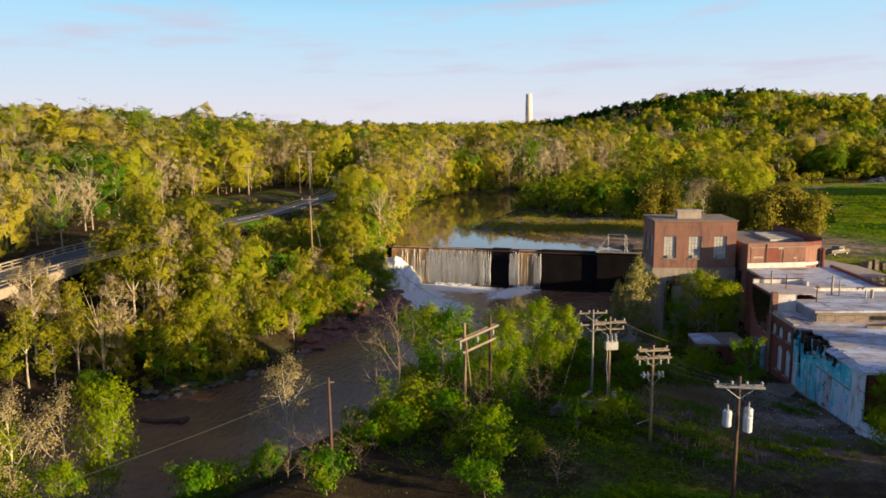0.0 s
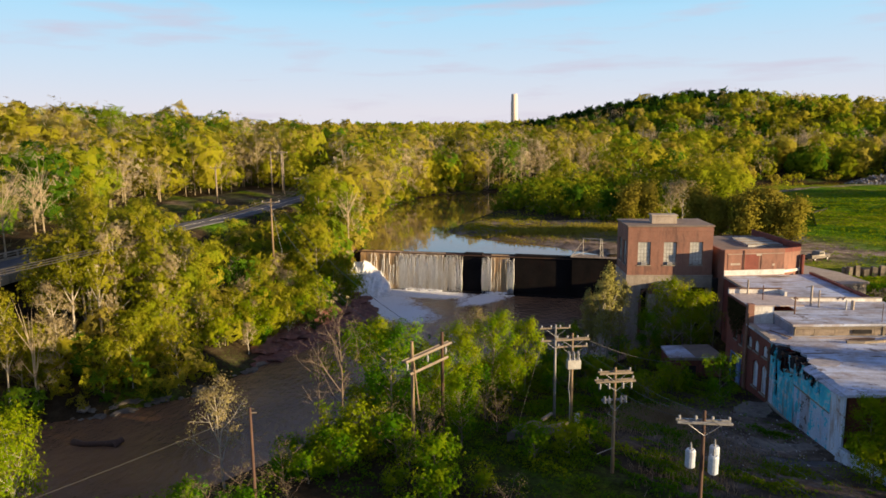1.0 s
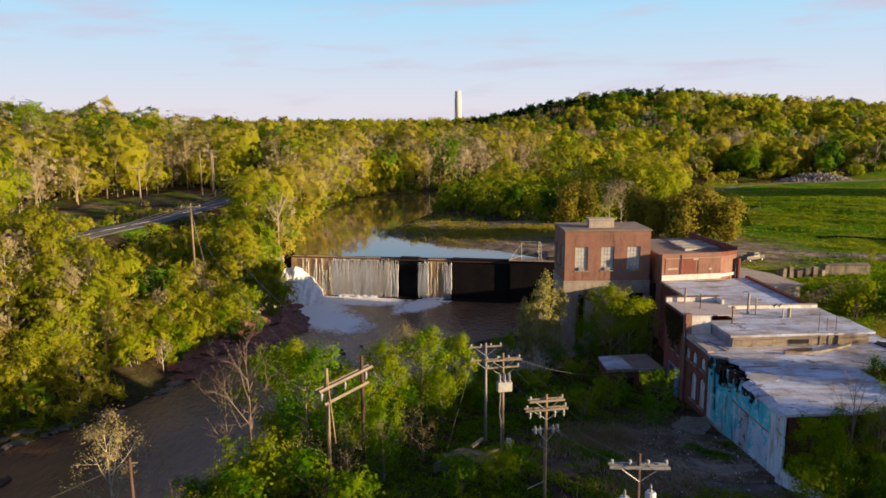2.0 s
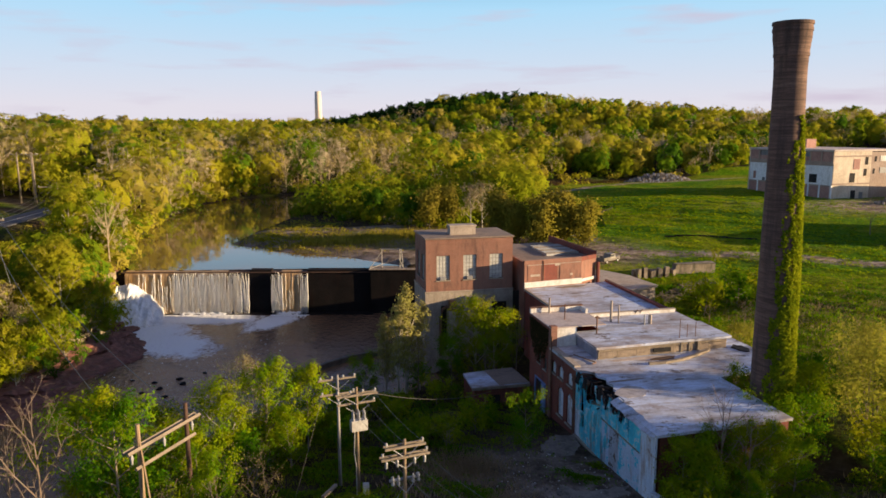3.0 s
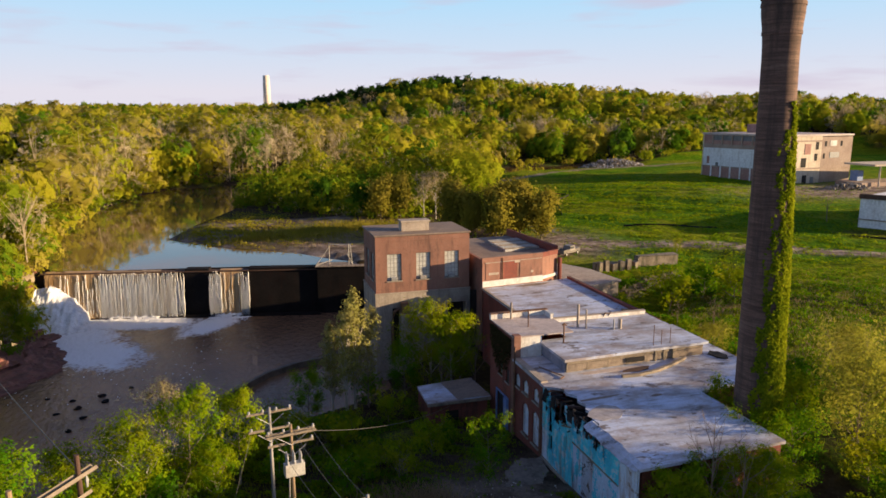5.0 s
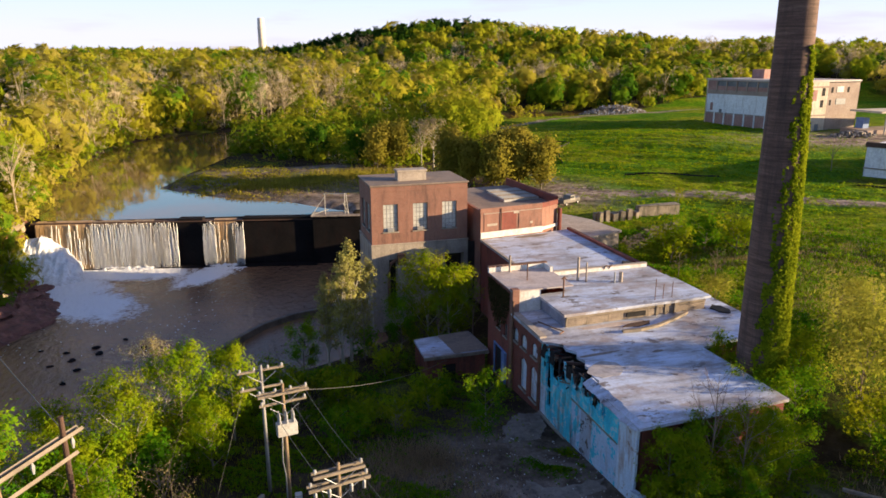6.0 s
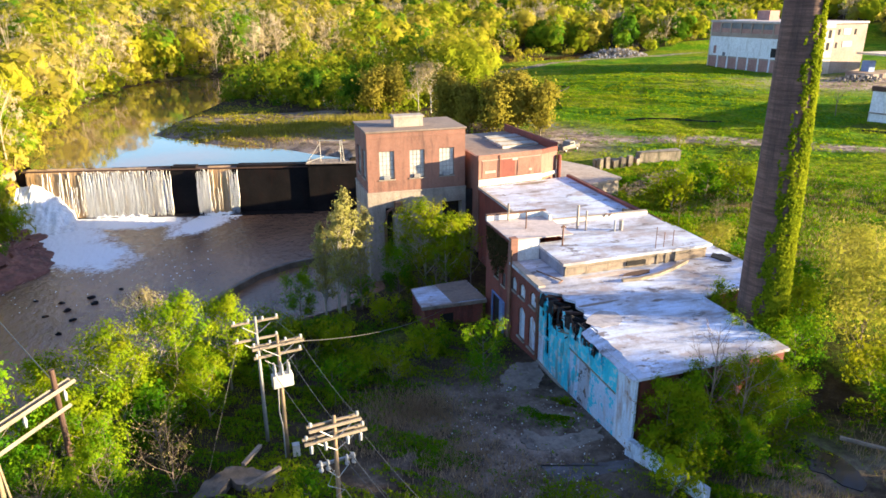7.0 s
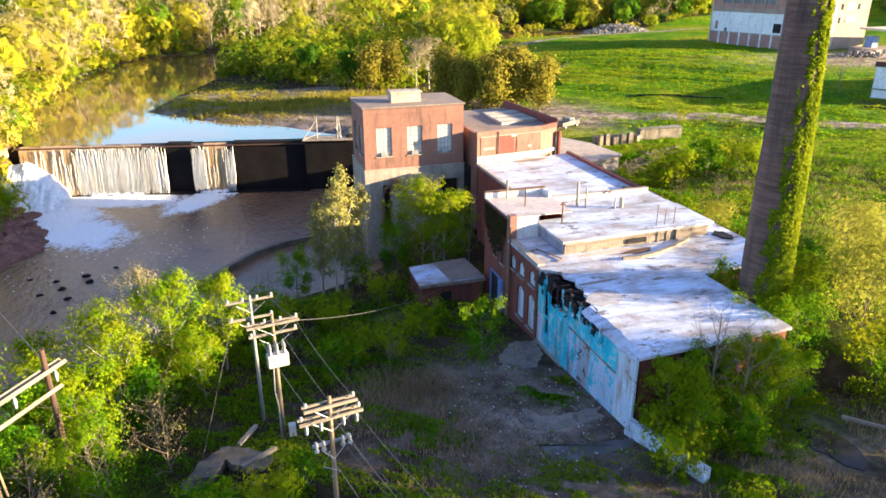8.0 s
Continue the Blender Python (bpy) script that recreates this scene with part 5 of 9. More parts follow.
def build_chimney():
    ch = thing("chimney", "tall tapering brick chimney with a flared top and climbing vine", "chimney", at=(chimney_x(8), CHY, 8))
    zs = [8 + i * 0.75 for i in range(49)] + [45.1]
    bm = tube([(chimney_x(z), CHY, z) for z in zs], [chimney_radius(z) for z in zs], 36, cap=False)
    part("shaft", bm, BRICK_CHIMNEY, ch, smooth=True)
    for z, w in ((45.1, 1.52), (44.6, 1.49), (42.7, 1.33)):
        part("ring_course", tube([(chimney_x(z), CHY, z - 0.12), (chimney_x(z), CHY, z + 0.12)], w, 36, cap=True), BRICK_CHIMNEY, ch)
    part("flue", tube([(CHX, CHY, 45.2), (CHX, CHY, 45.26)], 1.15, 24), DARK_VOID, ch)
    rng = np.random.default_rng(17)
    n = 27000
    z = 9 + 29 * rng.uniform(0, 1, n) ** 1.15
    # the vine climbs the side towards the evening sun and the yard, broad at the foot
    lo = np.interp(z, [9, 16, 20, 24, 28, 32, 36, 38], [-160, -154, -144, -138, -132, -124, -112, -98]) + 4 * np.sin(z * 0.9) + 4 * np.sin(z * 2.3)
    hi = np.interp(z, [9, 16, 18.5, 22, 24, 30, 34, 38], [-40, -46, -62, -54, -36, -34, -46, -66]) + 4 * np.sin(z * 0.7 + 1)
    f = rng.beta(1.35, 1.1, n)
    ang = np.radians(lo + (hi - lo) * f)
    patchy = np.sin(ang * 11 + z * 1.1) + np.sin(z * 2.9 - ang * 7) + rng.normal(0, 0.8, n) + 3.4 * f - 0.8
    keep = patchy > np.interp(z, [9, 24, 31, 38], [-0.4, 0.0, 0.6, 2.0])
    z, ang, f = z[keep], ang[keep], f[keep]
    r = np.array([chimney_radius(v) for v in z]) + rng.uniform(0.01, 0.13, len(z))
    pts = np.stack([chimney_x(z) + r * np.cos(ang), CHY + r * np.sin(ang), z], 1)
    v, fc = leaf_quads(pts, 0.125, rng, np.stack([np.cos(ang), np.sin(ang), 0.3 + 0 * ang], 1), 0.8)
    # leaves paler as f grows: the sunlit side is put into the tint
    f, tint = fc, np.repeat(np.clip(0.30 + 0.45 * f + 0.12 * np.sin(z * 1.3) + rng.normal(0, 0.15, len(z)), 0, 1), 4)
    part("vine", cloud_mesh("vine", v, f, tint, LEAF_VINE), LEAF_VINE, ch, "yellow-green ivy climbing the shaft, tinted lighter towards the sun")


build_chimney()


# ---- dam, falls and gate deck ----
DAM_TURN = -12.2
DAM_AT = Vector((-48.2, 44.4))
DAM_WAY = Vector((math.cos(radians(DAM_TURN)), math.sin(radians(DAM_TURN))))
DAM_OUT = Vector((DAM_WAY.y, -DAM_WAY.x))  # towards the lower river


def dam_pt(u, v, z):
    p = DAM_AT + DAM_WAY * u + DAM_OUT * v
    return Vector((p.x, p.y, z))


def dam_prism(u0, u1, v0, v1, z0, z1, bm=None):
    return prism([tuple(dam_pt(u, v, 0).xy) for u, v in ((u0, v1), (u1, v1), (u1, v0), (u0, v0))], z0, z1, bm)


def build_dam():
    dam = thing("dam", "dark wet concrete mill dam across the river", "dam", at=(-21, 38, 1))
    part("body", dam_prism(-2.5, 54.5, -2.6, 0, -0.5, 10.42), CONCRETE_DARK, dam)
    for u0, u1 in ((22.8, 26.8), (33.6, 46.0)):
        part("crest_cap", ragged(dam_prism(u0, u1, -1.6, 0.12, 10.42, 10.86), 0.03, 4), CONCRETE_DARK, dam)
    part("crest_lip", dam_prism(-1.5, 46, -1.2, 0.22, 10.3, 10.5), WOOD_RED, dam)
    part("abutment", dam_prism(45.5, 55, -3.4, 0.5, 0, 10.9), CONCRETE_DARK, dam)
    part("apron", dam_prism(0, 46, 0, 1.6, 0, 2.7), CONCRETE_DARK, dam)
    rng = random.Random(2)
    for i in range(20):
        u = rng.uniform(-1, 22)
        a, b = dam_pt(u, -0.5, 10.7), dam_pt(u + rng.uniform(0.6, 2), -0.3 + rng.uniform(-0.3, 0.3), 10.72)
        if i < 7:
            part("drift_branch", tube([a, b], 0.05, 5), WOOD_RED, dam)


def fall_sheet(u0, u1, reach, seed, top=POOL + 0.02, foot=RIVER - 0.1):
    """A curved sheet of falling water with upright ridges."""
    bm = bmesh.new()
    nu, nz = int((u1 - u0) / 0.07), 14
    grid = []
    for i in range(nu + 1):
        u = u0 + (u1 - u0) * i / nu
        rib = noise.noise(Vector((u * 2.3, seed, 0))) * 0.05 + noise.noise(Vector((u * 9.0, seed, 3))) * 0.14
        col = []
        for j in range(nz + 1):
            t = j / nz
            v = -0.9 + 1.15 * min(1, t * 6) + (reach + rib * 1.6) * t ** 0.6 * (1 if t > 0.1 else t * 10) * 0.8
            v += 0.05 * noise.noise(Vector((u * 7.0, t * 5.0, seed + 9)))
            z = top - (top - foot) * max(0, (t - 0.08) / 0.92) ** 1.0
            col.append(bm.verts.new(dam_pt(u, v, z)))
        grid.append(col)
    for a, b in zip(grid, grid[1:]):
        for j in range(nz):
            bm.faces.new((a[j], a[j + 1], b[j + 1], b[j]))
    return bm


def strands(u0, u1, count, reach, seed, wide=0.16):
    """White threads in front of the sheet, each a narrow ribbon with thickness."""
    rng = random.Random(seed)
    bm = bmesh.new()
    for _ in range(count):
        u = rng.uniform(u0, u1)
        w = wide * rng.uniform(0.3, 1.3)
        t0, t1 = rng.uniform(0.02, 0.7), rng.uniform(0.8, 1.0)
        off = rng.uniform(0.03, 0.14)
        rows = []
        for k in range(8):
            t = t0 + (t1 - t0) * k / 7
            z = POOL - (POOL - RIVER) * t
            v = 0.25 + (reach * t ** 0.6) * 0.8 + off
            wig = 0.06 * math.sin(k * 1.3 + u * 7)
            s = w * (0.35 + 0.65 * math.sin(math.pi * min(1, (k + 1) / 6)))
            rows.append([bm.verts.new(dam_pt(u + wig - s, v - 0.05, z)), bm.verts.new(dam_pt(u + wig, v + 0.07, z)), bm.verts.new(dam_pt(u + wig + s, v - 0.05, z))])
        for a, b in zip(rows, rows[1:]):
            bm.faces.new((a[0], b[0], b[1], a[1]))
            bm.faces.new((a[1], b[1], b[2], a[2]))
    return bm


def build_falls():
    main = thing("waterfall", "broad brown and white waterfall pouring over the dam crest", "waterfall", group="falls over the dam", at=(-36, 40, 2.5))
    part("sheet", fall_sheet(-0.6, 8.6, 1.2, 1), FALL_TAN, main, "tan water sheet", True)
    part("sheet", fall_sheet(8.6, 18.6, 1.0, 4), FALL_MIX, main, "streaked white water sheet", True)
    part("threads", strands(8.2, 20.8, 1150, 1.15, 5, 0.04), FALL_WHITE, main)
    part("threads", strands(19.6, 22.6, 190, 1.1, 7, 0.045), FALL_WHITE, main)
    part("threads", strands(2.0, 8.6, 45, 1.35, 6, 0.025), FALL_WHITE, main)
    part("splash", splash(5.5, 22.6, 2.2, 0.9, 3), CASCADE, main, "", True)
    second = thing("waterfall", "narrow waterfall with a tan middle between white edges", "waterfall", group="falls over the dam", at=(-19, 37, 2.5))
    part("sheet", fall_sheet(28.7, 32.5, 0.9, 9), FALL_TAN, second, "", True)
    part("threads", strands(26.8, 28.9, 240, 1.0, 10, 0.045), FALL_WHITE, second)
    part("threads", strands(32.2, 33.7, 130, 1.0, 11, 0.045), FALL_WHITE, second)
    part("threads", strands(29.0, 32.2, 10, 0.9, 12, 0.02), FALL_WHITE, second)
    part("splash", splash(26.6, 34.0, 3.2, 0.8, 6), CASCADE, second, "", True)
    # the left end tumbles over ledges in a white mass
    bm = bmesh.new()
    nu, nv = 44, 52
    grid = []
    for i in range(nu + 1):
        a = i / nu
        row = []
        for j in range(nv + 1):
            t = j / nv
            u = -2.6 + 9.6 * a + 3.2 * t * max(0.0, a - 0.3)
            v = 0.6 + 9.4 * t
            rise = float(np.interp(t, [0, 0.1, 0.22, 0.36, 0.5, 0.66, 0.82, 1.0], [5.6, 5.9, 5.8, 5.0, 3.7, 2.0, 0.8, 0.0]))
            z = RIVER - 0.12 + rise * float(np.interp(a, [0, 0.04, 0.12, 0.4, 0.6, 0.78, 0.92, 1], [0.3, 0.85, 1.0, 1.0, 0.82, 0.5, 0.2, 0.0]))
            p = dam_pt(u, v, z)
            k = noise.noise(Vector((a * 16, t * 2.5, 0))) * 0.75 + noise.noise(Vector((a * 38, t * 6, 4))) * 0.42 + noise.noise(p * 1.6) * 0.2
            side = min(1.0, rise / 1.5)
            row.append(bm.verts.new(p + Vector((0.2 * k, -0.4 * k, k * (0.25 + 0.75 * side) * (1 - 0.6 * t)))))
        grid.append(row)
    for a, b in zip(grid, grid[1:]):
        for j in range(nv):
            bm.faces.new((a[j], a[j + 1], b[j + 1], b[j]))
    casc = thing("cascade", "white water tumbling over ledges at the river bank", "waterfall", group="falls over the dam", at=(-44, 38, 2.5))
    part("water", bm, CASCADE, casc, smooth=True)


def splash(u0, u1, reach, tall, seed):
    """The churned white bank of water where a fall strikes the river."""
    bm = bmesh.new()
    nu, nv = int((u1 - u0) / 0.2), 22
    rows = []
    for i in range(nu + 1):
        u = u0 + (u1 - u0) * i / nu
        ends = min(1.0, 3.0 * i / nu, 3.0 * (nu - i) / nu)
        out = reach * (0.7 + 0.45 * noise.noise(Vector((u * 0.5, seed, 1))))
        row = []
        for j in range(nv + 1):
            t = j / nv
            k = noise.noise(Vector((u * 1.3, t * 5, seed))) + 0.6 * noise.noise(Vector((u * 3.4, t * 11, seed + 4)))
            z = RIVER - 0.10 + tall * ends * (1 - t) ** 1.6 * (0.75 + 0.5 * k) + 0.07 * k * (1 - t)
            row.append(bm.verts.new(dam_pt(u - 0.35 * t * out, 1.0 + out * t, z)))
        rows.append(row)
    for a, b in zip(rows, rows[1:]):
        for j in range(nv):
            bm.faces.new((a[j], a[j + 1], b[j + 1], b[j]))
    return bm


FALL_MIX = worn("streaked_falling_water", (0.30, 0.20, 0.11), (0.52, 0.40, 0.27), 1.6, 7, 0.4, (0.16, 0.10, 0.06), 0.6, 0.4, stretch=(1.8, 1.8, 0.06), stain_stretch=(3.0, 3.0, 0.05))
CASCADE = worn("tumbling_white_water", (0.74, 0.76, 0.80), (0.90, 0.91, 0.93), 0.9, 3, 0.6, (0.44, 0.40, 0.37), 0.45, 0.8, stretch=(1.3, 1.3, 0.35), stain_stretch=(1.6, 1.6, 0.3))
build_dam()
build_falls()


def build_foam():
    """Foam rafts and flecks on the lower river, thick below the falls."""
    rng = np.random.default_rng(4)
    bm = bmesh.new()

    def raft(x, y, r):
        n = 7
        k = rng.uniform(0.5, 1.2, n)
        stretch = rng.uniform(0.4, 0.9)
        turn = rng.uniform(-0.6, 0.4)
        ring = []
        for i in range(n):
            a = 2 * math.pi * i / n
            px, py = r * k[i] * math.cos(a), r * k[i] * math.sin(a) * stretch
            ring.append(bm.verts.new((x + px * math.cos(turn) - py * math.sin(turn), y + px * math.sin(turn) + py * math.cos(turn), RIVER + 0.025 + rng.uniform(0, 0.03))))
        top = bm.verts.new((x, y, RIVER + 0.04 + 0.12 * r))
        for i in range(n):
            bm.faces.new((ring[i], ring[(i + 1) % n], top))

    for _ in range(900):
        v = 1.3 + min(4.5, rng.exponential(1.0))
        p = dam_pt(rng.uniform(6, 23) if rng.uniform() < 0.7 else rng.uniform(26.8, 33.6), v, 0)
        raft(p.x, p.y, rng.uniform(0.12, 0.5) * (1.0 if v < 2.6 else 0.55))
    for _ in range(160):
        raft(rng.uniform(-46, -20), rng.uniform(2, 26), rng.uniform(0.04, 0.16))
    foam = new("foam", finish("foam", bm, FOAM))
    tagged(foam, "white foam and flecks drifting below the falls", "foam", kind="stuff")


build_foam()


GATE_PAINT = worn("weathered_gate_paint", (0.34, 0.32, 0.29), (0.5, 0.48, 0.44), 0.8, 5, 0.7, (0.25, 0.15, 0.09), 0.5, 0.2)


def build_gate_deck():
    deck = thing("gate_deck", "weathered timber deck with pale steel gate frame on the dam", "sluice gate", at=(0, 35.8, 10.6))
    for i in range(12):
        part("plank", dam_prism(45.2 + i * 0.78, 45.2 + i * 0.78 + 0.72, -2.6, 0.9, 10.92, 11.02), WOOD_GREY, deck)
    a, b = dam_pt(47.6, -0.6, 0), dam_pt(51.0, -0.6, 0)
    for p in (a, b):
        part("post", tube([(p.x, p.y, 10.9), (p.x, p.y, 14.7)], 0.075, 6), GATE_PAINT, deck)
    b2 = dam_pt(51.6, -0.8, 0)
    part("post", tube([(b2.x, b2.y, 10.9), (b2.x - 0.3, b2.y, 14.5)], 0.06, 6), GATE_PAINT, deck)
    part("beam", tube([(a.x - 0.2, a.y, 14.65), (b.x + 0.4, b.y, 14.6)], 0.07, 6), METAL_GREY, deck)
    c = dam_pt(45.3, 0.3, 0)
    part("brace", tube([(c.x, c.y, 11.0), (a.x, a.y, 14.2)], 0.05, 6), GATE_PAINT, deck)
    part("brace", tube([(c.x, c.y, 11.1), (a.x + 0.6, a.y, 11.9)], 0.07, 6), GATE_PAINT, deck)
    for k in range(5):
        part("rung", tube([(b.x, b.y, 11.4 + k * 0.65), (b2.x - 0.06 * k, b2.y, 11.4 + k * 0.62)], 0.03, 5), GATE_PAINT, deck)
    part("brace", tube([(b2.x, b2.y, 11.0), (b.x - 0.3, b.y - 0.2, 13.0)], 0.05, 6), GATE_PAINT, deck)


build_gate_deck()


WET_STONE = worn("mossy_wet_stone", (0.10, 0.075, 0.055), (0.20, 0.15, 0.11), 0.6, 3, 0.8, (0.05, 0.05, 0.03), 0.6, 0.6)


def build_training_wall():
    """The low curved wall between the tailrace and the river."""
    pts = [(-19.5, -1.5), (-18.2, 0.6), (-14.1, 5.4), (-10, 8.0), (-5.6, 9.4), (-0.4, 11.4)]
    bm = bmesh.new()
    for (ax, ay), (bx, by) in zip(pts, pts[1:]):
        w = Vector((bx - ax, by - ay)).normalized()
        p = Vector((-w.y, w.x)) * 0.32
        prism([(ax - p.x, ay - p.y), (bx - p.x, by - p.y), (bx + p.x, by + p.y), (ax + p.x, ay + p.y)], 1, 3.3, bm)
    ob = thing("training_wall", "low curved concrete wall along the tailrace", "wall", at=(-10, 8, 1), kind="structure")
    part("wall", ragged(bm, 0.06, 4), WET_STONE, ob)


build_training_wall()


# ---- slab, ruin and truck east of the annex ----
RUIN_STONE = worn("ruin_stone", (0.16, 0.13, 0.10), (0.34, 0.28, 0.22), 0.6, 3, 0.9, (0.04, 0.045, 0.02), 0.8, 0.8)


def build_ruin():
    slab = thing("loading_slab", "broad weathered concrete loading slab with a crumbling face", "platform", at=(33, 12, 10))
    part("deck", prism([(26.2, 3.0), (33, 3.8), (39.4, 6.0), (38.5, 14), (35.5, 20), (26.2, 18)], 11.7, 12.05), CONCRETE_PALE, slab)
    part("face", ragged(prism([(26.3, 3.3), (33, 4.1), (39.1, 6.2), (38.2, 13.8), (35.3, 19.7), (26.4, 17.7)], 9, 11.7), 0.06, 2), CONCRETE, slab)
    ruin = thing("ruined_wall", "ruined stone wall with broken buttresses in the grass", "ruin", at=(50, 18, 11))
    p0, p1 = Vector((41.3, 17.6)), Vector((57.0, 17.0))
    way = (p1 - p0).normalized()
    out = Vector((way.y, -way.x))

    def strip(u0, u1, o0, o1, z0, z1, seed):
        pts = [p0 + way * u0 + out * o1, p0 + way * u1 + out * o1, p0 + way * u1 + out * o0, p0 + way * u0 + out * o0]
        return ragged(prism([tuple(p) for p in pts], z0, z1), 0.12, seed)

    part("wall", strip(0, 8.0, -0.7, 0, 8.2, 12.1, 1), RUIN_STONE, ruin)
    part("wall", strip(8.0, 15.7, -0.9, 0.4, 8.2, 12.7, 2), RUIN_STONE, ruin)
    for i in range(6):
        part("buttress", strip(0.3 + i * 1.35, 1.0 + i * 1.35, 0, 1.0, 8.2, 12.3 + 0.3 * math.sin(i * 2.1), 10 + i), RUIN_STONE, ruin)
    part("coping", strip(8.1, 15.7, -0.9, 0.5, 12.7, 12.95, 5), RUIN_STONE, ruin)
    pile = thing("brush_pile", "long heap of cut grey brushwood in the grass", "brush pile", at=(46, 8, 10.6))
    bm = bmesh.new()
    rng = random.Random(6)
    for _ in range(420):
        x, y = rng.uniform(40.5, 52), rng.gauss(0, 0.9)
        yy = 6.5 + (x - 40.5) * 0.32 + y
        z = land_z(x, yy) + max(0.1, 1.1 - abs(y) * 0.6) * rng.random()
        d = Vector((rng.gauss(0, 1), rng.gauss(0, 0.6), rng.gauss(0.1, 0.35))).normalized() * rng.uniform(0.5, 1.5)
        tube([(x, yy, z), Vector((x, yy, z)) + d], [0.05, 0.02], 3, bm)
    part("brushwood", bm, BARK, pile)


build_ruin()


def build_truck():
    t = thing("pickup_truck", "parked beige pickup truck on the gravel track", "truck", at=(42.0, 29.0, land_z(42, 29)), turn=0)
    base = pose(42.0, 29.0, land_z(42, 29) + 0.02, 0, 0, 28)

    def put(name, bm, m, owner=t, label=""):
        bm.transform(base)
        return part(name, bm, m, owner, label)

    put("chassis", box(-2.6, 2.6, -0.9, 0.9, 0.45, 0.85, 0.08), TRUCK)
    put("hood", box(1.1, 2.6, -0.88, 0.88, 0.85, 1.15, 0.1), TRUCK)
    cab = box(-0.6, 1.2, -0.86, 0.86, 0.85, 1.75, 0.05)
    for v in cab.verts:
        if v.co.z > 1.5:
            v.co.x = v.co.x * 0.75 + 0.05
            v.co.y *= 0.88
    put("cab", cab, TRUCK)
    put("windscreen", box(0.75, 1.12, -0.7, 0.7, 1.2, 1.62), PANE_DARK)
    for s in (-1, 1):
        put("side_window", box(-0.35, 0.7, s * 0.84, s * 0.86 + s * 0.005, 1.2, 1.6), PANE_DARK)
        put("bed_side", box(-2.6, -0.65, s * 0.86 - 0.05, s * 0.86 + 0.05, 0.85, 1.2), TRUCK)
        for x in (-1.7, 1.75):
            w = put("wheel", tube([(x, s * 0.92, 0.36), (x, s * 0.7, 0.36)], 0.36, 14), DARK_VOID)
            put("rim", tube([(x, s * 0.935, 0.36), (x, s * 0.9, 0.36)], 0.2, 10), METAL_GREY, w)
    put("tailgate", box(-2.65, -2.58, -0.85, 0.85, 0.85, 1.2), TRUCK)


TRUCK = worn("dusty_beige_paint", (0.15, 0.13, 0.11), (0.21, 0.18, 0.155), 0.6, 4, 0.4, None, bump=0.0)
build_truck()


# ---- trees and woods ----
def skeleton(seed, height, spread, start=0.3, limbs=12, rise=0.9, forks=4, fine=True):
    """Limbs of a tree: (points, radii) tubes and the twig ends on which leaves sit."""
    rng = np.random.default_rng(seed)
    top = height * 0.96
    lean = rng.normal(0, 0.03 * height, 2)
    trunk = [Vector((lean[0] * t * t + 0.12 * math.sin(5 * t + seed), lean[1] * t * t + 0.12 * math.cos(4 * t + seed), top * t)) for t in np.linspace(0, 1, 8)]
    r0 = 0.012 * height + 0.04
    tubes = [(trunk, [r0 * (1 - 0.93 * t) for t in np.linspace(0, 1, 8)], 7)]
    ends = []
    for i in range(limbs):
        t = float(start + (0.97 - start) * (i + rng.uniform(0, 0.8)) / limbs)
        p = trunk[0].lerp(trunk[-1], t)
        k = min(int(t * 7), 6)
        p = trunk[k].lerp(trunk[k + 1], t * 7 - k)
        ang = i * 2.4 + rng.uniform(-0.5, 0.5)
        reach = float(spread) * (1.05 - 0.75 * abs(t - 0.45)) * float(rng.uniform(0.65, 1.1)) * (1.0 if t < 0.8 else 0.55)
        way = Vector((math.cos(ang), math.sin(ang), rise * rng.uniform(0.6, 1.5))).normalized()
        q = p + way * reach * 0.55 + Vector((0, 0, 0.05 * reach))
        e = p + way * reach + Vector((0, 0, 0.22 * reach))
        rb = r0 * (1 - 0.9 * t) * 0.55 + 0.015
        tubes.append(([p, q, e], [rb, rb * 0.6, rb * 0.2], 5))
        for j in range(forks):
            s = rng.uniform(0.3, 1.0)
            a = p.lerp(q, s * 2) if s < 0.5 else q.lerp(e, s * 2 - 1)
            d = (way + Vector(rng.normal(0, 0.6, 3).tolist())).normalized()
            d.z = abs(d.z) * 0.8 + 0.1
            ln = reach * float(rng.uniform(0.25, 0.5))
            b = a + d * ln
            tubes.append(([a, b], [rb * 0.4, 0.008], 3))
            ends += [b, a.lerp(b, 0.6)]
            for _ in range(3):
                d2 = (d + Vector(rng.normal(0, 0.7, 3))).normalized()
                c = a.lerp(b, rng.uniform(0.3, 1.0))
                g = c + d2 * (ln * float(rng.uniform(0.3, 0.6)))
                if fine:
                    tubes.append(([c, g], [rb * 0.16 + 0.004, 0.004], 3))
                ends += [g]
        ends.append(e)
    ends.append(trunk[-1])
    return tubes, np.array([tuple(e) for e in ends])


TREES = {}


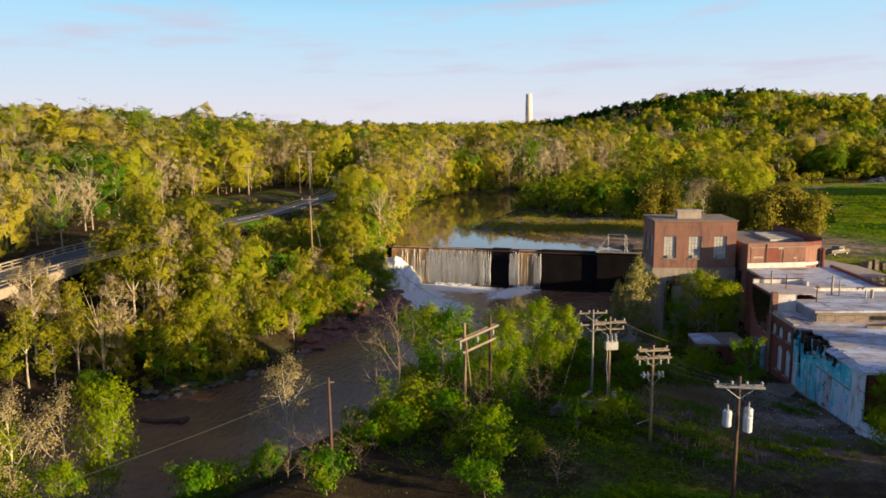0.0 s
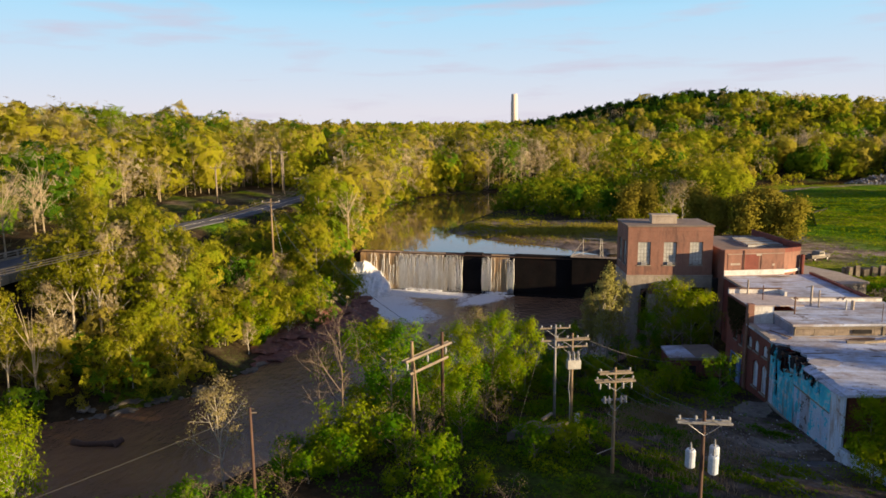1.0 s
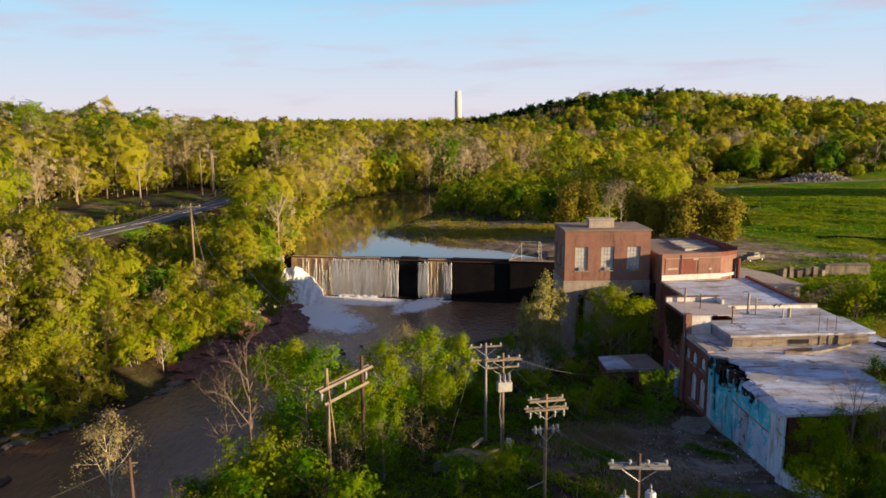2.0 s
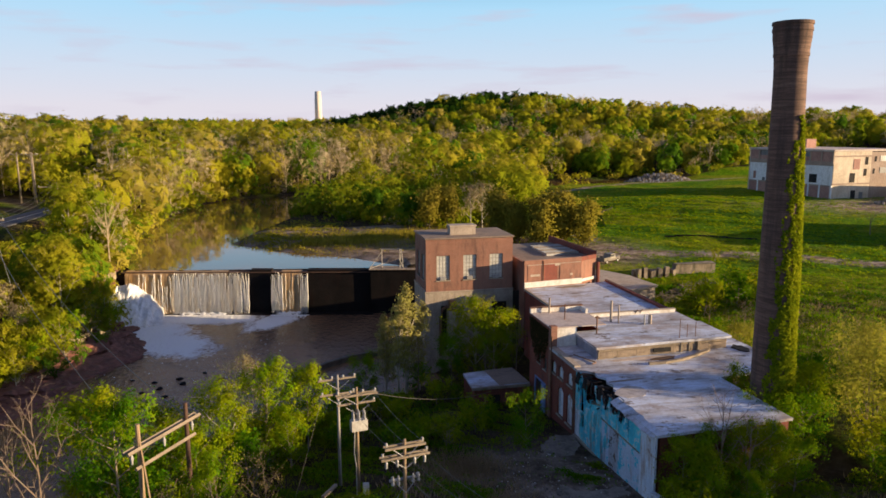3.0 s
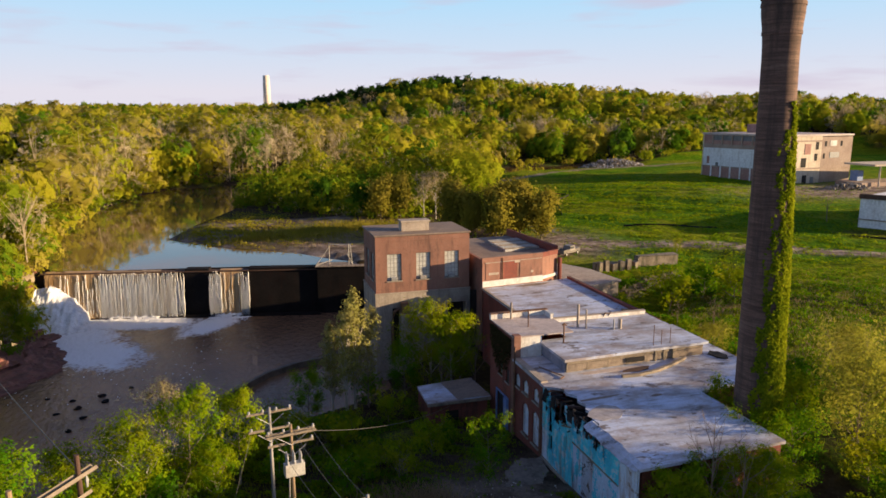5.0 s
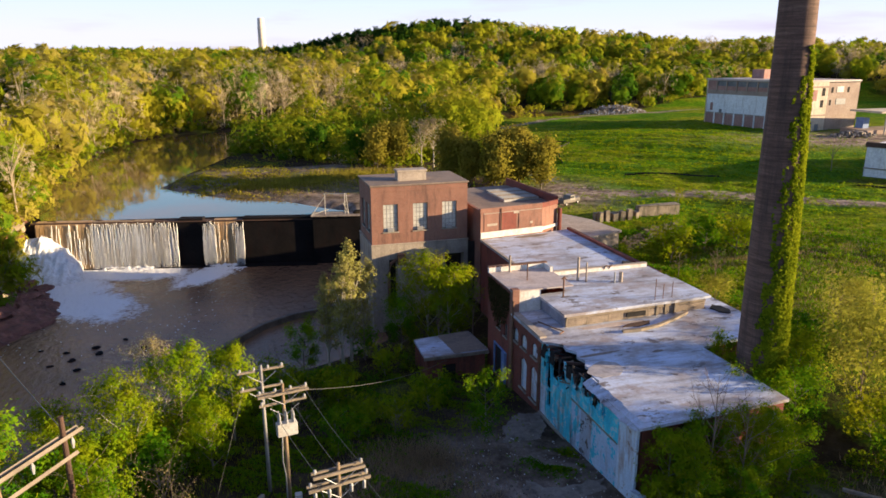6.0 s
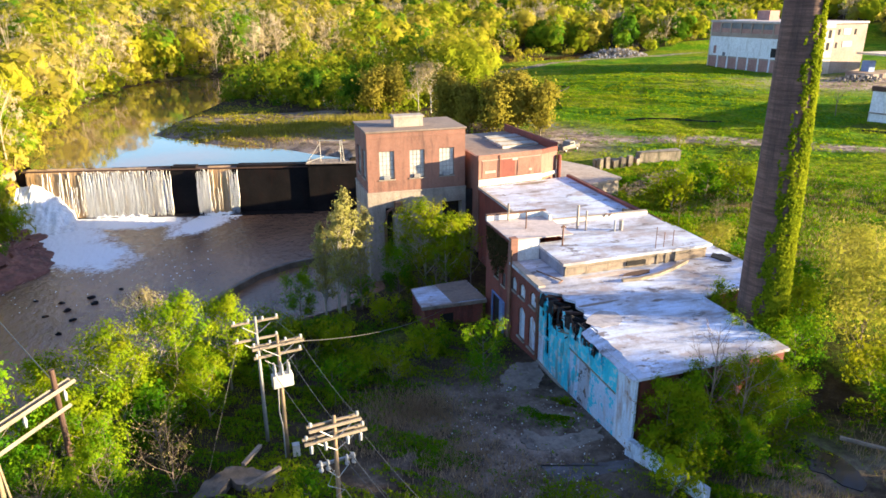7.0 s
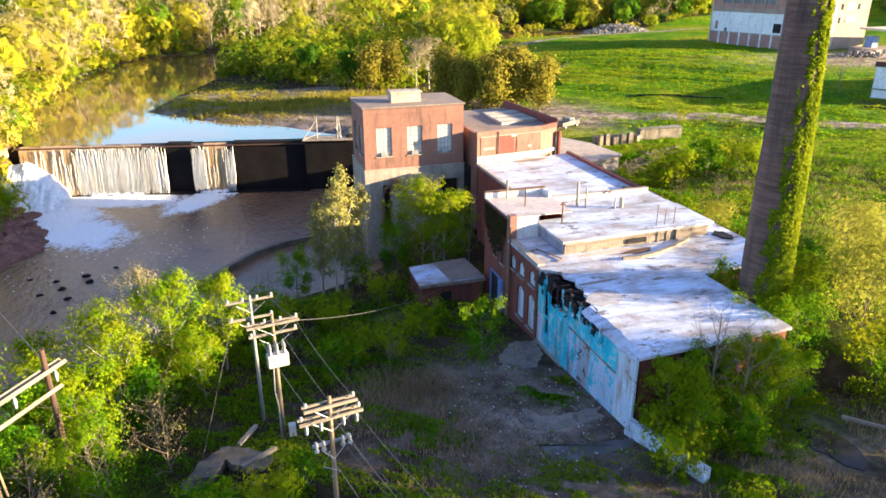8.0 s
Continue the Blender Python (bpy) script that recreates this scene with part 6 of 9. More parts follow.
def tree_kind(key, seed, height, spread, leaves, leaf, material, tint, bark, start=0.3, limbs=12, rise=0.9, forks=4, fuzz=0.55, thin=1.0, fine=True):
    """One tree with a trunk and a crown, kept far below ground as the pattern for the copies."""
    tubes, ends = skeleton(seed, height, spread, start, limbs, rise, forks, fine and leaves < 3000)
    rng = np.random.default_rng(seed + 99)
    bm = bmesh.new()
    for pts, radii, sides in tubes:
        tube(pts, [r * thin for r in radii], sides, bm, cap=False)
    trunk = finish("trunk", bm, bark, smooth=True)
    crown = None
    if leaves:
        pick = ends[rng.integers(0, len(ends), leaves)]
        pts = pick + rng.normal(0, fuzz, (leaves, 3)) * [1, 1, 0.8]
        mid = np.array([0, 0, height * 0.55])
        near = pick + rng.normal(0, 0.01, pick.shape) - pick
        v, f = leaf_quads(pts, leaf, rng, (pts - mid) * [1, 1, 0.8] / height * 2 + (pts - pick) / fuzz * 0.6 + [0, 0, 0.25] + near, 0.6)
        # tint varies in lumps and increases from the foot to the tree top
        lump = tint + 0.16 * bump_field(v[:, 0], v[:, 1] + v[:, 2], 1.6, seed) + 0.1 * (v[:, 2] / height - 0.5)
        soft = np.repeat((pts - mid) * [1, 1, 0.7] / spread + (pts - pick) / fuzz * 0.45 + [0, 0, 0.2], 4, 0)
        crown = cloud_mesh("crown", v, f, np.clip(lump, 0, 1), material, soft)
    TREES[key] = (trunk, crown)


def plant(key, name, label, category, x, y, z=None, size=1.0, turn=None, group="", tall=1.0):
    trunk, crown = TREES[key]
    ob = new(name)
    ob.matrix_world = pose(x, y, (land_z(x, y) if z is None else z) - 0.1, 0, 0, (x * 37 + y * 91) % 360 if turn is None else turn) @ Matrix.Diagonal((size, size, size * tall, 1))
    tagged(ob, label, category, group)
    t = new("trunk", trunk)
    t.parent = ob
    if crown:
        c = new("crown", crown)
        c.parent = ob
    return ob


# near trees with fine leaves
tree_kind("green_a", 3, 13, 4.6, 5600, 0.215, LEAF_NEAR, 0.23, BARK, 0.06, 16, 0.7, 5, 0.6)
tree_kind("green_b", 8, 14, 4.2, 5600, 0.21, LEAF_NEAR, 0.36, BARK, 0.07, 16, 0.9, 5, 0.6)
tree_kind("yellow_a", 14, 14, 4.6, 6200, 0.20, LEAF_NEAR, 0.39, BARK_PALE, 0.10, 18, 0.9, 6, 0.6)
tree_kind("poplar", 27, 13, 3.1, 4300, 0.125, LEAF_BUD, 0.03, BARK_PALE, 0.14, 26, 3.0, 6, 0.2)
tree_kind("bare_a", 33, 12, 4.0, 0, 0.2, LEAF_BUD, 0.5, BARK_TWIG, 0.28, 13, 1.2, 5, thin=0.7)
tree_kind("bud_a", 41, 13, 4.2, 2600, 0.10, LEAF_BUD, 0.4, BARK_PALE, 0.25, 14, 1.1, 5, 0.4, thin=0.8)
tree_kind("bush_a", 52, 4.2, 2.4, 1000, 0.23, LEAF_NEAR, 0.22, BARK, 0.06, 10, 0.7, 3, 0.45, fine=False)
tree_kind("bush_b", 57, 3.6, 2.2, 900, 0.23, LEAF_NEAR, 0.37, BARK, 0.06, 10, 0.7, 3, 0.45, fine=False)
tree_kind("bush_bare", 63, 3.6, 2.4, 260, 0.05, LEAF_BUD, 0.3, BARK_TWIG, 0.04, 12, 0.9, 4, 0.3, thin=0.6)
tree_kind("bush_bud", 69, 7.0, 4.0, 3000, 0.17, LEAF_BUD_SPRAY, 0.3, BARK_TWIG, 0.03, 22, 0.9, 6, 0.6, thin=0.45)
# trees across the river and farther off
tree_kind("yellow_far", 14, 14, 4.4, 1300, 0.46, LEAF_BANK, 0.50, BARK_PALE, 0.12, 13, 1.0, 4, 0.75, fine=False)
tree_kind("tall_far", 21, 17, 3.4, 950, 0.40, LEAF_BANK, 0.53, BARK_PALE, 0.40, 15, 1.5, 3, 0.65, fine=False)
tree_kind("green_far", 8, 13, 4.4, 1300, 0.47, LEAF_BANK, 0.42, BARK, 0.10, 13, 0.8, 4, 0.75, fine=False)
tree_kind("bud_far", 41, 14, 4.2, 1000, 0.38, TWIGS, 0.45, BARK_PALE, 0.2, 12, 1.1, 4, 0.5, fine=False)


def leaf_tris(points, size, rng, normals, jitter=0.7):
    """Three-cornered leaf sprays facing roughly along the normals."""
    n = len(points)
    nn = normals / (np.linalg.norm(normals, axis=1, keepdims=True) + 1e-9) + jitter * 0.58 * rng.normal(size=(n, 3))
    nn /= np.linalg.norm(nn, axis=1, keepdims=True) + 1e-9
    a = rng.normal(size=(n, 3))
    a -= (a * nn).sum(1, keepdims=True) * nn
    a /= np.linalg.norm(a, axis=1, keepdims=True)
    b = np.cross(nn, a)
    s = size * rng.uniform(0.6, 1.4, (n, 1))
    k = rng.uniform(0.5, 1.0, (n, 1))
    v = np.stack([points + a * s, points + (-0.5 * a + 0.87 * k * b) * s, points + (-0.6 * a - 0.8 * k * b) * s], 1).reshape(-1, 3)
    return v, np.arange(3 * n).reshape(-1, 3)


def woods():
    """The far woods: thousands of crowns in one mesh, and bare pale ones in another."""
    rng = np.random.default_rng(5)

    def scatter(x0, x1, y0, y1, gap):
        nx, ny = int((x1 - x0) / gap), int((y1 - y0) / gap)
        gx, gy = np.meshgrid(np.arange(nx), np.arange(ny))
        return np.stack([x0 + gap * (gx + rng.uniform(0, 1, gx.shape)), y0 + gap * (gy + rng.uniform(0, 1, gy.shape))], -1).reshape(-1, 2)

    near = scatter(-170, 130, -70, 260, 7.0)
    mid = np.concatenate([scatter(-420, -170, -60, 520, 9.0), scatter(-170, 130, 260, 520, 9.0), scatter(130, 560, 120, 520, 9.0)])
    far = np.concatenate([scatter(-520, 760, 520, 820, 8.5), scatter(560, 900, 60, 520, 10.0)])
    ridge = scatter(-900, 1100, 820, 1500, 17.0)
    back = np.concatenate([scatter(-300, 28, -235, -124, 8.5), scatter(-300, -104, -124, -60, 8.5)])
    low_growth = np.concatenate([scatter(-100, -44, -30, 95, 3.0), scatter(-60, 60, 60, 230, 3.4), scatter(30, 340, 150, 300, 5.0)])
    out = []
    for pts, leaves, leaf, hgt in ((near, 260, 0.92, 14.2), (mid, 165, 1.3, 14.6), (far, 40, 2.3, 14.0), (ridge, 13, 4.2, 12.0), (back, 95, 1.7, 17.0), (low_growth, 60, 0.6, 3.6)):
        x, y = pts[:, 0], pts[:, 1]
        bush = pts is low_growth
        low = np.minimum(line_dist(x, y, LEFT_LOW), line_dist(x, y, RIGHT_LOW))
        high = np.minimum(line_dist(x, y, LEFT_HIGH), line_dist(x, y, RIGHT_HIGH))
        shore = np.minimum(low, high)
        road = line_dist(x, y, LEFT_ROAD)
        keep = ~within(x, y, LOW_RING) & ~within(x, y, HIGH_RING) & (shore > (1.2 if bush else 3.2))
        keep &= ~in_meadow(x, y) & (road > (4.8 if bush else 7.5))
        keep &= ~((x > -37) & (x < 60 + 0.2 * (y - 60)) & (y < np.interp(x, [-40, -19, -7, 5, 13, 31, 60], [150, 126, 112, 92, 82, 84, 88]) - (3 if bush else 0)))
        keep &= ~((x > -60) & (y < -8))
        keep &= ~((x > -60) & (x < -46) & (y < 30) & (low < (3 if bush else 7)))
        clearing = within(x, y, [(-105, 18), (-62, 0), (-62, 62), (-70, 100), (-79, 138), (-104, 138), (-114, 96), (-109, 60)])
        if bush:
            verge = (in_meadow(x, y - 9) | in_meadow(x + 9, y)) & (y > 120)
            keep &= (shore < 9) | verge | ((x > -30) & (x < 45) & (y < 125) & (rng.uniform(size=len(x)) < 0.7)) | (clearing & (rng.uniform(size=len(x)) < np.where(x > -88, 0.85, 0.3))) | ((x < -46) & (y < 60) & (rng.uniform(size=len(x)) < 0.5))
        else:
            keep &= ~clearing
        keep &= ~((x > -101) & (y < 12) & (y > -70) & (x < -78))
        keep &= ~((x > -12) & (y < 72))
        keep &= ~((x < -60) & (y < -48))
        # in front of the walk, and the woods that close the valley behind it
        ang = np.degrees(np.arctan2(x + 20, y + 95))
        keep &= (ang > -46) & (ang < 56)
        # unseen trees behind the camera path, added to block low sky light
        if pts is back:
            keep = ~within(x, y, LOW_RING) & (low > 6) & (road > 7.5)
        brink = in_meadow(x + 12, y - 16) | in_meadow(x, y - 20) | in_meadow(x + 18, y)
        out.append((pts[keep], leaves, leaf, hgt, np.where(brink, 5.0, shore)[keep], road[keep]))
    green, pale = ([], [], [], []), ([], [], [], [])
    count = [0, 0]

    def add(k, v, f, t, soft):
        store = (green, pale)[k]
        store[3].append(soft)
        store[0].append(v)
        store[1].append(f + count[k])
        store[2].append(t)
        count[k] += len(v)

    for pts, leaves, leaf, hgt, shores, roads in out:
        bush = hgt < 5
        for (x, y), shore, road in zip(pts, shores, roads):
            z = float(hill_cache(x, y))
            stand = 0.5 + 0.5 * math.sin(x * 0.034 + 1.7 * math.sin(y * 0.023)) * math.cos(y * 0.029 + 0.6)
            u = rng.uniform()
            h = hgt * rng.uniform(0.55, 1.32)
            if not bush and 100 < y < 260 and x < 40:
                h *= 1.3
            if not bush and y < 72 and -0.39 < (x + 25.3) / (y + 110.4) < -0.225:
                h *= 0.42
            if bush:
                h *= 0.55 if road < 14 or (x < -88 and y > 30) else 1.0
            wide = h * rng.uniform(0.30, 0.46) * (1.9 if bush else 1.0)
            bare = u < (0.20 + 0.42 * (stand < 0.36)) * (0.6 if bush else 1.0)
            if not bush and -80 < x < -15 and 110 < y < 235:
                bare = u < 0.55
            if not bush and -130 < x < -70 and 55 < y < 190:
                bare = u < 0.5
            conifer = (not bush) and y > 515 and (((x - 125) / 125) ** 2 + ((y - 580) / 95) ** 2 < 1.0) and rng.uniform() < 0.85
            bare = bare and not conifer
            kind = rng.uniform()
            if kind < 0.10:
                tint = rng.uniform(0.04, 0.16)
            elif kind < 0.26:
                tint = rng.uniform(0.20, 0.32)
            elif kind < 0.72:
                tint = rng.uniform(0.40, 0.58)
            else:
                tint = rng.uniform(0.56, 0.80)
            tint = float(np.clip(tint + 0.14 * (stand - 0.5), 0.05, 0.75))
            if x > 30 and y > 100:
                tint -= 0.05
            if -40 < x < 60 and 60 < y < 140:
                bare, tint = bare and bush, float(rng.uniform(0.16, 0.52))
            if not bush and -45 < x < 45 and y < 122:
                h *= 0.6
            if -45 < x < 45 and y < 160:
                h = min(h, max(2.0, 10.5 + 0.132 * (y - 44) - z))
            if conifer:
                tint, wide = -0.2, wide * 0.75
            n = int(leaves * (0.6 if bare else 1.0) * rng.uniform(0.8, 1.2))
            # rounded lobes set round the crown, leaves lying on their outer side
            edge = bush or shore < 16 or leaves > 150
            mid_z, half = (0.50, 0.50) if edge else (0.60, 0.42)
            k = 3 if leaves < 30 else 5 if leaves < 90 else 9 if leaves < 200 else 12
            turn = rng.uniform(0, 6.283)
            lz = 0.95 - (1.85 if edge else 1.55) * (np.arange(k) + rng.uniform(0.1, 0.9, k)) / k
            la = turn + 2.4 * np.arange(k) + rng.normal(0, 0.35, k)
            lr = np.sqrt(np.clip(1 - lz * lz, 0, 1))
            way = np.stack([lr * np.cos(la), lr * np.sin(la), lz], 1)
            reach = rng.uniform(0.5, 0.78, (k, 1))
            cc = way * reach * [wide, wide, h * half] + [x, y, z + h * mid_z]
            part_r = wide * (0.66 if k < 4 else 0.55 if k < 8 else 0.46) * rng.uniform(0.7, 1.25, k)
            pick = rng.integers(0, k, n)
            d = rng.normal(size=(n, 3)) + (0.75 if not bare else 0.2) * way[pick]
            d /= np.linalg.norm(d, axis=1, keepdims=True)
            rad = part_r[pick][:, None] * (rng.uniform(0.82, 1.06, (n, 1)) if not bare else rng.uniform(0.3, 1.15, (n, 1)))
            c = cc[pick] + d * rad * [1, 1, 0.85 if not bare else 1.4]
            if conifer:
                c[:, :2] = [x, y] + (c[:, :2] - [x, y]) * np.clip(1.3 - (c[:, 2:] - z) / h, 0.12, 1.1)
            whole = (c - [x, y, z + h * mid_z]) / [wide, wide, h * half]
            nrm = 0.6 * d + 0.85 * whole + [0, 0, 0.15]
            if bare:
                v, f = leaf_tris(c, leaf * 0.8 * (h / hgt), rng, nrm, 1.0)
                add(1, v, f, np.full(len(v), np.clip(0.55 + rng.normal(0, 0.3), 0, 0.85)), np.repeat(nrm, 3, 0))
            else:
                v, f = leaf_tris(c, leaf * (1.22 if leaves > 200 else 1.42) * (h / hgt) * (rng.uniform(0.85, 1.1)), rng, nrm, 0.6)
                shade = np.repeat((rng.normal(0, 0.045, k)[pick] + rng.normal(0, 0.015, n)), 3)
                # tint rises with height: lighter and yellower towards the crown top
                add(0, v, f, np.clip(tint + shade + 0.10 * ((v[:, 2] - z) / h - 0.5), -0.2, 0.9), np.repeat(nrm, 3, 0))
            if leaves > 90 and (bare or (u > 0.8 and shore > 8)):
                for j in range(11 if bare else 2):
                    a = np.array([x, y, z + (0 if j == 0 else h * rng.uniform(0.2, 0.6))])
                    b = np.array([x, y, z + h * 0.95]) if j == 0 else a + [rng.normal(0, wide * 0.55), rng.normal(0, wide * 0.55), h * rng.uniform(0.25, 0.5)]
                    r = 0.17 if j == 0 else 0.09
                    q = np.array([a + [-r, 0, 0], a + [r, 0, 0], b, a + [0, -r, 0], a + [0, r, 0], b])
                    add(1, q, np.arange(6).reshape(2, 3), np.full(6, 1.0), np.tile([0.5, -0.5, 0.2], (6, 1)))
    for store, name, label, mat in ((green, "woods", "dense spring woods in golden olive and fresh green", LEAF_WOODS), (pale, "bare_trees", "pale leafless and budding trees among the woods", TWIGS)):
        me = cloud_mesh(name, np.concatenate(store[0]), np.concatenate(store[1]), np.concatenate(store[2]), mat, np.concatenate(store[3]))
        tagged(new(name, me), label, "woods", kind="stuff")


GRID_X, GRID_Y = np.arange(-960, 1160, 4.0), np.arange(-260, 1540, 4.0)
GRID_Z = land(*np.meshgrid(GRID_X, GRID_Y))


def hill_cache(x, y):
    return GRID_Z[int((y - GRID_Y[0]) / 4 + 0.5), int((x - GRID_X[0]) / 4 + 0.5)]


woods()


# ---- poles and wires ----
def crossarm(owner, x, y, z, turn, length, double=True, pins=4, mat=None):
    m = pose(x, y, z, 0, 0, turn)
    for s in ((-0.2, 0.2) if double else (0.16,)):
        bm = box(-length / 2, length / 2, s - 0.06, s + 0.06, -0.075, 0.075, 0.01)
        bm.transform(m)
        arm = part("crossarm", bm, mat or WOOD_ARM, owner)
        if s < 0 or not double:
            for k in range(pins):
                px = -length / 2 + 0.15 + (length - 0.3) * k / (pins - 1)
                bm = tube([(px, 0, 0.07), (px, 0, 0.14), (px, 0, 0.17), (px, 0, 0.32), (px, 0, 0.35)], [0.03, 0.03, 0.09, 0.08, 0.03], 7)
                bm.transform(m)
                part("insulator", bm, PORCELAIN, arm)
    for s in (-1, 1):
        bm = tube([(s * length * 0.3, -0.22, -0.08), (0, -0.2, -0.75)], 0.025, 4)
        bm.transform(m)
        part("brace", bm, METAL_GREY, owner)


def pole(name, label, x, y, z0, z1, mat, group="poles in the yard", r=0.125):
    ob = thing(name, label, "utility pole", group, at=(x, y, z0))
    part("pole", tube([(x, y, z0 - 0.5), (x, y, (z0 + z1) / 2), (x, y, z1)], [r * 1.15, r, r * 0.75], 10), mat, ob, smooth=True)
    return ob


def bushing(owner, x, y, z, h=0.5, r=0.09):
    part("bushing", tube([(x, y, z), (x, y, z + h * 0.2), (x, y, z + h * 0.25), (x, y, z + h * 0.7), (x, y, z + h * 0.75), (x, y, z + h)], [r, r, r * 0.6, r * 0.8, r * 0.5, r * 0.4], 8), PORCELAIN, owner)


def sagging(a, b, sag, n=14):
    a, b = Vector(a), Vector(b)
    return [a.lerp(b, k / n) - Vector((0, 0, 4 * sag * (k / n) * (1 - k / n))) for k in range(n + 1)]


def wire(a, b, sag=0.6, r=0.014, label="thin overhead wire strung between poles"):
    bm = tube(sagging(a, b, sag), r, 4)
    ob = new("power_line", finish("power_line", bm, WIRE))
    tagged(ob, label, "wire", "overhead wires")


def build_poles():
    a = 9
    ca, sa = math.cos(radians(a)), math.sin(radians(a))
    p1 = pole("utility_pole", "weathered grey pole with two crossarms in the shaded yard", -15.15, -40.4, 8.4, 18.0, METAL_POLE)
    crossarm(p1, -15.15, -40.4, 17.6, a, 3.0, False, 4)
    crossarm(p1, -15.15, -40.4, 16.35, a, 2.8, False, 3)
    p2 = pole("utility_pole", "wooden pole carrying a white switch box and paired crossarms", -14.0, -43.9, 9.5, 18.2, WOOD_POLE)
    crossarm(p2, -14.0, -43.9, 17.65, a, 3.1, True, 4)
    crossarm(p2, -14.0, -43.9, 16.9, a, 2.9, False, 3)
    bm = box(-0.62, 0.62, -0.75, -0.2, -0.42, 0.42, 0.04)
    bm.transform(pose(-14.0, -43.9, 15.45, 0, 0, a))
    sw = part("switch_box", bm, BOX_PAINT, p2, "white steel switch box")
    for k in range(3):
        for d in (-0.32, -0.62):
            bushing(sw, -14.0 + (-0.42 + 0.42 * k) * ca - d * sa, -43.9 + (-0.42 + 0.42 * k) * sa + d * ca, 15.87, 0.75, 0.1)
    part("meter_box", box(-13.7, -13.25, -44.35, -43.95, 9.75, 10.6, 0.03), BOX_PAINT, p2, "pale blue-white meter box")
    part("conduit", tube([(-14.2, -43.95, 15), (-14.28, -44.0, 13), (-14.15, -44.06, 12), (-14.15, -44.06, 9.6)], 0.05, 6), METAL_GREY, p2)
    p3 = pole("utility_pole", "wooden pole with two pairs of heavy crossarms and fuse gear", -12.05, -53.75, 9.6, 18.45, WOOD_POLE)
    crossarm(p3, -12.05, -53.75, 18.05, a, 2.6, True, 2)
    crossarm(p3, -12.05, -53.75, 17.4, a, 3.1, True, 2)
    crossarm(p3, -12.05, -53.75, 15.8, a, 1.9, False, 2, METAL_GREY)
    for k in (-0.8, -0.45, 0.5, 0.85):
        bushing(p3, -12.05 + k * ca, -53.75 + k * sa - 0.2, 15.7, 0.55, 0.12)
    for k in (-1.2, -0.5, 0.6, 1.25):
        part("hanging_insulator", tube([(-12.05 + k * ca, -53.95 + k * sa, 17.32), (-12.05 + k * ca, -53.95 + k * sa, 17.2), (-12.05 + k * ca, -53.95 + k * sa, 16.85)], [0.03, 0.1, 0.08], 7), PORCELAIN, p3)
    part("ground_wire", tube([(-12.2, -53.9, 15.5), (-12.6, -54.2, 14.9), (-11.8, -54.1, 14.4), (-12.2, -53.95, 14)], 0.02, 5), METAL_GREY, p3)
    part("stay_rod", tube([(-12.1, -53.9, 12.0), (-13.4, -54.6, 11.8)], 0.025, 5), METAL_GREY, p3)
    p4 = pole("utility_pole", "dark pole with three pale transformer cans in the shade", -9.75, -67.3, 10.2, 20.7, WOOD_RED)
    crossarm(p4, -9.75, -67.3, 20.05, -4, 3.0, True, 4, METAL_GREY)
    for dx, dy, dz in ((-0.75, -0.3, 0.25), (0.45, -0.55, 0.0), (0.75, 0.25, 0.2)):
        can = part("transformer", tube([(-9.75 + dx, -67.3 + dy, 17.2 + dz), (-9.75 + dx, -67.3 + dy, 17.28 + dz), (-9.75 + dx, -67.3 + dy, 18.2 + dz), (-9.75 + dx, -67.3 + dy, 18.3 + dz)], [0.2, 0.28, 0.28, 0.22], 14), CAN_BLUE, p4, "pale blue-grey transformer can")
        bushing(can, -9.75 + dx, -67.3 + dy, 18.3 + dz, 0.4, 0.09)
    # two-pole frame at the river bank
    hf = thing("pole_frame", "old two-pole timber frame with pale crossarms among the trees", "utility pole", "poles in the yard", at=(-26.8, -47, 8))
    q0, q1 = Vector((-28.1, -48.9, 0)), Vector((-25.75, -45.4, 0))
    part("pole", tube([(q0.x, q0.y, 5), (q0.x, q0.y, 18.9)], [0.2, 0.14], 10), WOOD_POLE, hf)
    part("pole", tube([(q1.x, q1.y, 5), (q1.x, q1.y, 18.7)], [0.2, 0.14], 10), WOOD_RED, hf)
    d = (q1 - q0).normalized()
    n = Vector((-d.y, d.x, 0)) * 0.2
    for s in (-1, 1):
        for z, e in ((17.35, 1.1), (16.15, 0.55)):
            if z < 17 and s > 0:
                continue
            u, v = q0 - d * e + n * s, q1 + d * e + n * s
            part("crossarm", tube([(u.x, u.y, z), (v.x, v.y, z + 0.1)], 0.13, 4), WOOD_ARM, hf)
    part("brace", tube([(q0.x, q0.y, 18.5), (q0.x + 0.6, q0.y - 0.5, 13.0)], 0.07, 5), WOOD_POLE, hf)
    for f in (-0.15, 0.5, 1.12):
        p = q0.lerp(q1, f)
        part("hanging_insulator", tube([(p.x, p.y, 17.2), (p.x, p.y, 16.9), (p.x, p.y, 16.5)], [0.04, 0.12, 0.06], 7), PORCELAIN, hf)
    lone = pole("utility_pole", "lone weathered pole stub among the river bushes", -37.9, -61.2, 6.5, 18.0, WOOD_RED)
    part("crossarm", tube([(-38.2, -61.2, 17.6), (-37.5, -61.1, 17.6)], 0.05, 4), WOOD_ARM, lone)
    road = "poles along the road"
    r1 = pole("utility_pole", "roadside pole with a crossarm above the wooded bank", -60.5, 18.5, 14.5, 24.6, WOOD_POLE, road, 0.17)
    crossarm(r1, -60.5, 18.5, 24.0, 12, 3.2, True, 3)
    bm = tube([(-60.5, 18.5, 23.6), (-58.2, 16.5, 15)], 0.03, 4)
    part("stay_wire", bm, METAL_GREY, r1)
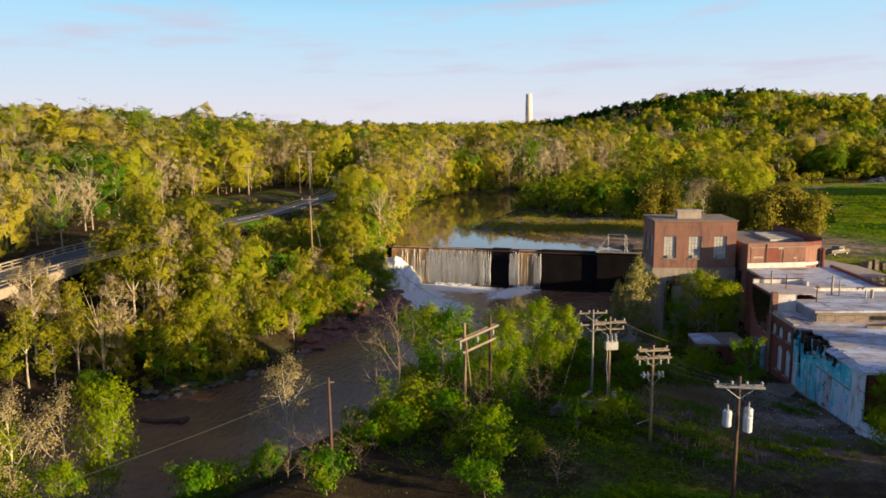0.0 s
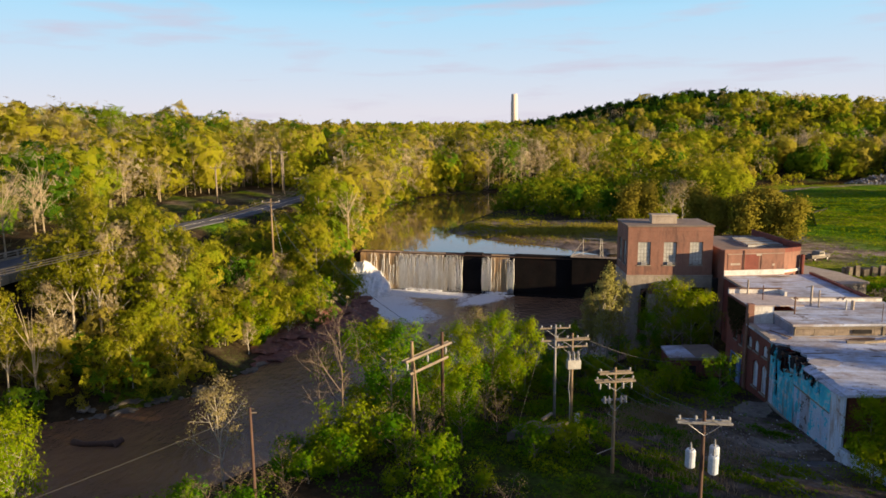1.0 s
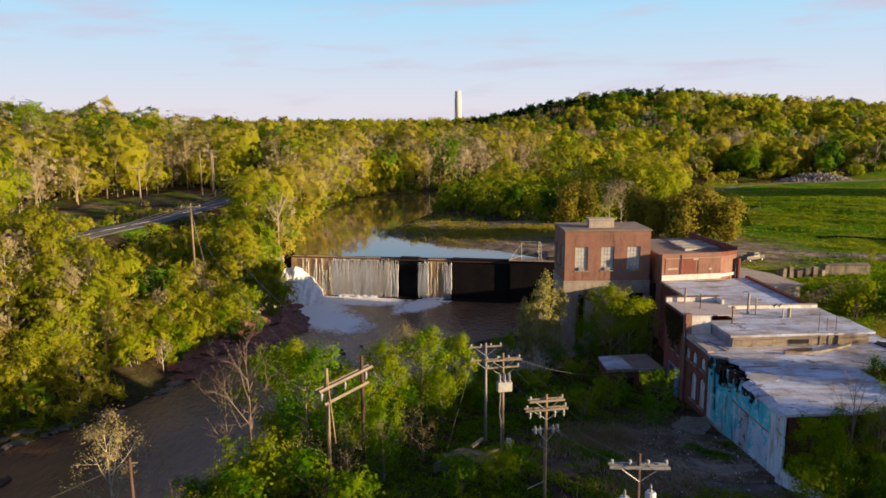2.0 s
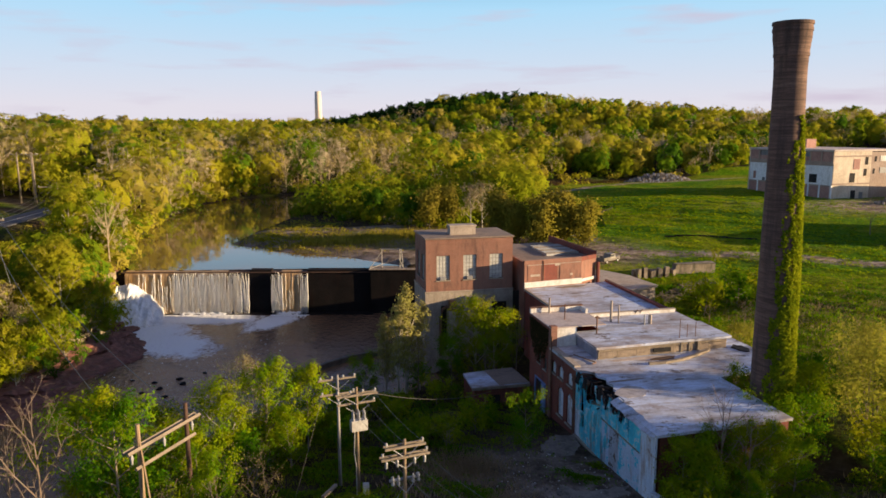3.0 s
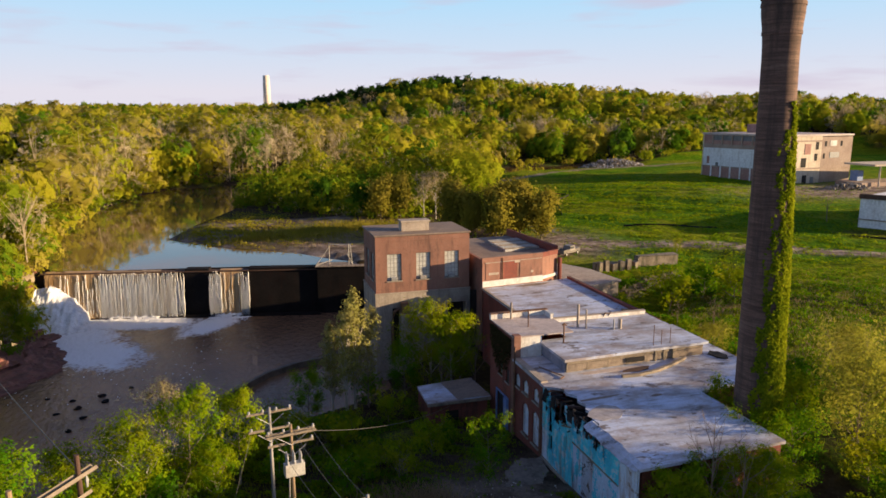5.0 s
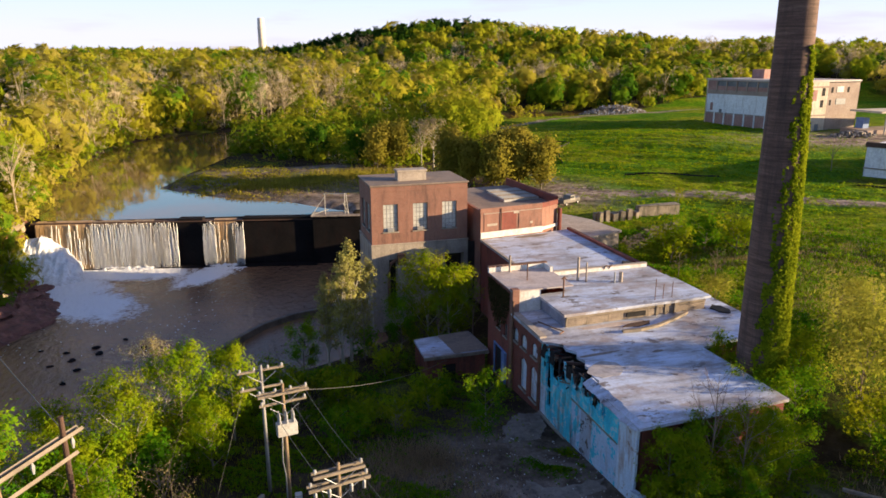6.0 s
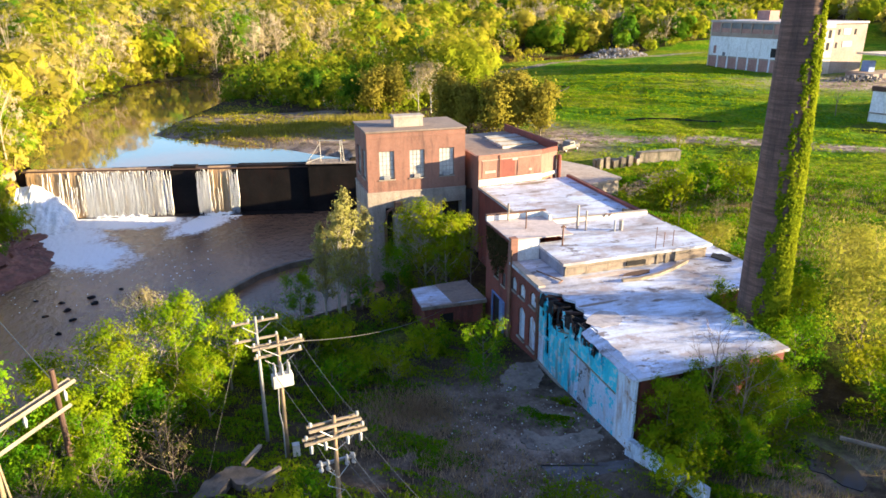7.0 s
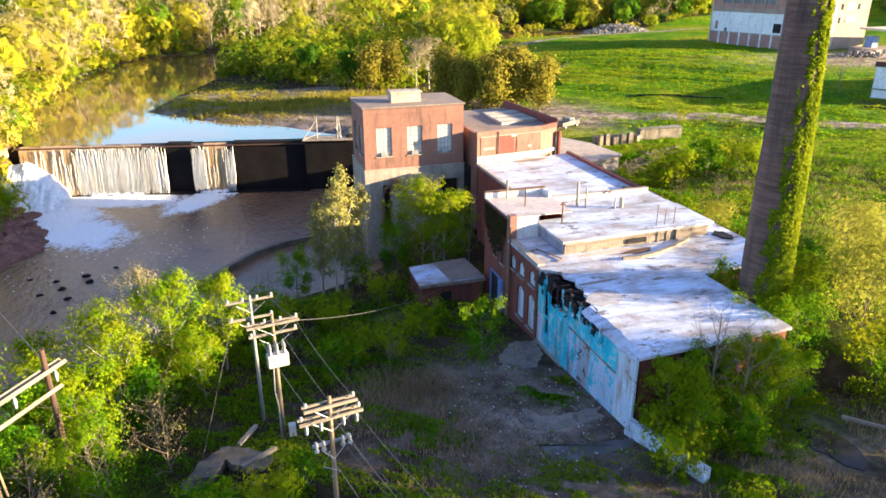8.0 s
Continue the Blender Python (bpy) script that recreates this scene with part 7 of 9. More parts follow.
    for (x, y), h in zip(((-100.4, 95.3), (-93.9, 128.5), (-91.0, 131), (-88.6, 124.5)), (10.5, 13, 13, 13)):
        z = land_z(x, y)
        r = pole("utility_pole", "distant roadside pole with a crossarm", x, y, z, max(z + h, 27.0 + (h > 11) * 3.5), WOOD_ARM, road, 0.25)
        crossarm(r, x, y, max(z + h, 27.0 + (h > 11) * 3.5) - 0.5, -10, 3.4, True, 3)
    r2 = pole("utility_pole", "short roadside pole with a wide pale crossarm", -65.5, 66, 15.5, 26.0, WOOD_ARM, road, 0.2)
    crossarm(r2, -65.5, 66, 25.2, 8, 7.0, True, 4)

    def tip(x, y, z, k):
        return (x + k * ca, y + k * sa, z)

    for k, kk in ((-1.2, -1.1), (0.1, 0.0), (1.2, 1.1)):
        wire(tip(-14.0, -43.9, 17.9, k), tip(-12.05, -53.75, 18.2, kk), 0.25)
        wire(tip(-12.05, -53.75, 17.6, kk), (-9.75 + k, -67.3, 20.3), 0.4)
        wire((-9.75 + k, -67.3, 20.3), (4 + k, -110, 24), 0.7)
    for k in (-1.1, 1.1):
        wire(tip(-15.15, -40.4, 17.8, k), tip(-14.0, -43.9, 17.9, k), 0.05)
    wire(tip(-12.05, -53.75, 15.9, 0.4), (0.5, -80, 8.8), 0.3)
    wire(tip(-12.05, -53.75, 16.0, 0.7), (3.5, -84, 9), 0.3)
    wire(tip(-14.0, -43.9, 17.5, 1.45), (2.6, -23.75, 8.7), 0.7, 0.022, "pale service cable to the brick shed")
    wire(tip(-15.15, -40.4, 16.2, -1.3), (-19.2, -45.2, 8.9), 0.05, 0.012, "stay wire anchored in the yard")
    for f, k in ((0.0, -1.2), (1.05, 1.2)):
        p = q0.lerp(q1, f)
        wire((p.x, p.y, 17.5), (-60.5 + k, 18.5, 24.2), 2.2, 0.032)
    for k in (-1.3, 0, 1.3):
        wire((-60.5 + k, 18.5, 24.2), (-96 + k, -92, 24), 3.0, 0.04)
        wire((-60.5 + k, 18.5, 24.2), (-65.5 + k, 66, 25.4), 0.9, 0.02)
        wire((-93.9 + k, 128.5, 30), (-65.5 + k, 66, 25.4), 1.2, 0.02)
    wire((-37.9, -61.2, 17.7), (-75, -78, 9.5), 1.0, 0.02)


METAL_POLE = worn("silver_grey_pole", (0.22, 0.21, 0.21), (0.34, 0.33, 0.32), 0.8, 8, 0.6, (0.2, 0.17, 0.14), 0.4, 0.2)
CAN_BLUE = worn("transformer_paint", (0.45, 0.52, 0.62), (0.58, 0.64, 0.72), 1.0, 6, 0.45, (0.3, 0.28, 0.28), 0.3, 0.05)
build_poles()


# ---- road and bridge on the far bank ----
def ribbon(line, half, z, thick, bm=None, lift=None):
    bm = bm or bmesh.new()
    pts = []
    for (ax, ay), (bx, by) in zip(line, line[1:]):
        n = max(2, int(math.hypot(bx - ax, by - ay) / 5))
        pts += [(ax + (bx - ax) * k / n, ay + (by - ay) * k / n) for k in range(n)]
    pts.append(line[-1])
    rows = []
    for i, (x, y) in enumerate(pts):
        ax, ay = pts[max(i - 1, 0)]
        bx, by = pts[min(i + 1, len(pts) - 1)]
        w = Vector((bx - ax, by - ay)).normalized()
        l, r = (x - w.y * half, y + w.x * half), (x + w.y * half, y - w.x * half)
        rows.append([bm.verts.new((*l, z)), bm.verts.new((*r, z)), bm.verts.new((*r, z - thick)), bm.verts.new((*l, z - thick))])
    for a, b in zip(rows, rows[1:]):
        for k in range(4):
            bm.faces.new((a[k], a[(k + 1) % 4], b[(k + 1) % 4], b[k]))
    bm.faces.new(rows[0])
    bm.faces.new(rows[-1][::-1])
    bmesh.ops.recalc_face_normals(bm, faces=bm.faces[:])
    return bm


tagged(new("road", finish("road", ribbon(LEFT_ROAD[3:], 3.6, 16.66, 0.3), ASPHALT)), "grey asphalt road along the wooded bank", "road", kind="structure")
tagged(new("road_line", finish("road_line", ribbon(LEFT_ROAD[3:], 0.12, 16.68, 0.02), WHITE_PAINT)), "pale painted line along the road", "road line", kind="structure")


BRIDGE_STONE = worn("weathered_bridge_concrete", (0.26, 0.22, 0.17), (0.40, 0.34, 0.26), 0.4, 4, 0.9, (0.12, 0.10, 0.08), 0.7)


def build_bridge():
    br = thing("road_bridge", "concrete road bridge with pale balustrades over the river", "bridge", at=(-94, -30, 2))
    span = [(-96.5, -110), (-95, -75), (-94, -28), (-94, 0), (-92.3, 13)]
    part("deck", ribbon(span, 4.4, 16.7, 0.9), ASPHALT, br)
    for side in (-1, 1):
        off = [(x + side * 4.5, y) for x, y in span]
        part("kerb", ribbon(off, 0.3, 16.95, 1.3), BRIDGE_STONE, br)
        part("rail", ribbon(off, 0.14, 17.95, 0.2), BRIDGE_STONE, br)
        part("rail", ribbon(off, 0.1, 17.45, 0.14), BRIDGE_STONE, br)
        for (ax, ay), (bx, by) in zip(off, off[1:]):
            n = int(math.hypot(bx - ax, by - ay) / 2.4)
            for k in range(n):
                x, y = ax + (bx - ax) * k / n, ay + (by - ay) * k / n
                if y > -60:
                    part("baluster", box(x - 0.1, x + 0.1, y - 0.14, y + 0.14, 16.9, 17.8), BRIDGE_STONE, br)
    for y in (-70, -42, -14):
        part("pier", box(-97, -91, y - 0.8, y + 0.8, -1, 15.8, 0.1), CONCRETE, br)


build_bridge()


# ---- far factory, plant and heap ----
def build_factory():
    fa = thing("factory", "derelict three-storey factory with cream and white faded walls", "building", at=(170, 118, 12))
    # west face runs from c to b, south face from c to d
    c, b, d = Vector((161.8, 107.0)), Vector((155.0, 141.0)), Vector((193.0, 110.0))
    top, bot = 29.8, 11.5
    e = b + (d - c)
    part("body", prism([tuple(c + Vector((0.6, 0.6))), tuple(d + Vector((-0.6, 0.5))), tuple(e), tuple(b + Vector((0.6, -0.4)))], bot, top - 0.6), DARK_VOID, fa)
    part("roof", prism([tuple(p) for p in (c + Vector((-0.5, -0.6)), d + Vector((0.5, -0.3)), e + Vector((0.5, 0.5)), b + Vector((-0.6, 0.4)))], top - 0.6, top), ROOF_PINK, fa)

    def face(p, q):
        w = (q - p).normalized()
        o = Vector((w.y, -w.x)) if (q - p).x > 10 else Vector((-w.y, w.x))

        def slab(u0, u1, z0, z1, m, depth=0.25, name="wall_panel", label=""):
            a0, a1 = p + w * u0, p + w * u1
            ring = [tuple(a0 + o * depth), tuple(a1 + o * depth), tuple(a1 - o * 0.1), tuple(a0 - o * 0.1)]
            bm = prism(ring, z0, z1)
            bmesh.ops.recalc_face_normals(bm, faces=bm.faces[:])
            part(name, bm, m, fa, label)

        return slab, (q - p).length

    west, lw = face(c, b)
    n = 8
    for i in range(n):
        u0, u1 = lw * i / n, lw * (i + 1) / n
        west(u0 + 0.25, u1 - 0.25, bot, 17.2, PINK_BRICK)
        west(u0 + 0.25, u1 - 0.25, 25.74, 27.16 if 1 < i < 7 else 28.94, PINK_BRICK)
        if 1 < i < 7:
            west(u0 + 0.25, u1 - 0.25, 27.16, 28.94, DARK_GLASS, 0.1, "window")
        west(u0 - 0.25, u0 + 0.25, bot, 17.73, FACTORY_WHITE, 0.5, "pilaster")
        west(u0 - 0.25, u0 + 0.25, 25.03, top - 0.6, CREAM_PINK, 0.5, "pilaster")
    west(0, lw, 17.73, 24.32, FACTORY_WHITE, 0.3, "wall_panel", "white painted middle storey")
    west(0, lw, 17.2, 17.73, CREAM_PINK, 0.38, "floor_band")
    west(0, lw, 24.32, 25.74, CREAM_PINK, 0.38, "floor_band")
    west(0, lw, 28.94, 29.3, CREAM_PINK, 0.45, "floor_band")
    west(lw - 0.3, lw, bot, top - 0.6, CREAM_WALL, 0.5, "pilaster")
    west(5.6, 8.6, 18.35, 21.29, DARK_VOID, 0.36, "window", "black broken window")
    west(lw - 3.3, lw - 2.1, 18.35, 21.11, PINK_BRICK, 0.36, "window")
    west(lw - 7.5, lw - 6.3, 17.73, 18.98, DARK_GLASS, 0.4, "vent")
    south, ls = face(c, d)
    south(0, 16.5, bot, top - 0.6, CREAM_WALL)
    south(16.5, ls, bot, top - 0.6 - 0.3, CREAM_PINK)
    south(0, ls, 17.9, 18.4, CREAM_PINK, 0.34, "floor_band")
    south(0, 16.5, 27.3, 27.8, CREAM_PINK, 0.34, "floor_band")
    for u, w_, z, h, m in ((8.6, 2.8, 23.0, 3.6, PINK_BRICK), (7.4, 2.2, 18.6, 3.2, DARK_VOID), (8.4, 2.0, bot, 4.4, DARK_VOID), (13.8, 1.2, 24.6, 2.6, DARK_VOID), (13.5, 1.2, 20.8, 2.4, DARK_VOID), (12.2, 1.6, 13.0, 2.2, DARK_GLASS), (18.0, 0.8, 25.6, 1.8, DARK_VOID), (20.4, 3.2, 25.7, 1.9, WHITE_PAINT), (20.6, 4.6, 21.6, 2.0, DARK_GLASS), (25.6, 0.8, 25.6, 1.8, DARK_VOID), (17.6, 0.7, 21.4, 1.8, DARK_VOID)):
        south(u, u + w_, z, z + h, m, 0.36, "window")
    part("stair_tower", prism([(170, 130), (175, 131), (174, 136), (169, 135)], top, top + 3.2), PINK_BRICK, fa)
    part("canopy", prism([(181, 89), (225, 88), (225, 101), (181, 101)], 20.0, 20.6), CREAM_WALL, fa, "flat loading canopy roof")
    for x in (184, 196, 208):
        part("canopy_post", tube([(x, 89.6, 12), (x, 89.6, 20.1)], 0.3, 6), CREAM_WALL, fa)
    part("dock", prism([(178, 90.5), (225, 92), (225, 101), (178, 101)], 11, 14.6), CREAM_PINK, fa)
    part("dock_hut", box(183, 185.4, 97, 100, 14.6, 18), DOOR_BLUE, fa)


DARK_GLASS = worn("dull_glazing", (0.12, 0.13, 0.15), (0.2, 0.21, 0.23), 0.5, 3, 0.4, None, bump=0.0)
FACTORY_WHITE = worn("chalky_white_wall", (0.76, 0.77, 0.80), (0.88, 0.89, 0.91), 0.15, 2, 0.9, (0.4, 0.36, 0.34), 0.5, 0.2)
CREAM_PINK = worn("stained_pink_render", (0.30, 0.22, 0.185), (0.42, 0.33, 0.275), 0.2, 2, 0.9, (0.3, 0.2, 0.15), 0.5, 0.2)
build_factory()


def build_white_shed():
    ob = thing("white_outbuilding", "long white painted block outbuilding on the meadow edge", "building", at=(122, 30, 12))
    part("wall", prism([(113.5, 32), (118.5, 21.5), (150, 34), (145, 45)], 10, 19.2), FACTORY_WHITE, ob)
    part("parapet", prism([(113.2, 32.2), (118.4, 21.1), (119, 21.5), (114, 32.4)], 18.8, 19.8), WOOD_RED, ob)
    part("seam", prism([(113.2, 32), (118.35, 21.2), (118.5, 21.4), (113.5, 32.1)], 14.2, 14.45), CONCRETE, ob)


build_white_shed()


DIRTY_BLOCK = worn("dirty_block", (0.09, 0.075, 0.062), (0.19, 0.155, 0.13), 0.6, 3, 0.9, (0.06, 0.048, 0.04), 0.8, 0.6, stain_stretch=(1, 1, 1))
SLAB_GREY = worn("dirty_slab", (0.15, 0.12, 0.10), (0.30, 0.25, 0.21), 0.5, 3, 0.9, (0.08, 0.065, 0.055), 0.9, 0.5, stain_stretch=(1, 1, 1))
SLAB_WET = worn("damp_slab", (0.07, 0.06, 0.06), (0.15, 0.135, 0.14), 0.35, 3, 0.5, (0.20, 0.195, 0.23), 0.6, 0.3, stain_stretch=(0.6, 1.4, 1))


def heap(name, label, x, y, rx, ry, h, n, mats, seed, size):
    rng = random.Random(seed)
    ob = thing(name, label, "rubble", at=(x, y, land_z(x, y)))
    bms = [bmesh.new() for _ in mats]
    for _ in range(n):
        a, r = rng.uniform(0, 6.283), math.sqrt(rng.random())
        px, py = x + rx * r * math.cos(a), y + ry * r * math.sin(a)
        z = land_z(px, py) + h * (1 - r * r) * rng.uniform(0.5, 1.0)
        s = size * rng.uniform(0.4, 1.4)
        bm = bms[rng.randrange(len(mats))]
        q = box(-s, s, -s * rng.uniform(0.4, 1), s * rng.uniform(0.4, 1), -s * 0.5, s * 0.5)
        q.transform(pose(px, py, z, rng.uniform(0, 90), rng.uniform(0, 90), rng.uniform(0, 90)))
        tmp = bpy.data.meshes.new("tmp")
        q.to_mesh(tmp)
        q.free()
        bm.from_mesh(tmp)
        bpy.data.meshes.remove(tmp)
    for bm, m in zip(bms, mats):
        tagged(part("rubble", bm, m, ob), kind="stuff")


heap("rubble_heap", "long heap of pale demolition rubble beyond the meadow", 153, 205, 17, 7, 3.4, 1300, [CONCRETE, PLANT_GREY, GREY_ROCK, SLAB_GREY], 3, 0.36)
heap("rubble_heap", "scattered broken masonry in the bare yard", -0.3, -48, 3.6, 4.6, 0.05, 300, [CONCRETE, SLAB_GREY, GREY_ROCK], 5, 0.085)
heap("rubble_heap", "loose pale stones and litter strewn over the yard", 2.0, -45.5, 6.0, 8.5, 0.03, 520, [CONCRETE_PALE, SLAB_GREY, WHITE_PAINT, CONCRETE], 15, 0.06)
heap("rubble_heap", "small heap of broken concrete in front of the dock", 172, 90, 8, 4, 1.5, 160, [CONCRETE_PALE, GREY_ROCK], 8, 0.4)


def build_power_station():
    base = Vector((-17.7, -89.9, 0))
    way = Vector((0.0455, 0.9985, 0)).normalized()
    c = base + way * 3000
    right = Vector((way.y, -way.x, 0))
    st = thing("power_station", "distant power station with one tall pale smokestack", "power station", at=tuple(c))
    part("smokestack", tube([(c.x, c.y, 0), (c.x, c.y, 150), (c.x, c.y, 192)], [16, 14, 12.5], 20), STACK_WHITE, st, smooth=True)
    part("stack_head", tube([(c.x, c.y, 150), (c.x, c.y, 155)], 15, 20), STACK_WHITE, st)
    e = c - right * 95
    part("boiler_house", box(e.x - 34, e.x + 30, e.y - 20, e.y + 20, 0, 84), PLANT_GREY, st)
    part("boiler_house", box(e.x + 10, e.x + 44, e.y - 30, e.y + 10, 0, 77), STACK_WHITE, st)
    e = c + right * 62
    part("hall", box(e.x - 45, e.x + 10, e.y - 20, e.y + 20, 0, 74), PLANT_GREY, st)
    part("hall", box(e.x + 10, e.x + 45, e.y - 22, e.y + 20, 0, 70), CREAM_WALL, st)


build_power_station()


def far_house(x, y, w, label, roof):
    z = land_z(x, y)
    ob = thing("house", label, "house", "houses among the far woods", at=(x, y, z))
    part("wall", box(x - w / 2, x + w / 2, y - 4, y + 4, z - 1, z + 9.0), CONCRETE_PALE, ob)
    part("roof", prism([(x - w / 2 - 0.4, y - 4.5), (x + w / 2 + 0.4, y - 4.5), (x + w / 2 + 0.4, y + 4.5), (x - w / 2 - 0.4, y + 4.5)], z + 9.0, z + 9.6), roof, ob)


far_house(-152, 236, 12, "pale house roof showing above the woods", CONCRETE_PALE)
far_house(-118, 300, 12, "small pale building between far trees", WHITE_PAINT)


# ---- rocks, log, yard ground ----
def rock(name, label, x, y, z, s, seed, mat, flat=0.5, group=""):
    bm = bmesh.new()
    bmesh.ops.create_icosphere(bm, subdivisions=2, radius=1)
    for v in bm.verts:
        k = 1 + 0.6 * noise.noise(v.co * 1.4 + Vector((seed, 0, 0))) + 0.3 * noise.noise(v.co * 3.1 + Vector((0, seed, 0)))
        v.co = Vector((v.co.x * s * k, v.co.y * s * 0.75 * k, v.co.z * s * flat * k))
    ob = new(name, finish(name, bm, mat))
    ob.matrix_world = pose(x, y, z, 0, 0, seed * 47)
    tagged(ob, label, "rock", group)


def build_rocks():
    rng = random.Random(12)
    for i in range(75):
        k = rng.random()
        y = -6 + 42 * k
        x0 = float(np.interp(y, [-21, 0, 18, 27, 36], [-59, -51, -46, -44, -49]))
        x = x0 - rng.uniform(-1.2, 5)
        z = max(RIVER, land_z(x, y))
        rock("bank_rock", "reddish-brown boulder on the river bank", x, y, z, rng.uniform(0.6, 2.3), i, RED_ROCK, 0.30, "bank rocks")
    for i, (x, y) in enumerate(((-38.4, 0.8), (-36.3, 1.9), (-36.0, -4.5), (-37.4, 4.5), (-34.2, 5.2), (-33.5, 3.2), (-31, 7), (-40.5, 6), (-35.2, -1.2), (-28.5, 3.8))):
        rock("river_rock", "dark wet rock breaking the river surface", x, y, RIVER, rng.uniform(0.3, 0.55), 100 + i, CONCRETE_DARK, 0.5, "river rocks")
    for i in range(30):
        k = rng.random()
        x = -72 + 20 * k
        y = float(np.interp(x, [-80, -68, -59, -51], [-33, -28, -21, 0])) + rng.uniform(0, 2.5)
        rock("bank_rock", "grey boulder along the muddy bank", x, y, max(RIVER, land_z(x, y)) + 0.1, rng.uniform(0.3, 1.1), 200 + i, GREY_ROCK, 0.28, "bank rocks")
    for i in range(16):
        u = -3.2 - rng.uniform(0, 3.5)
        p = dam_pt(u, rng.uniform(-3, 4), 0)
        rock("abutment_rock", "large tan stone of the dam abutment", p.x, p.y, rng.uniform(5.5, 10.2), rng.uniform(0.8, 1.7), 300 + i, TAN_ROCK, 0.6, "abutment rocks")


def build_ledge():
    """The stepped shelf of red rock below the left end of the dam."""
    shore = [(-55, -10), (-50.5, -3), (-47.8, 3), (-46.6, 7.5), (-44.0, 11.5), (-41.2, 16.0), (-40.6, 19.5), (-42.2, 24.5), (-43.9, 28.5), (-46.5, 33.5)]
    ys = [q[1] for q in shore]
    xs = [q[0] for q in shore]
    bm = bmesh.new()
    rows = []
    for i in range(91):
        y = -10 + 43.5 * i / 90
        x0 = float(np.interp(y, ys, xs)) + 0.9 * noise.noise(Vector((y * 0.35, 0, 2))) + 0.5 * noise.noise(Vector((y * 1.1, 4, 2)))
        row = []
        for j in range(27):
            w = 0.36 * j
            k = w / 1.25 + 1.3 * noise.noise(Vector((w * 0.22, y * 0.16, 1))) + 0.35 * noise.noise(Vector((w * 0.8, y * 0.5, 7)))
            tread = math.floor(k) + min(1.0, max(0.0, (k - math.floor(k) - 0.72) / 0.28))
            z = RIVER + 0.12 + 0.30 * tread + 0.10 * noise.noise(Vector((x0 - w, y, 3)) * 1.7)
            z = min(z, land_z(x0 - w, y) + 0.55) if w > 5.5 else z
            if j == 0:
                z = RIVER - 0.7
            if j == 26:
                z -= 1.6
            row.append(bm.verts.new((x0 - w + 0.12 * noise.noise(Vector((w * 2, y * 2, 5))), y + 0.10 * w, z)))
        rows.append(row)
    for a, b in zip(rows, rows[1:]):
        for j in range(26):
            bm.faces.new((a[j], a[j + 1], b[j + 1], b[j]))
    bmesh.ops.recalc_face_normals(bm, faces=bm.faces[:])
    if sum(f.normal.z for f in bm.faces) < 0:
        bmesh.ops.reverse_faces(bm, faces=bm.faces[:])
    tagged(new("rock_ledge", finish("rock_ledge", bm, RED_ROCK)), "stepped shelf of reddish wet rock at the water's edge", "rock ledge", kind="structure")


build_ledge()
TAN_ROCK = worn("tan_rock", (0.26, 0.20, 0.13), (0.42, 0.33, 0.21), 0.5, 3, 0.9, (0.12, 0.09, 0.06), 0.5, 0.8)
build_rocks()

log = thing("driftwood_log", "dark stripped log lying in the shallow river", "log", at=(-65, -35, RIVER))
part("trunk", tube([(-67.6, -35.0, RIVER + 0.15), (-66, -35.6, RIVER + 0.25), (-63.8, -35.3, RIVER + 0.2), (-62.2, -35.4, RIVER + 0.3)], [0.4, 0.3, 0.32, 0.5], 8), WOOD_RED, log, smooth=True)
part("root_end", tube([(-62.6, -35.8, RIVER + 0.2), (-62.0, -34.8, RIVER + 0.5)], [0.45, 0.3], 7), WOOD_RED, log)


def yard_slab(label, ring, z, mat, seed, thick=0.5):
    """A slab with a broken, crumbling edge, sunk into the ground."""
    rng = random.Random(seed)
    edge = []
    for (ax, ay), (bx, by) in zip(ring, ring[1:] + ring[:1]):
        n = max(2, int(math.hypot(bx - ax, by - ay) / 0.35))
        for k in range(n):
            f = k / n
            edge.append((ax + (bx - ax) * f + rng.gauss(0, 0.11), ay + (by - ay) * f + rng.gauss(0, 0.11)))
    area = sum(a[0] * b[1] - b[0] * a[1] for a, b in zip(edge, edge[1:] + edge[:1]))
    ob = new("yard_slab", finish("yard_slab", prism(edge if area > 0 else edge[::-1], z - thick, z), mat))
    tagged(ob, label, "slab", "slabs in the yard", kind="structure")


yard_slab("cracked concrete apron beside the turquoise wall", [(2.5, -41.4), (4.2, -40.3), (5.8, -38.7), (6.9, -37.6), (7.1, -35.2), (5.2, -34.9), (3.6, -36.5), (2.7, -38.8)], 8.32, SLAB_GREY, 1)
yard_slab("angled pale concrete strip across the yard", [(1.7, -47.2), (4.3, -47.7), (6.8, -47.4), (7.2, -45.9), (5.4, -46.1), (3.8, -46.3), (3.0, -45.8), (1.9, -44.6), (1.3, -45.9)], 8.93, SLAB_GREY, 2)
yard_slab("damp concrete floor slab with blue-grey wear", [(0.6, -53.8), (5.2, -53.8), (7.1, -52.5), (7.1, -50.0), (4.2, -49.8), (1.3, -49.0), (1.4, -51.4)], 9.2, SLAB_WET, 3)
yard_slab("broken concrete block heap by the poles", [(-20.0, -47.2), (-18.3, -46.9), (-17.6, -45.9), (-16.4, -46.9), (-15.4, -47.2), (-14.6, -46.4), (-15.9, -45.2), (-17.7, -44.5), (-18.9, -45.6)], 10.05, DIRTY_BLOCK, 4, 0.9)
low_wall = thing("low_wall", "low broken white retaining wall at the mill corner", "wall", at=(8, -52.5, 9))
part("wall", ragged(prism([(7.0, -49.5), (7.5, -49.4), (9.2, -55.3), (8.6, -55.5)], 8, 10.3), 0.10, 5), PALE_WHITE, low_wall)
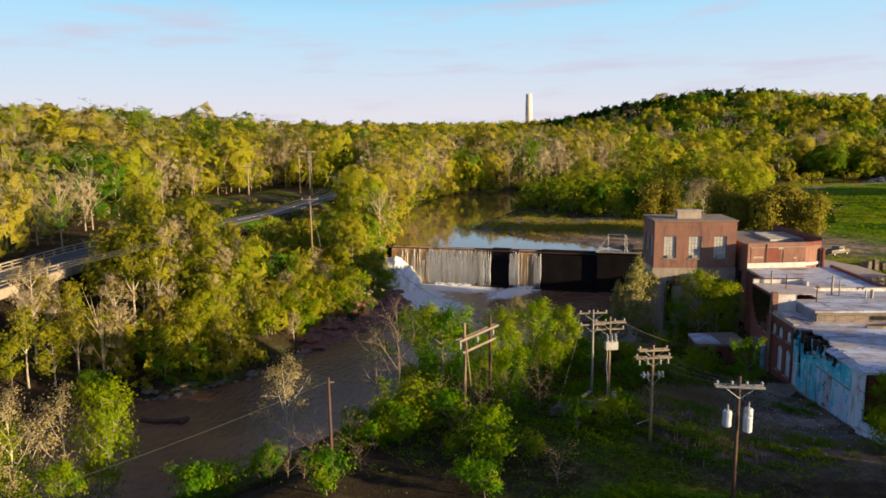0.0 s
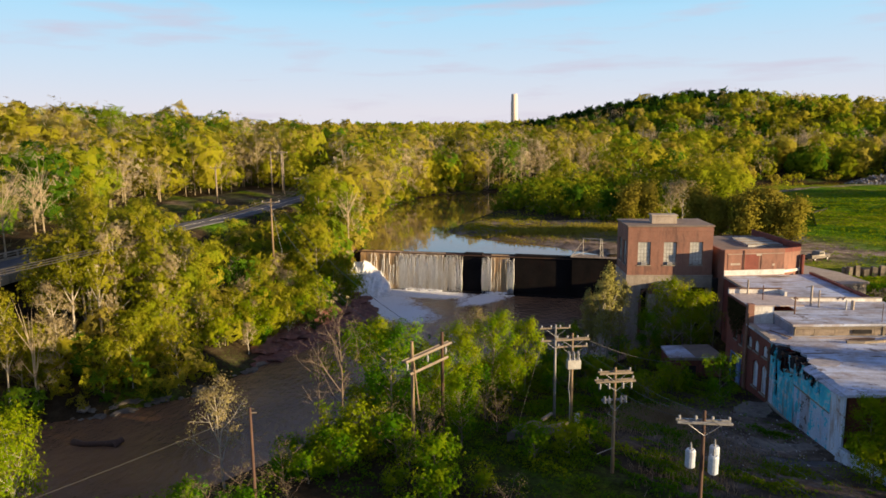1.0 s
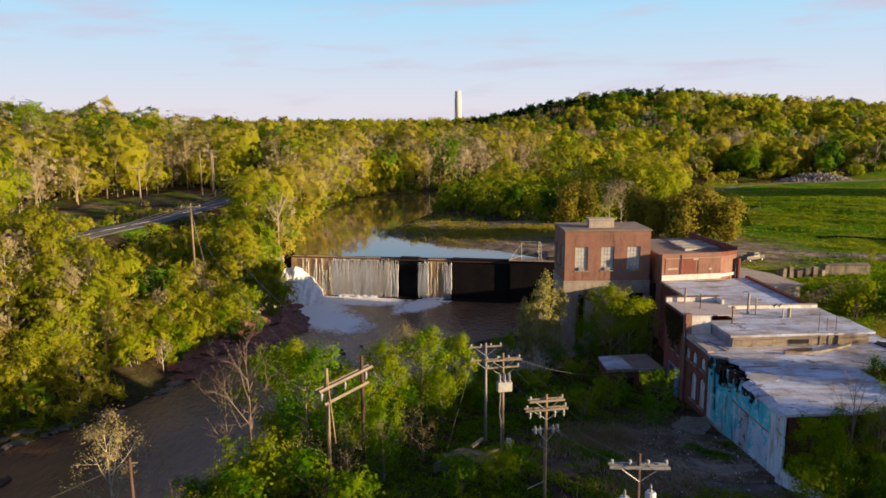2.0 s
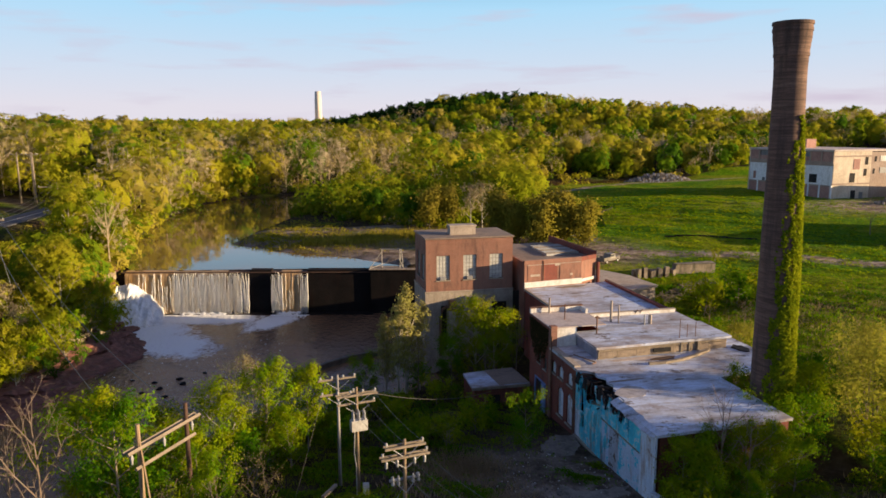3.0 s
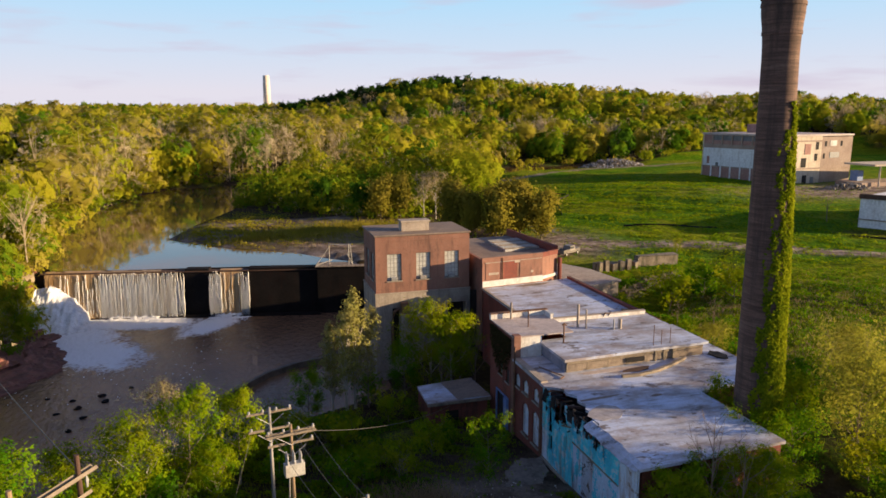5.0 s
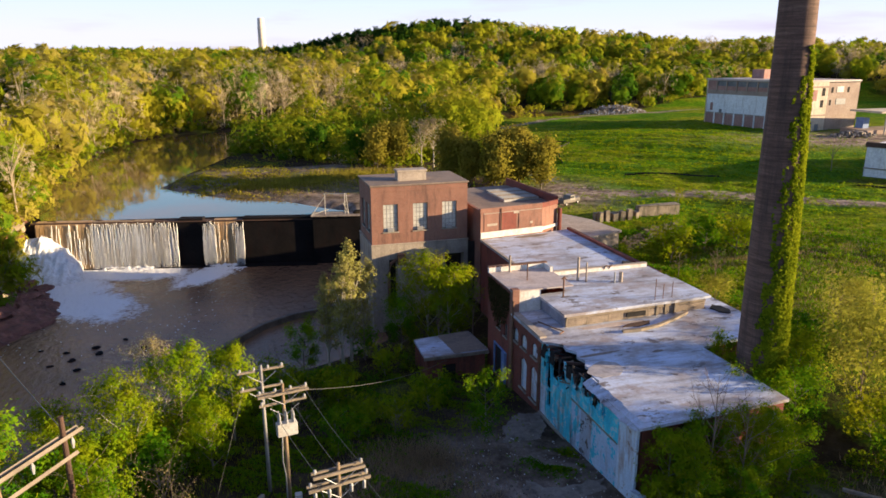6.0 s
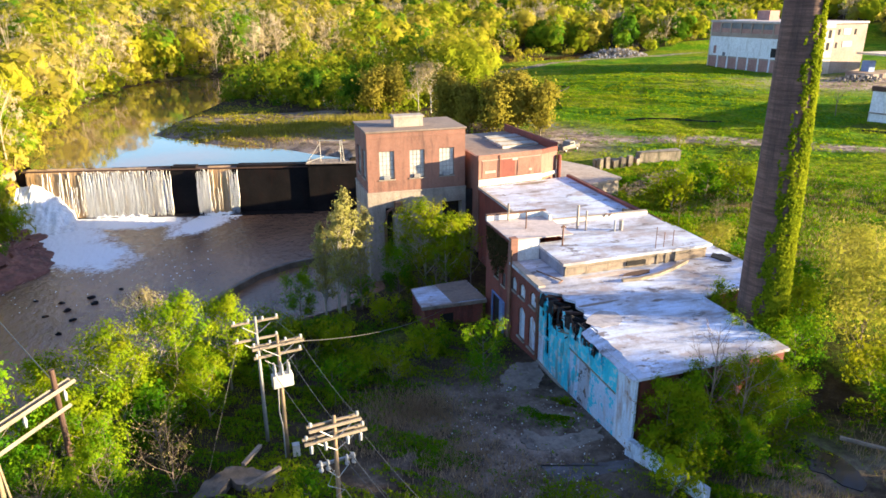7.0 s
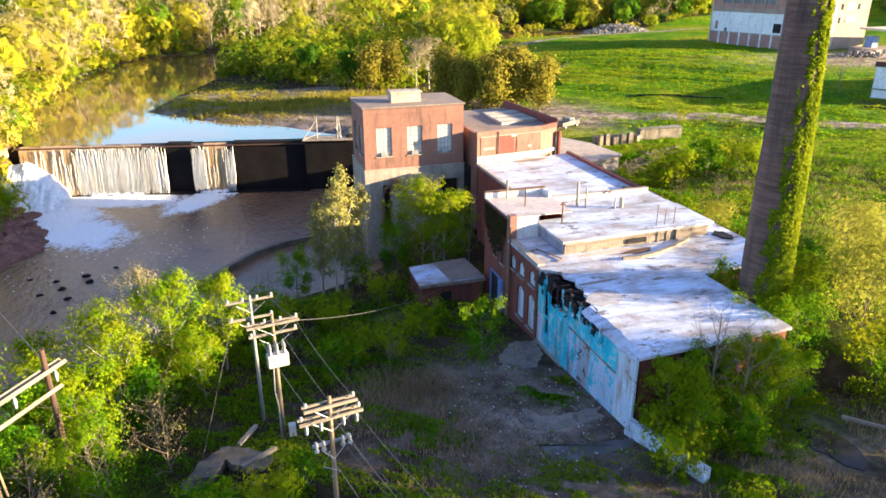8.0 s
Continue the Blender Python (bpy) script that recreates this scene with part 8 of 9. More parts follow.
PUDDLE = water_material("puddle_water", (0.012, 0.014, 0.02), 0.08, 0.6, 0.02, (0.02, 0.02, 0.025))
puddle = new("puddle", finish("puddle", prism([(18.0, -51.9), (18.9, -52.1), (19.3, -53.2), (19.7, -54.4), (19.6, -55.8), (19.1, -56.9), (18.3, -57.3), (17.6, -56.5), (17.5, -55.4), (16.9, -54.8), (17.3, -53.9), (17.4, -52.8)][::-1], 9.2, 9.53), PUDDLE))
tagged(puddle, "dark still puddle on the bare ground", "puddle", kind="structure")
for i, (x, y, a, ln) in enumerate(((22.5, -54.5, -40, 4.5), (-15.6, -47.2, 35, 2.4), (-16.2, -44.0, 60, 2.2))):
    ob = thing("timber_beam", "bleached timber beam lying on the ground", "beam", at=(x, y, land_z(x, y)))
    bm = box(-ln / 2, ln / 2, -0.12, 0.12, 0, 0.2)
    bm.transform(pose(x, y, land_z(x, y) + (0.15 if i == 0 else 0.9), 0, 4, a))
    part("beam", bm, WOOD_GREY, ob)


def silt_fence(line, label):
    """A low black fabric fence winding over the grass."""
    bm = bmesh.new()
    for (ax, ay), (bx, by) in zip(line, line[1:]):
        n = max(2, int(math.hypot(bx - ax, by - ay) / 2))
        pts = [(ax + (bx - ax) * k / n, ay + (by - ay) * k / n) for k in range(n + 1)]
        for (cx, cy), (dx, dy) in zip(pts, pts[1:]):
            w = Vector((dx - cx, dy - cy)).normalized()
            p = Vector((-w.y, w.x)) * 0.05
            z0, z1 = land_z(cx, cy), land_z(dx, dy)
            ring = [(cx - p.x, cy - p.y), (dx - p.x, dy - p.y), (dx + p.x, dy + p.y), (cx + p.x, cy + p.y)]
            prism(ring, min(z0, z1) - 0.2, max(z0, z1) + 0.3, bm)
    ob = thing("silt_fence", label, "fence", "silt fences", at=(line[0][0], line[0][1], land_z(*line[0])))
    bmesh.ops.remove_doubles(bm, verts=bm.verts[:], dist=0.12)
    part("fabric", bm, DARK_VOID, ob)


silt_fence([(66, 118), (71, 112), (77, 108), (79, 102), (75, 97), (70, 92), (66, 82), (60, 68)], "low black silt fence winding through the meadow")
silt_fence([(66, 49.5), (72, 47), (79, 44.5), (84, 41)], "low black silt fence across the lower meadow")
silt_fence([(104, 25), (112, 18), (121, 10)], "low black silt fence across the lower meadow")


# ---- single trees and bushes ----
GREEN = "fresh green leafy tree on the river bank"
YELLOW = "yellow-green spring tree with pale stems"
for key, name, label, cat, x, y, size, tall in (
    # river bank by the poles
    ("green_b", "tree", GREEN, "tree", -33.5, -40.5, 0.85, 1.0), ("green_a", "tree", GREEN, "tree", -30.5, -45.5, 0.72, 1.1),
    ("yellow_a", "tree", YELLOW, "tree", -24.5, -36.8, 0.62, 1.0), ("green_b", "tree", GREEN, "tree", -21.2, -33.5, 0.68, 1.0),
    ("green_b", "tree", GREEN, "tree", -17.5, -31.5, 0.55, 1.1), ("bud_a", "tree", "tan budding tree on the river bank", "tree", -22.8, -31.2, 0.72, 1.0),
    ("green_a", "tree", GREEN, "tree", -25.8, -41.5, 0.5, 1.1), ("green_a", "tree", GREEN, "tree", -24.0, -47.6, 0.42, 1.2),
    ("yellow_a", "tree", YELLOW, "tree", -29.0, -35.5, 0.55, 1.0), ("green_b", "tree", GREEN, "tree", -19.0, -36.0, 0.42, 1.0),
    ("bush_bare", "shrub", "bare twiggy thicket under the bank trees", "shrub", -31, -48.6, 1.1, 1.0), ("bush_bare", "shrub", "bare twiggy thicket under the bank trees", "shrub", -27.5, -46.2, 1.2, 1.0), ("bush_bare", "shrub", "bare twiggy thicket under the bank trees", "shrub", -24.2, -44.2, 1.1, 1.0), ("bush_bare", "shrub", "bare twiggy thicket under the bank trees", "shrub", -21.8, -40.6, 1, 1.0), ("bush_bare", "shrub", "bare twiggy thicket under the bank trees", "shrub", -20.8, -44.4, 0.9, 1.0), ("bush_bare", "shrub", "bare twiggy thicket under the bank trees", "shrub", -26.6, -50, 1.1, 1.0),
    ("bush_a", "shrub", "leafy green undergrowth under the bank trees", "shrub", -28.6, -43.6, 1, 1.0), ("bush_b", "shrub", "leafy green undergrowth under the bank trees", "shrub", -26.2, -39.2, 1.1, 1.0), ("bush_a", "shrub", "leafy green undergrowth under the bank trees", "shrub", -22.6, -37.6, 1, 1.0), ("bush_b", "shrub", "leafy green undergrowth under the bank trees", "shrub", -31.8, -42.6, 1.1, 1.0), ("bush_a", "shrub", "leafy green undergrowth under the bank trees", "shrub", -29.4, -51, 0.9, 1.0), ("bush_b", "shrub", "leafy green undergrowth under the bank trees", "shrub", -20, -33.8, 0.9, 1.0), ("bush_a", "shrub", "leafy green undergrowth under the bank trees", "shrub", -13.2, -49.6, 0.55, 1.0), ("bush_b", "shrub", "leafy green undergrowth under the bank trees", "shrub", -33.6, -50, 1.1, 1.0),
    ("bare_a", "tree", "bare pale-barked tree on the river bank", "tree", -34.6, -47.4, 1.0, 1.1), ("bare_a", "tree", "bare pale-barked tree on the river bank", "tree", -37.0, -45.0, 0.95, 1.05),
    ("bud_a", "tree", "cream budding tree at the water's edge", "tree", -45.5, -48.0, 0.8, 1.0), ("bare_a", "tree", "bare twiggy sapling at the tailrace", "tree", -13.2, -9.8, 0.36, 1.0),
    # by the powerhouse
    ("poplar", "tree", "slender cream-budded poplar by the powerhouse", "tree", -5.3, -13.6, 1.0, 1.0), ("poplar", "tree", "slender cream-budded poplar by the powerhouse", "tree", -3.2, -11.2, 0.85, 1.0),
    ("poplar", "tree", "slender cream-budded poplar by the powerhouse", "tree", -7.6, -12.4, 0.78, 1.0), ("poplar", "tree", "slender cream-budded poplar by the powerhouse", "tree", -6.2, -14.6, 0.9, 1.0), ("yellow_a", "tree", "bushy yellow-green tree in front of the powerhouse", "tree", 5.6, -14.6, 0.7, 0.95),
    ("yellow_a", "tree", "bushy yellow-green tree in front of the powerhouse", "tree", 3.6, -12.8, 0.80, 0.95), ("green_b", "tree", "bushy yellow-green tree in front of the powerhouse", "tree", 6.9, -13.5, 0.62, 1.05), ("green_a", "tree", GREEN, "tree", 0.4, -13.8, 0.5, 1.0),
    ("bare_a", "tree", "bare twiggy sapling in the shaded yard", "tree", 7.9, -16.5, 0.6, 1.1), ("bare_a", "tree", "bare twiggy sapling in the shaded yard", "tree", 3.5, -18.2, 0.5, 1.0),
    ("green_a", "tree", GREEN, "tree", -10.5, -15.5, 0.45, 1.0), ("bare_a", "tree", "bare twiggy sapling in the shaded yard", "tree", -4.0, -15.6, 0.62, 0.9),
    # young tree in the yard
    ("green_a", "tree", "young dense green tree in the yard", "tree", 1.2, -38.6, 0.36, 1.3),
    # left foreground
    ("yellow_a", "tree", YELLOW, "tree", -58.6, -57.0, 0.72, 1.25), ("bud_a", "tree", "cream budding tree on the near bank", "tree", -62.0, -57.5, 0.95, 1.05), ("bud_a", "tree", "cream budding tree on the near bank", "tree", -64.5, -60.5, 0.95, 1.1), ("green_b", "tree", GREEN, "tree", -60.6, -61.0, 0.5, 1.0),
    ("yellow_a", "tree", YELLOW, "tree", -66.5, -60.0, 0.8, 1.1),
    # right of the chimney and along the mill end
    ("bush_bud", "shrub", "large cream-budded shrub beside the chimney", "shrub", 29.5, -46.0, 1.05, 1.05), ("bush_bud", "shrub", "large cream-budded shrub beside the chimney", "shrub", 33.5, -42.5, 0.9, 1.0), 
    ("bush_bud", "shrub", "large cream-budded shrub beside the chimney", "shrub", 36.5, -38.5, 0.8, 1.1), ("bush_bud", "shrub", "large cream-budded shrub beside the chimney", "shrub", 40.5, -34.5, 0.75, 1.1), ("bush_bud", "shrub", "large cream-budded shrub beside the chimney", "shrub", 38.5, -45.0, 0.75, 1.0), ("bush_bud", "shrub", "large cream-budded shrub beside the chimney", "shrub", 44.5, -40.0, 0.8, 1.0), ("bare_a", "shrub", "bare pale thicket in the rough grass", "shrub", 34.5, -34.0, 0.42, 0.8), ("bush_a", "shrub", "bright green bush beside the chimney", "shrub", 35.0, -41.5, 1.2, 0.9), ("bush_b", "shrub", "bright green bush beside the chimney", "shrub", 41.5, -38.5, 1.1, 0.9),
    ("green_b", "shrub", "bright green bush beside the chimney", "shrub", 26.2, -42.0, 0.42, 1.0), ("green_a", "shrub", "bright green bush beside the chimney", "shrub", 28.6, -39.0, 0.36, 1.0), ("bush_b", "shrub", "bright green bush beside the chimney", "shrub", 27.5, -49.0, 1.0, 0.9), ("bush_a", "shrub", "bright green bush beside the chimney", "shrub", 31.5, -37.5, 1.1, 0.9),
    ("yellow_a", "shrub", "yellow-green bush against the mill end", "shrub", 15.6, -51.6, 0.40, 1.1), ("bare_a", "tree", "bare budding tree rising over the roof edge", "tree", 11.4, -51.4, 0.78, 1.05), ("green_b", "shrub", "leafy green bush against the mill end", "shrub", 10.2, -51.8, 0.38, 1.1),
    ("bare_a", "tree", "bare budding tree rising over the roof edge", "tree", 13.2, -52.2, 0.66, 1.0), ("green_a", "shrub", "leafy green bush against the mill end", "shrub", 12.6, -53.4, 0.32, 1.0), ("green_a", "shrub", "leafy green bush against the mill end", "shrub", 18.5, -50.8, 0.36, 1.0),
    ("green_b", "shrub", "leafy green bush against the mill end", "shrub", 8.9, -50.9, 0.44, 1.0), ("green_a", "shrub", "leafy green bush against the mill end", "shrub", 11.6, -50.5, 0.47, 1.0), ("yellow_a", "shrub", "yellow-green bush against the mill end", "shrub", 14.2, -50.8, 0.46, 1.0), ("green_b", "shrub", "leafy green bush against the mill end", "shrub", 16.9, -50.6, 0.43, 1.0), ("green_a", "shrub", "leafy green bush against the mill end", "shrub", 9.6, -53.2, 0.34, 1.0), ("green_a", "shrub", "leafy bush round the chimney foot", "shrub", 19.4, -46.8, 0.5, 1.05), ("green_a", "shrub", "leafy bush round the chimney foot", "shrub", 22.6, -46.8, 0.52, 1.0), ("green_b", "shrub", "leafy bush round the chimney foot", "shrub", 24.5, -44.2, 0.5, 1.1), ("green_b", "shrub", "leafy bush round the chimney foot", "shrub", 19.9, -41.4, 0.46, 1.2),
    # east of the mill
    ("bush_b", "shrub", "bright yellow-green bush in the rough grass", "shrub", 43.5, -1.2, 1.35, 1.0), ("bush_a", "shrub", "bright yellow-green bush in the rough grass", "shrub", 49.9, 0.2, 1.3, 0.9), ("bush_b", "shrub", "bright yellow-green bush in the rough grass", "shrub", 52.4, -3.9, 1.35, 0.9), ("bush_b", "shrub", "bright yellow-green bush in the rough grass", "shrub", 55.5, -4.5, 1.0, 0.9),
    ("bare_a", "shrub", "bare pale thicket in the rough grass", "shrub", 40.5, -14.5, 0.42, 0.8), ("bare_a", "shrub", "bare pale thicket in the rough grass", "shrub", 36.2, -13.0, 0.36, 0.8), ("bare_a", "shrub", "bare pale thicket in the rough grass", "shrub", 44.5, -19.5, 0.42, 0.8),
    ("bush_bud", "shrub", "cream budding thicket east of the mill", "shrub", 33.0, -24.0, 0.6, 0.9), ("bush_bud", "shrub", "cream budding thicket east of the mill", "shrub", 46.0, -30.0, 0.5, 1.0),
    # cane and trees behind the annex
    ("cane", "cane_thicket", "dense olive cane thicket behind the annex", "thicket", 33.5, 44.0, 1.0, 1.0), ("cane", "cane_thicket", "dense olive cane thicket behind the annex", "thicket", 38.5, 46.0, 1.1, 1.0), ("cane", "cane_thicket", "dense olive cane thicket behind the annex", "thicket", 43.0, 43.0, 1.0, 0.95), ("cane", "cane_thicket", "dense olive cane thicket behind the annex", "thicket", 36.0, 50.0, 1.05, 1.0), ("cane", "cane_thicket", "dense olive cane thicket behind the annex", "thicket", 30.0, 50.0, 0.95, 1.0),
    ("dark_a", "tree", "dark green leafy tree behind the pool", "tree", 14.0, 88.0, 0.66, 1.0), ("dark_a", "tree", "dark green leafy tree behind the pool", "tree", 5.0, 99.0, 0.66, 1.0), ("green_far", "tree", "bright green tree at the river bend", "tree", -2.0, 112.0, 0.66, 1.0), ("cane", "cane_thicket", "dense olive cane thicket behind the annex", "thicket", 27.5, 56.0, 1.1, 1.0), ("cane", "cane_thicket", "dense olive cane thicket behind the annex", "thicket", 41.0, 50.0, 1.1, 1.0), ("bud_far", "tree", "round pale budding tree behind the powerhouse", "tree", 30.5, 78.0, 0.85, 1.0), ("bud_far", "tree", "round pale budding tree behind the powerhouse", "tree", 28.0, 81.0, 0.8, 1.0),
    ("dark_a", "tree", "dark green leafy tree behind the pool", "tree", 21.0, 86.0, 0.66, 1.0), ("dark_a", "tree", "dark green leafy tree behind the pool", "tree", 15.0, 96.0, 0.66, 1.0), ("cane", "cane_thicket", "dense olive cane thicket by the pool", "thicket", 17.0, 81.0, 1.0, 1.0), ("cane", "cane_thicket", "dense olive cane thicket by the pool", "thicket", 22.0, 82.0, 1.0, 1.0),
    ("dark_a", "tree", "bright green tree at the river bend", "tree", -2.0, 128.0, 0.66, 1.0), ("dark_a", "tree", "bright green tree at the river bend", "tree", 3.0, 118.0, 0.66, 1.0), ("dark_a", "tree", "bright green tree at the river bend", "tree", 8.0, 108.0, 0.66, 1.0), ("green_far", "tree", "bright green tree at the river bend", "tree", 5.0, 138.0, 1.1, 1.0),
    ("yellow_far", "shrub", "yellow-green bush by the gravel track", "shrub", 62.0, 24.0, 0.22, 0.9), ("bare_a", "tree", "bare tree beside the white outbuilding", "tree", 113.0, 40.0, 0.8, 0.9),
):
    if key == "cane" and "cane" not in TREES:
        tree_kind("cane", 77, 8.4, 4.4, 6500, 0.27, LEAF_CANE, 0.38, BARK, 0.02, 26, 2.2, 5, 0.75)
    if key == "dark_a" and "dark_a" not in TREES:
        tree_kind("dark_a", 81, 12.5, 5.0, 2400, 0.50, LEAF_WOODS, 0.10, BARK, 0.15, 15, 0.7, 5, 0.7)
    plant(key, name, label, cat, x, y, size=size, tall=tall, group="bushes" if cat in ("shrub", "thicket") else "bank trees")

# left bank: the tall lit trees in front of the road
rng = np.random.default_rng(31)
LEFT_TREES = 0
while LEFT_TREES < 110:
    x, y = rng.uniform(-92, -49), rng.uniform(-36, 62)
    d = float(line_dist(np.array([x]), np.array([y]), LEFT_LOW + LEFT_HIGH)[0])
    if d < 3 or float(line_dist(np.array([x]), np.array([y]), LEFT_ROAD)[0]) < 6.5 or within(np.array([x]), np.array([y]), LOW_RING)[0] or within(np.array([x]), np.array([y]), HIGH_RING)[0]:
        continue
    if within(np.array([x]), np.array([y]), [(-105, 18), (-62, 0), (-62, 62), (-70, 100), (-105, 80)])[0]:
        continue
    key = ("tall_far", "yellow_far", "tall_far", "green_far", "bud_far", "yellow_far", "tall_far", "bare_a")[LEFT_TREES % 8]
    if d < 8:
        key = ("yellow_far", "green_far")[LEFT_TREES % 2]
    size = rng.uniform(0.75, 1.1) * (0.55 if d < 8 else 1.0)
    if -0.39 < (x + 25.3) / (y + 110.4) < -0.225:
        # low growth under the wires
        key, size = ("green_far", "yellow_far", "bud_far")[LEFT_TREES % 3], 0.42 * size / (0.55 if d < 8 else 1.0)
    label = {"y": YELLOW, "t": YELLOW, "g": GREEN, "b": "pale budding tree on the wooded bank"}[key[0]]
    plant(key, "tree", label, "tree", float(x), float(y), size=float(size), group="left bank trees")
    LEFT_TREES += 1

# tall pale-stemmed trees and lower growth in front of the bridge
for i, (x, y, size, tall) in enumerate(((-74.8, -14.6, 1.05, 1.1), (-72.5, -15.2, 1.1, 1.1), (-70.6, -11.0, 1.08, 1.08), (-68.2, -12.0, 1.0, 1.1), (-77.4, -11.0, 0.95, 1.05), (-66.0, -8.5, 0.9, 1.1), (-79.5, -18.0, 0.68, 1.0), (-82.5, -23.5, 0.66, 1.0), (-85.5, -29.5, 0.66, 1.0), (-83.0, -14.5, 0.7, 1.0), (-86.8, -22.5, 0.66, 1.0), (-76.0, -23.0, 0.62, 1.0), (-79.5, -28.0, 0.6, 1.0), (-81.0, -5.0, 0.8, 1.0), (-75.5, -3.0, 0.95, 1.0))):
    key = ("tall_far", "bud_far", "tall_far", "tall_far", "yellow_far")[i % 5]
    plant(key, "tree", YELLOW if key != "bud_far" else "pale budding tree on the wooded bank", "tree", x, y, size=size, tall=tall, group="left bank trees")

# bushes on the banks and round the yard
SPOTS = [(-20, -27, 14), (-27, -30, 9), (-13, -27, 10), (-7, -33, 6), (-3, -30, 6), (-9, -22, 8), (-34, -53, 6), (-30, -52, 6), (-23, -53, 5), (-46, -60, 5), (11, -54, 7), (16, -54, 6), (24, -49, 2), (-2, -20, 5), (4, -17, 5), (28, -56, 2), (-40, -56, 5), (-42, -60, 4), (-35, -60, 4), (-29, -60, 3), (-24, -58, 3)]
for cx, cy, n in SPOTS:
    for _ in range(n):
        x, y = float(cx + rng.normal(0, 3.0)), float(cy + rng.normal(0, 2.6))
        if within(np.array([x]), np.array([y]), LOW_RING)[0] or (7 < x < 28 and -50.2 < y < 16) or (0 < x < 7.2 and -24.3 < y < -18.6) or (-4 < x < 7 and -56 < y < -38) or (14.5 < x < 23 and -62 < y < -50.5):
            continue
        k = rng.integers(0, 5) if cy > -56 else (0, 2, 3)[rng.integers(0, 3)]
        key = ("bush_a", "bush_b", "bush_a", "bush_bare", "bush_b")[k]
        plant(key, "bush", "bare tangled bush in the undergrowth" if k == 3 else "low leafy green bush in the undergrowth", "bush", x, y, size=float(rng.uniform(0.4, 0.85)), group="undergrowth")
for _ in range(60):
    x, y = float(rng.uniform(-62, -47)), float(rng.uniform(-28, 40))
    d = float(line_dist(np.array([x]), np.array([y]), LEFT_LOW)[0])
    if within(np.array([x]), np.array([y]), LOW_RING)[0] or d < 2.5:
        continue
    k = rng.integers(0, 4)
    plant(("bush_a", "bush_b", "bush_b", "bush_bare")[k], "bush", "bare tangled bush in the undergrowth" if k == 3 else "low leafy green bush in the undergrowth", "bush", x, y, size=float(rng.uniform(0.6, 1.2)), group="undergrowth")


def blades(name, label, spots, count, height, material, seed, wide=0.05):
    """Tufts of upright blades."""
    g = np.random.default_rng(seed)
    pts = []
    for cx, cy, rx, ry, share in spots:
        n = int(count * share)
        p = np.stack([cx + rx * g.normal(0, 0.5, n), cy + ry * g.normal(0, 0.5, n)], 1)
        pts.append(p)
    p = np.concatenate(pts)
    ok = ~within(p[:, 0], p[:, 1], LOW_RING) & ~within(p[:, 0], p[:, 1], HIGH_RING)
    ok &= ~((p[:, 0] > 7) & (p[:, 0] < 27.5) & (p[:, 1] > -49.8) & (p[:, 1] < 16))
    ok &= np.hypot((p[:, 0] - 18.5) / 2.2, (p[:, 1] + 54.6) / 3.6) > 1
    p = p[ok]
    z = land(p[:, 0], p[:, 1])
    n = len(p)
    h = height * g.uniform(0.4, 1.3, n)
    a = g.uniform(0, 6.283, n)
    lean = g.normal(0, 0.3, (n, 2)) * h[:, None]
    base = np.stack([p[:, 0], p[:, 1], z - 0.05], 1)
    side = np.stack([np.cos(a), np.sin(a), 0 * a], 1) * wide * (0.5 + h[:, None])
    tip = base + np.concatenate([lean, h[:, None]], 1)
    v = np.stack([base - side, base + side, tip], 1).reshape(-1, 3)
    f = np.arange(3 * n).reshape(-1, 3)
    t = np.repeat(np.clip(0.5 + 0.25 * bump_field(p[:, 0], p[:, 1], 3, seed) + g.normal(0, 0.12, n), 0, 1), 3)
    tagged(new(name, cloud_mesh(name, v, f, t, material)), label, "grass", kind="stuff")


def weeds(name, label, spots, count, height, leaf, material, seed, tint=0.4, clump=0.0):
    """Low weeds: leaf sprays close to the ground, gathered in uneven clumps."""
    g = np.random.default_rng(seed)
    p = np.concatenate([np.stack([cx + rx * g.normal(0, 0.55, int(count * share)), cy + ry * g.normal(0, 0.55, int(count * share))], 1) for cx, cy, rx, ry, share in spots])
    field = bump_field(p[:, 0], p[:, 1], 2.3, seed) + 0.7 * bump_field(p[:, 0], p[:, 1], 0.8, seed + 2)
    ok = ~within(p[:, 0], p[:, 1], LOW_RING) & ~within(p[:, 0], p[:, 1], HIGH_RING) & (field > clump)
    ok &= ~((p[:, 0] > 7) & (p[:, 0] < 27.5) & (p[:, 1] > -49.8) & (p[:, 1] < 16))
    p, field = p[ok], field[ok]
    n = len(p)
    up = height * np.clip(field - clump + 0.15, 0.1, 1.2) * g.uniform(0.05, 1.0, n)
    c = np.stack([p[:, 0], p[:, 1], land(p[:, 0], p[:, 1]) + up], 1)
    nrm = g.normal(0, 0.45, (n, 3)) + [0.1, -0.1, 1.0]
    v, f = leaf_tris(c, leaf, g, nrm, 1.0)
    shade = np.repeat(np.clip(tint + 0.14 * bump_field(p[:, 0], p[:, 1], 5.5, seed + 5) + g.normal(0, 0.07, n), 0, 1), 3)
    tagged(new(name, cloud_mesh(name, v, f, shade, material, np.repeat(nrm, 3, 0))), label, "weeds", kind="stuff")


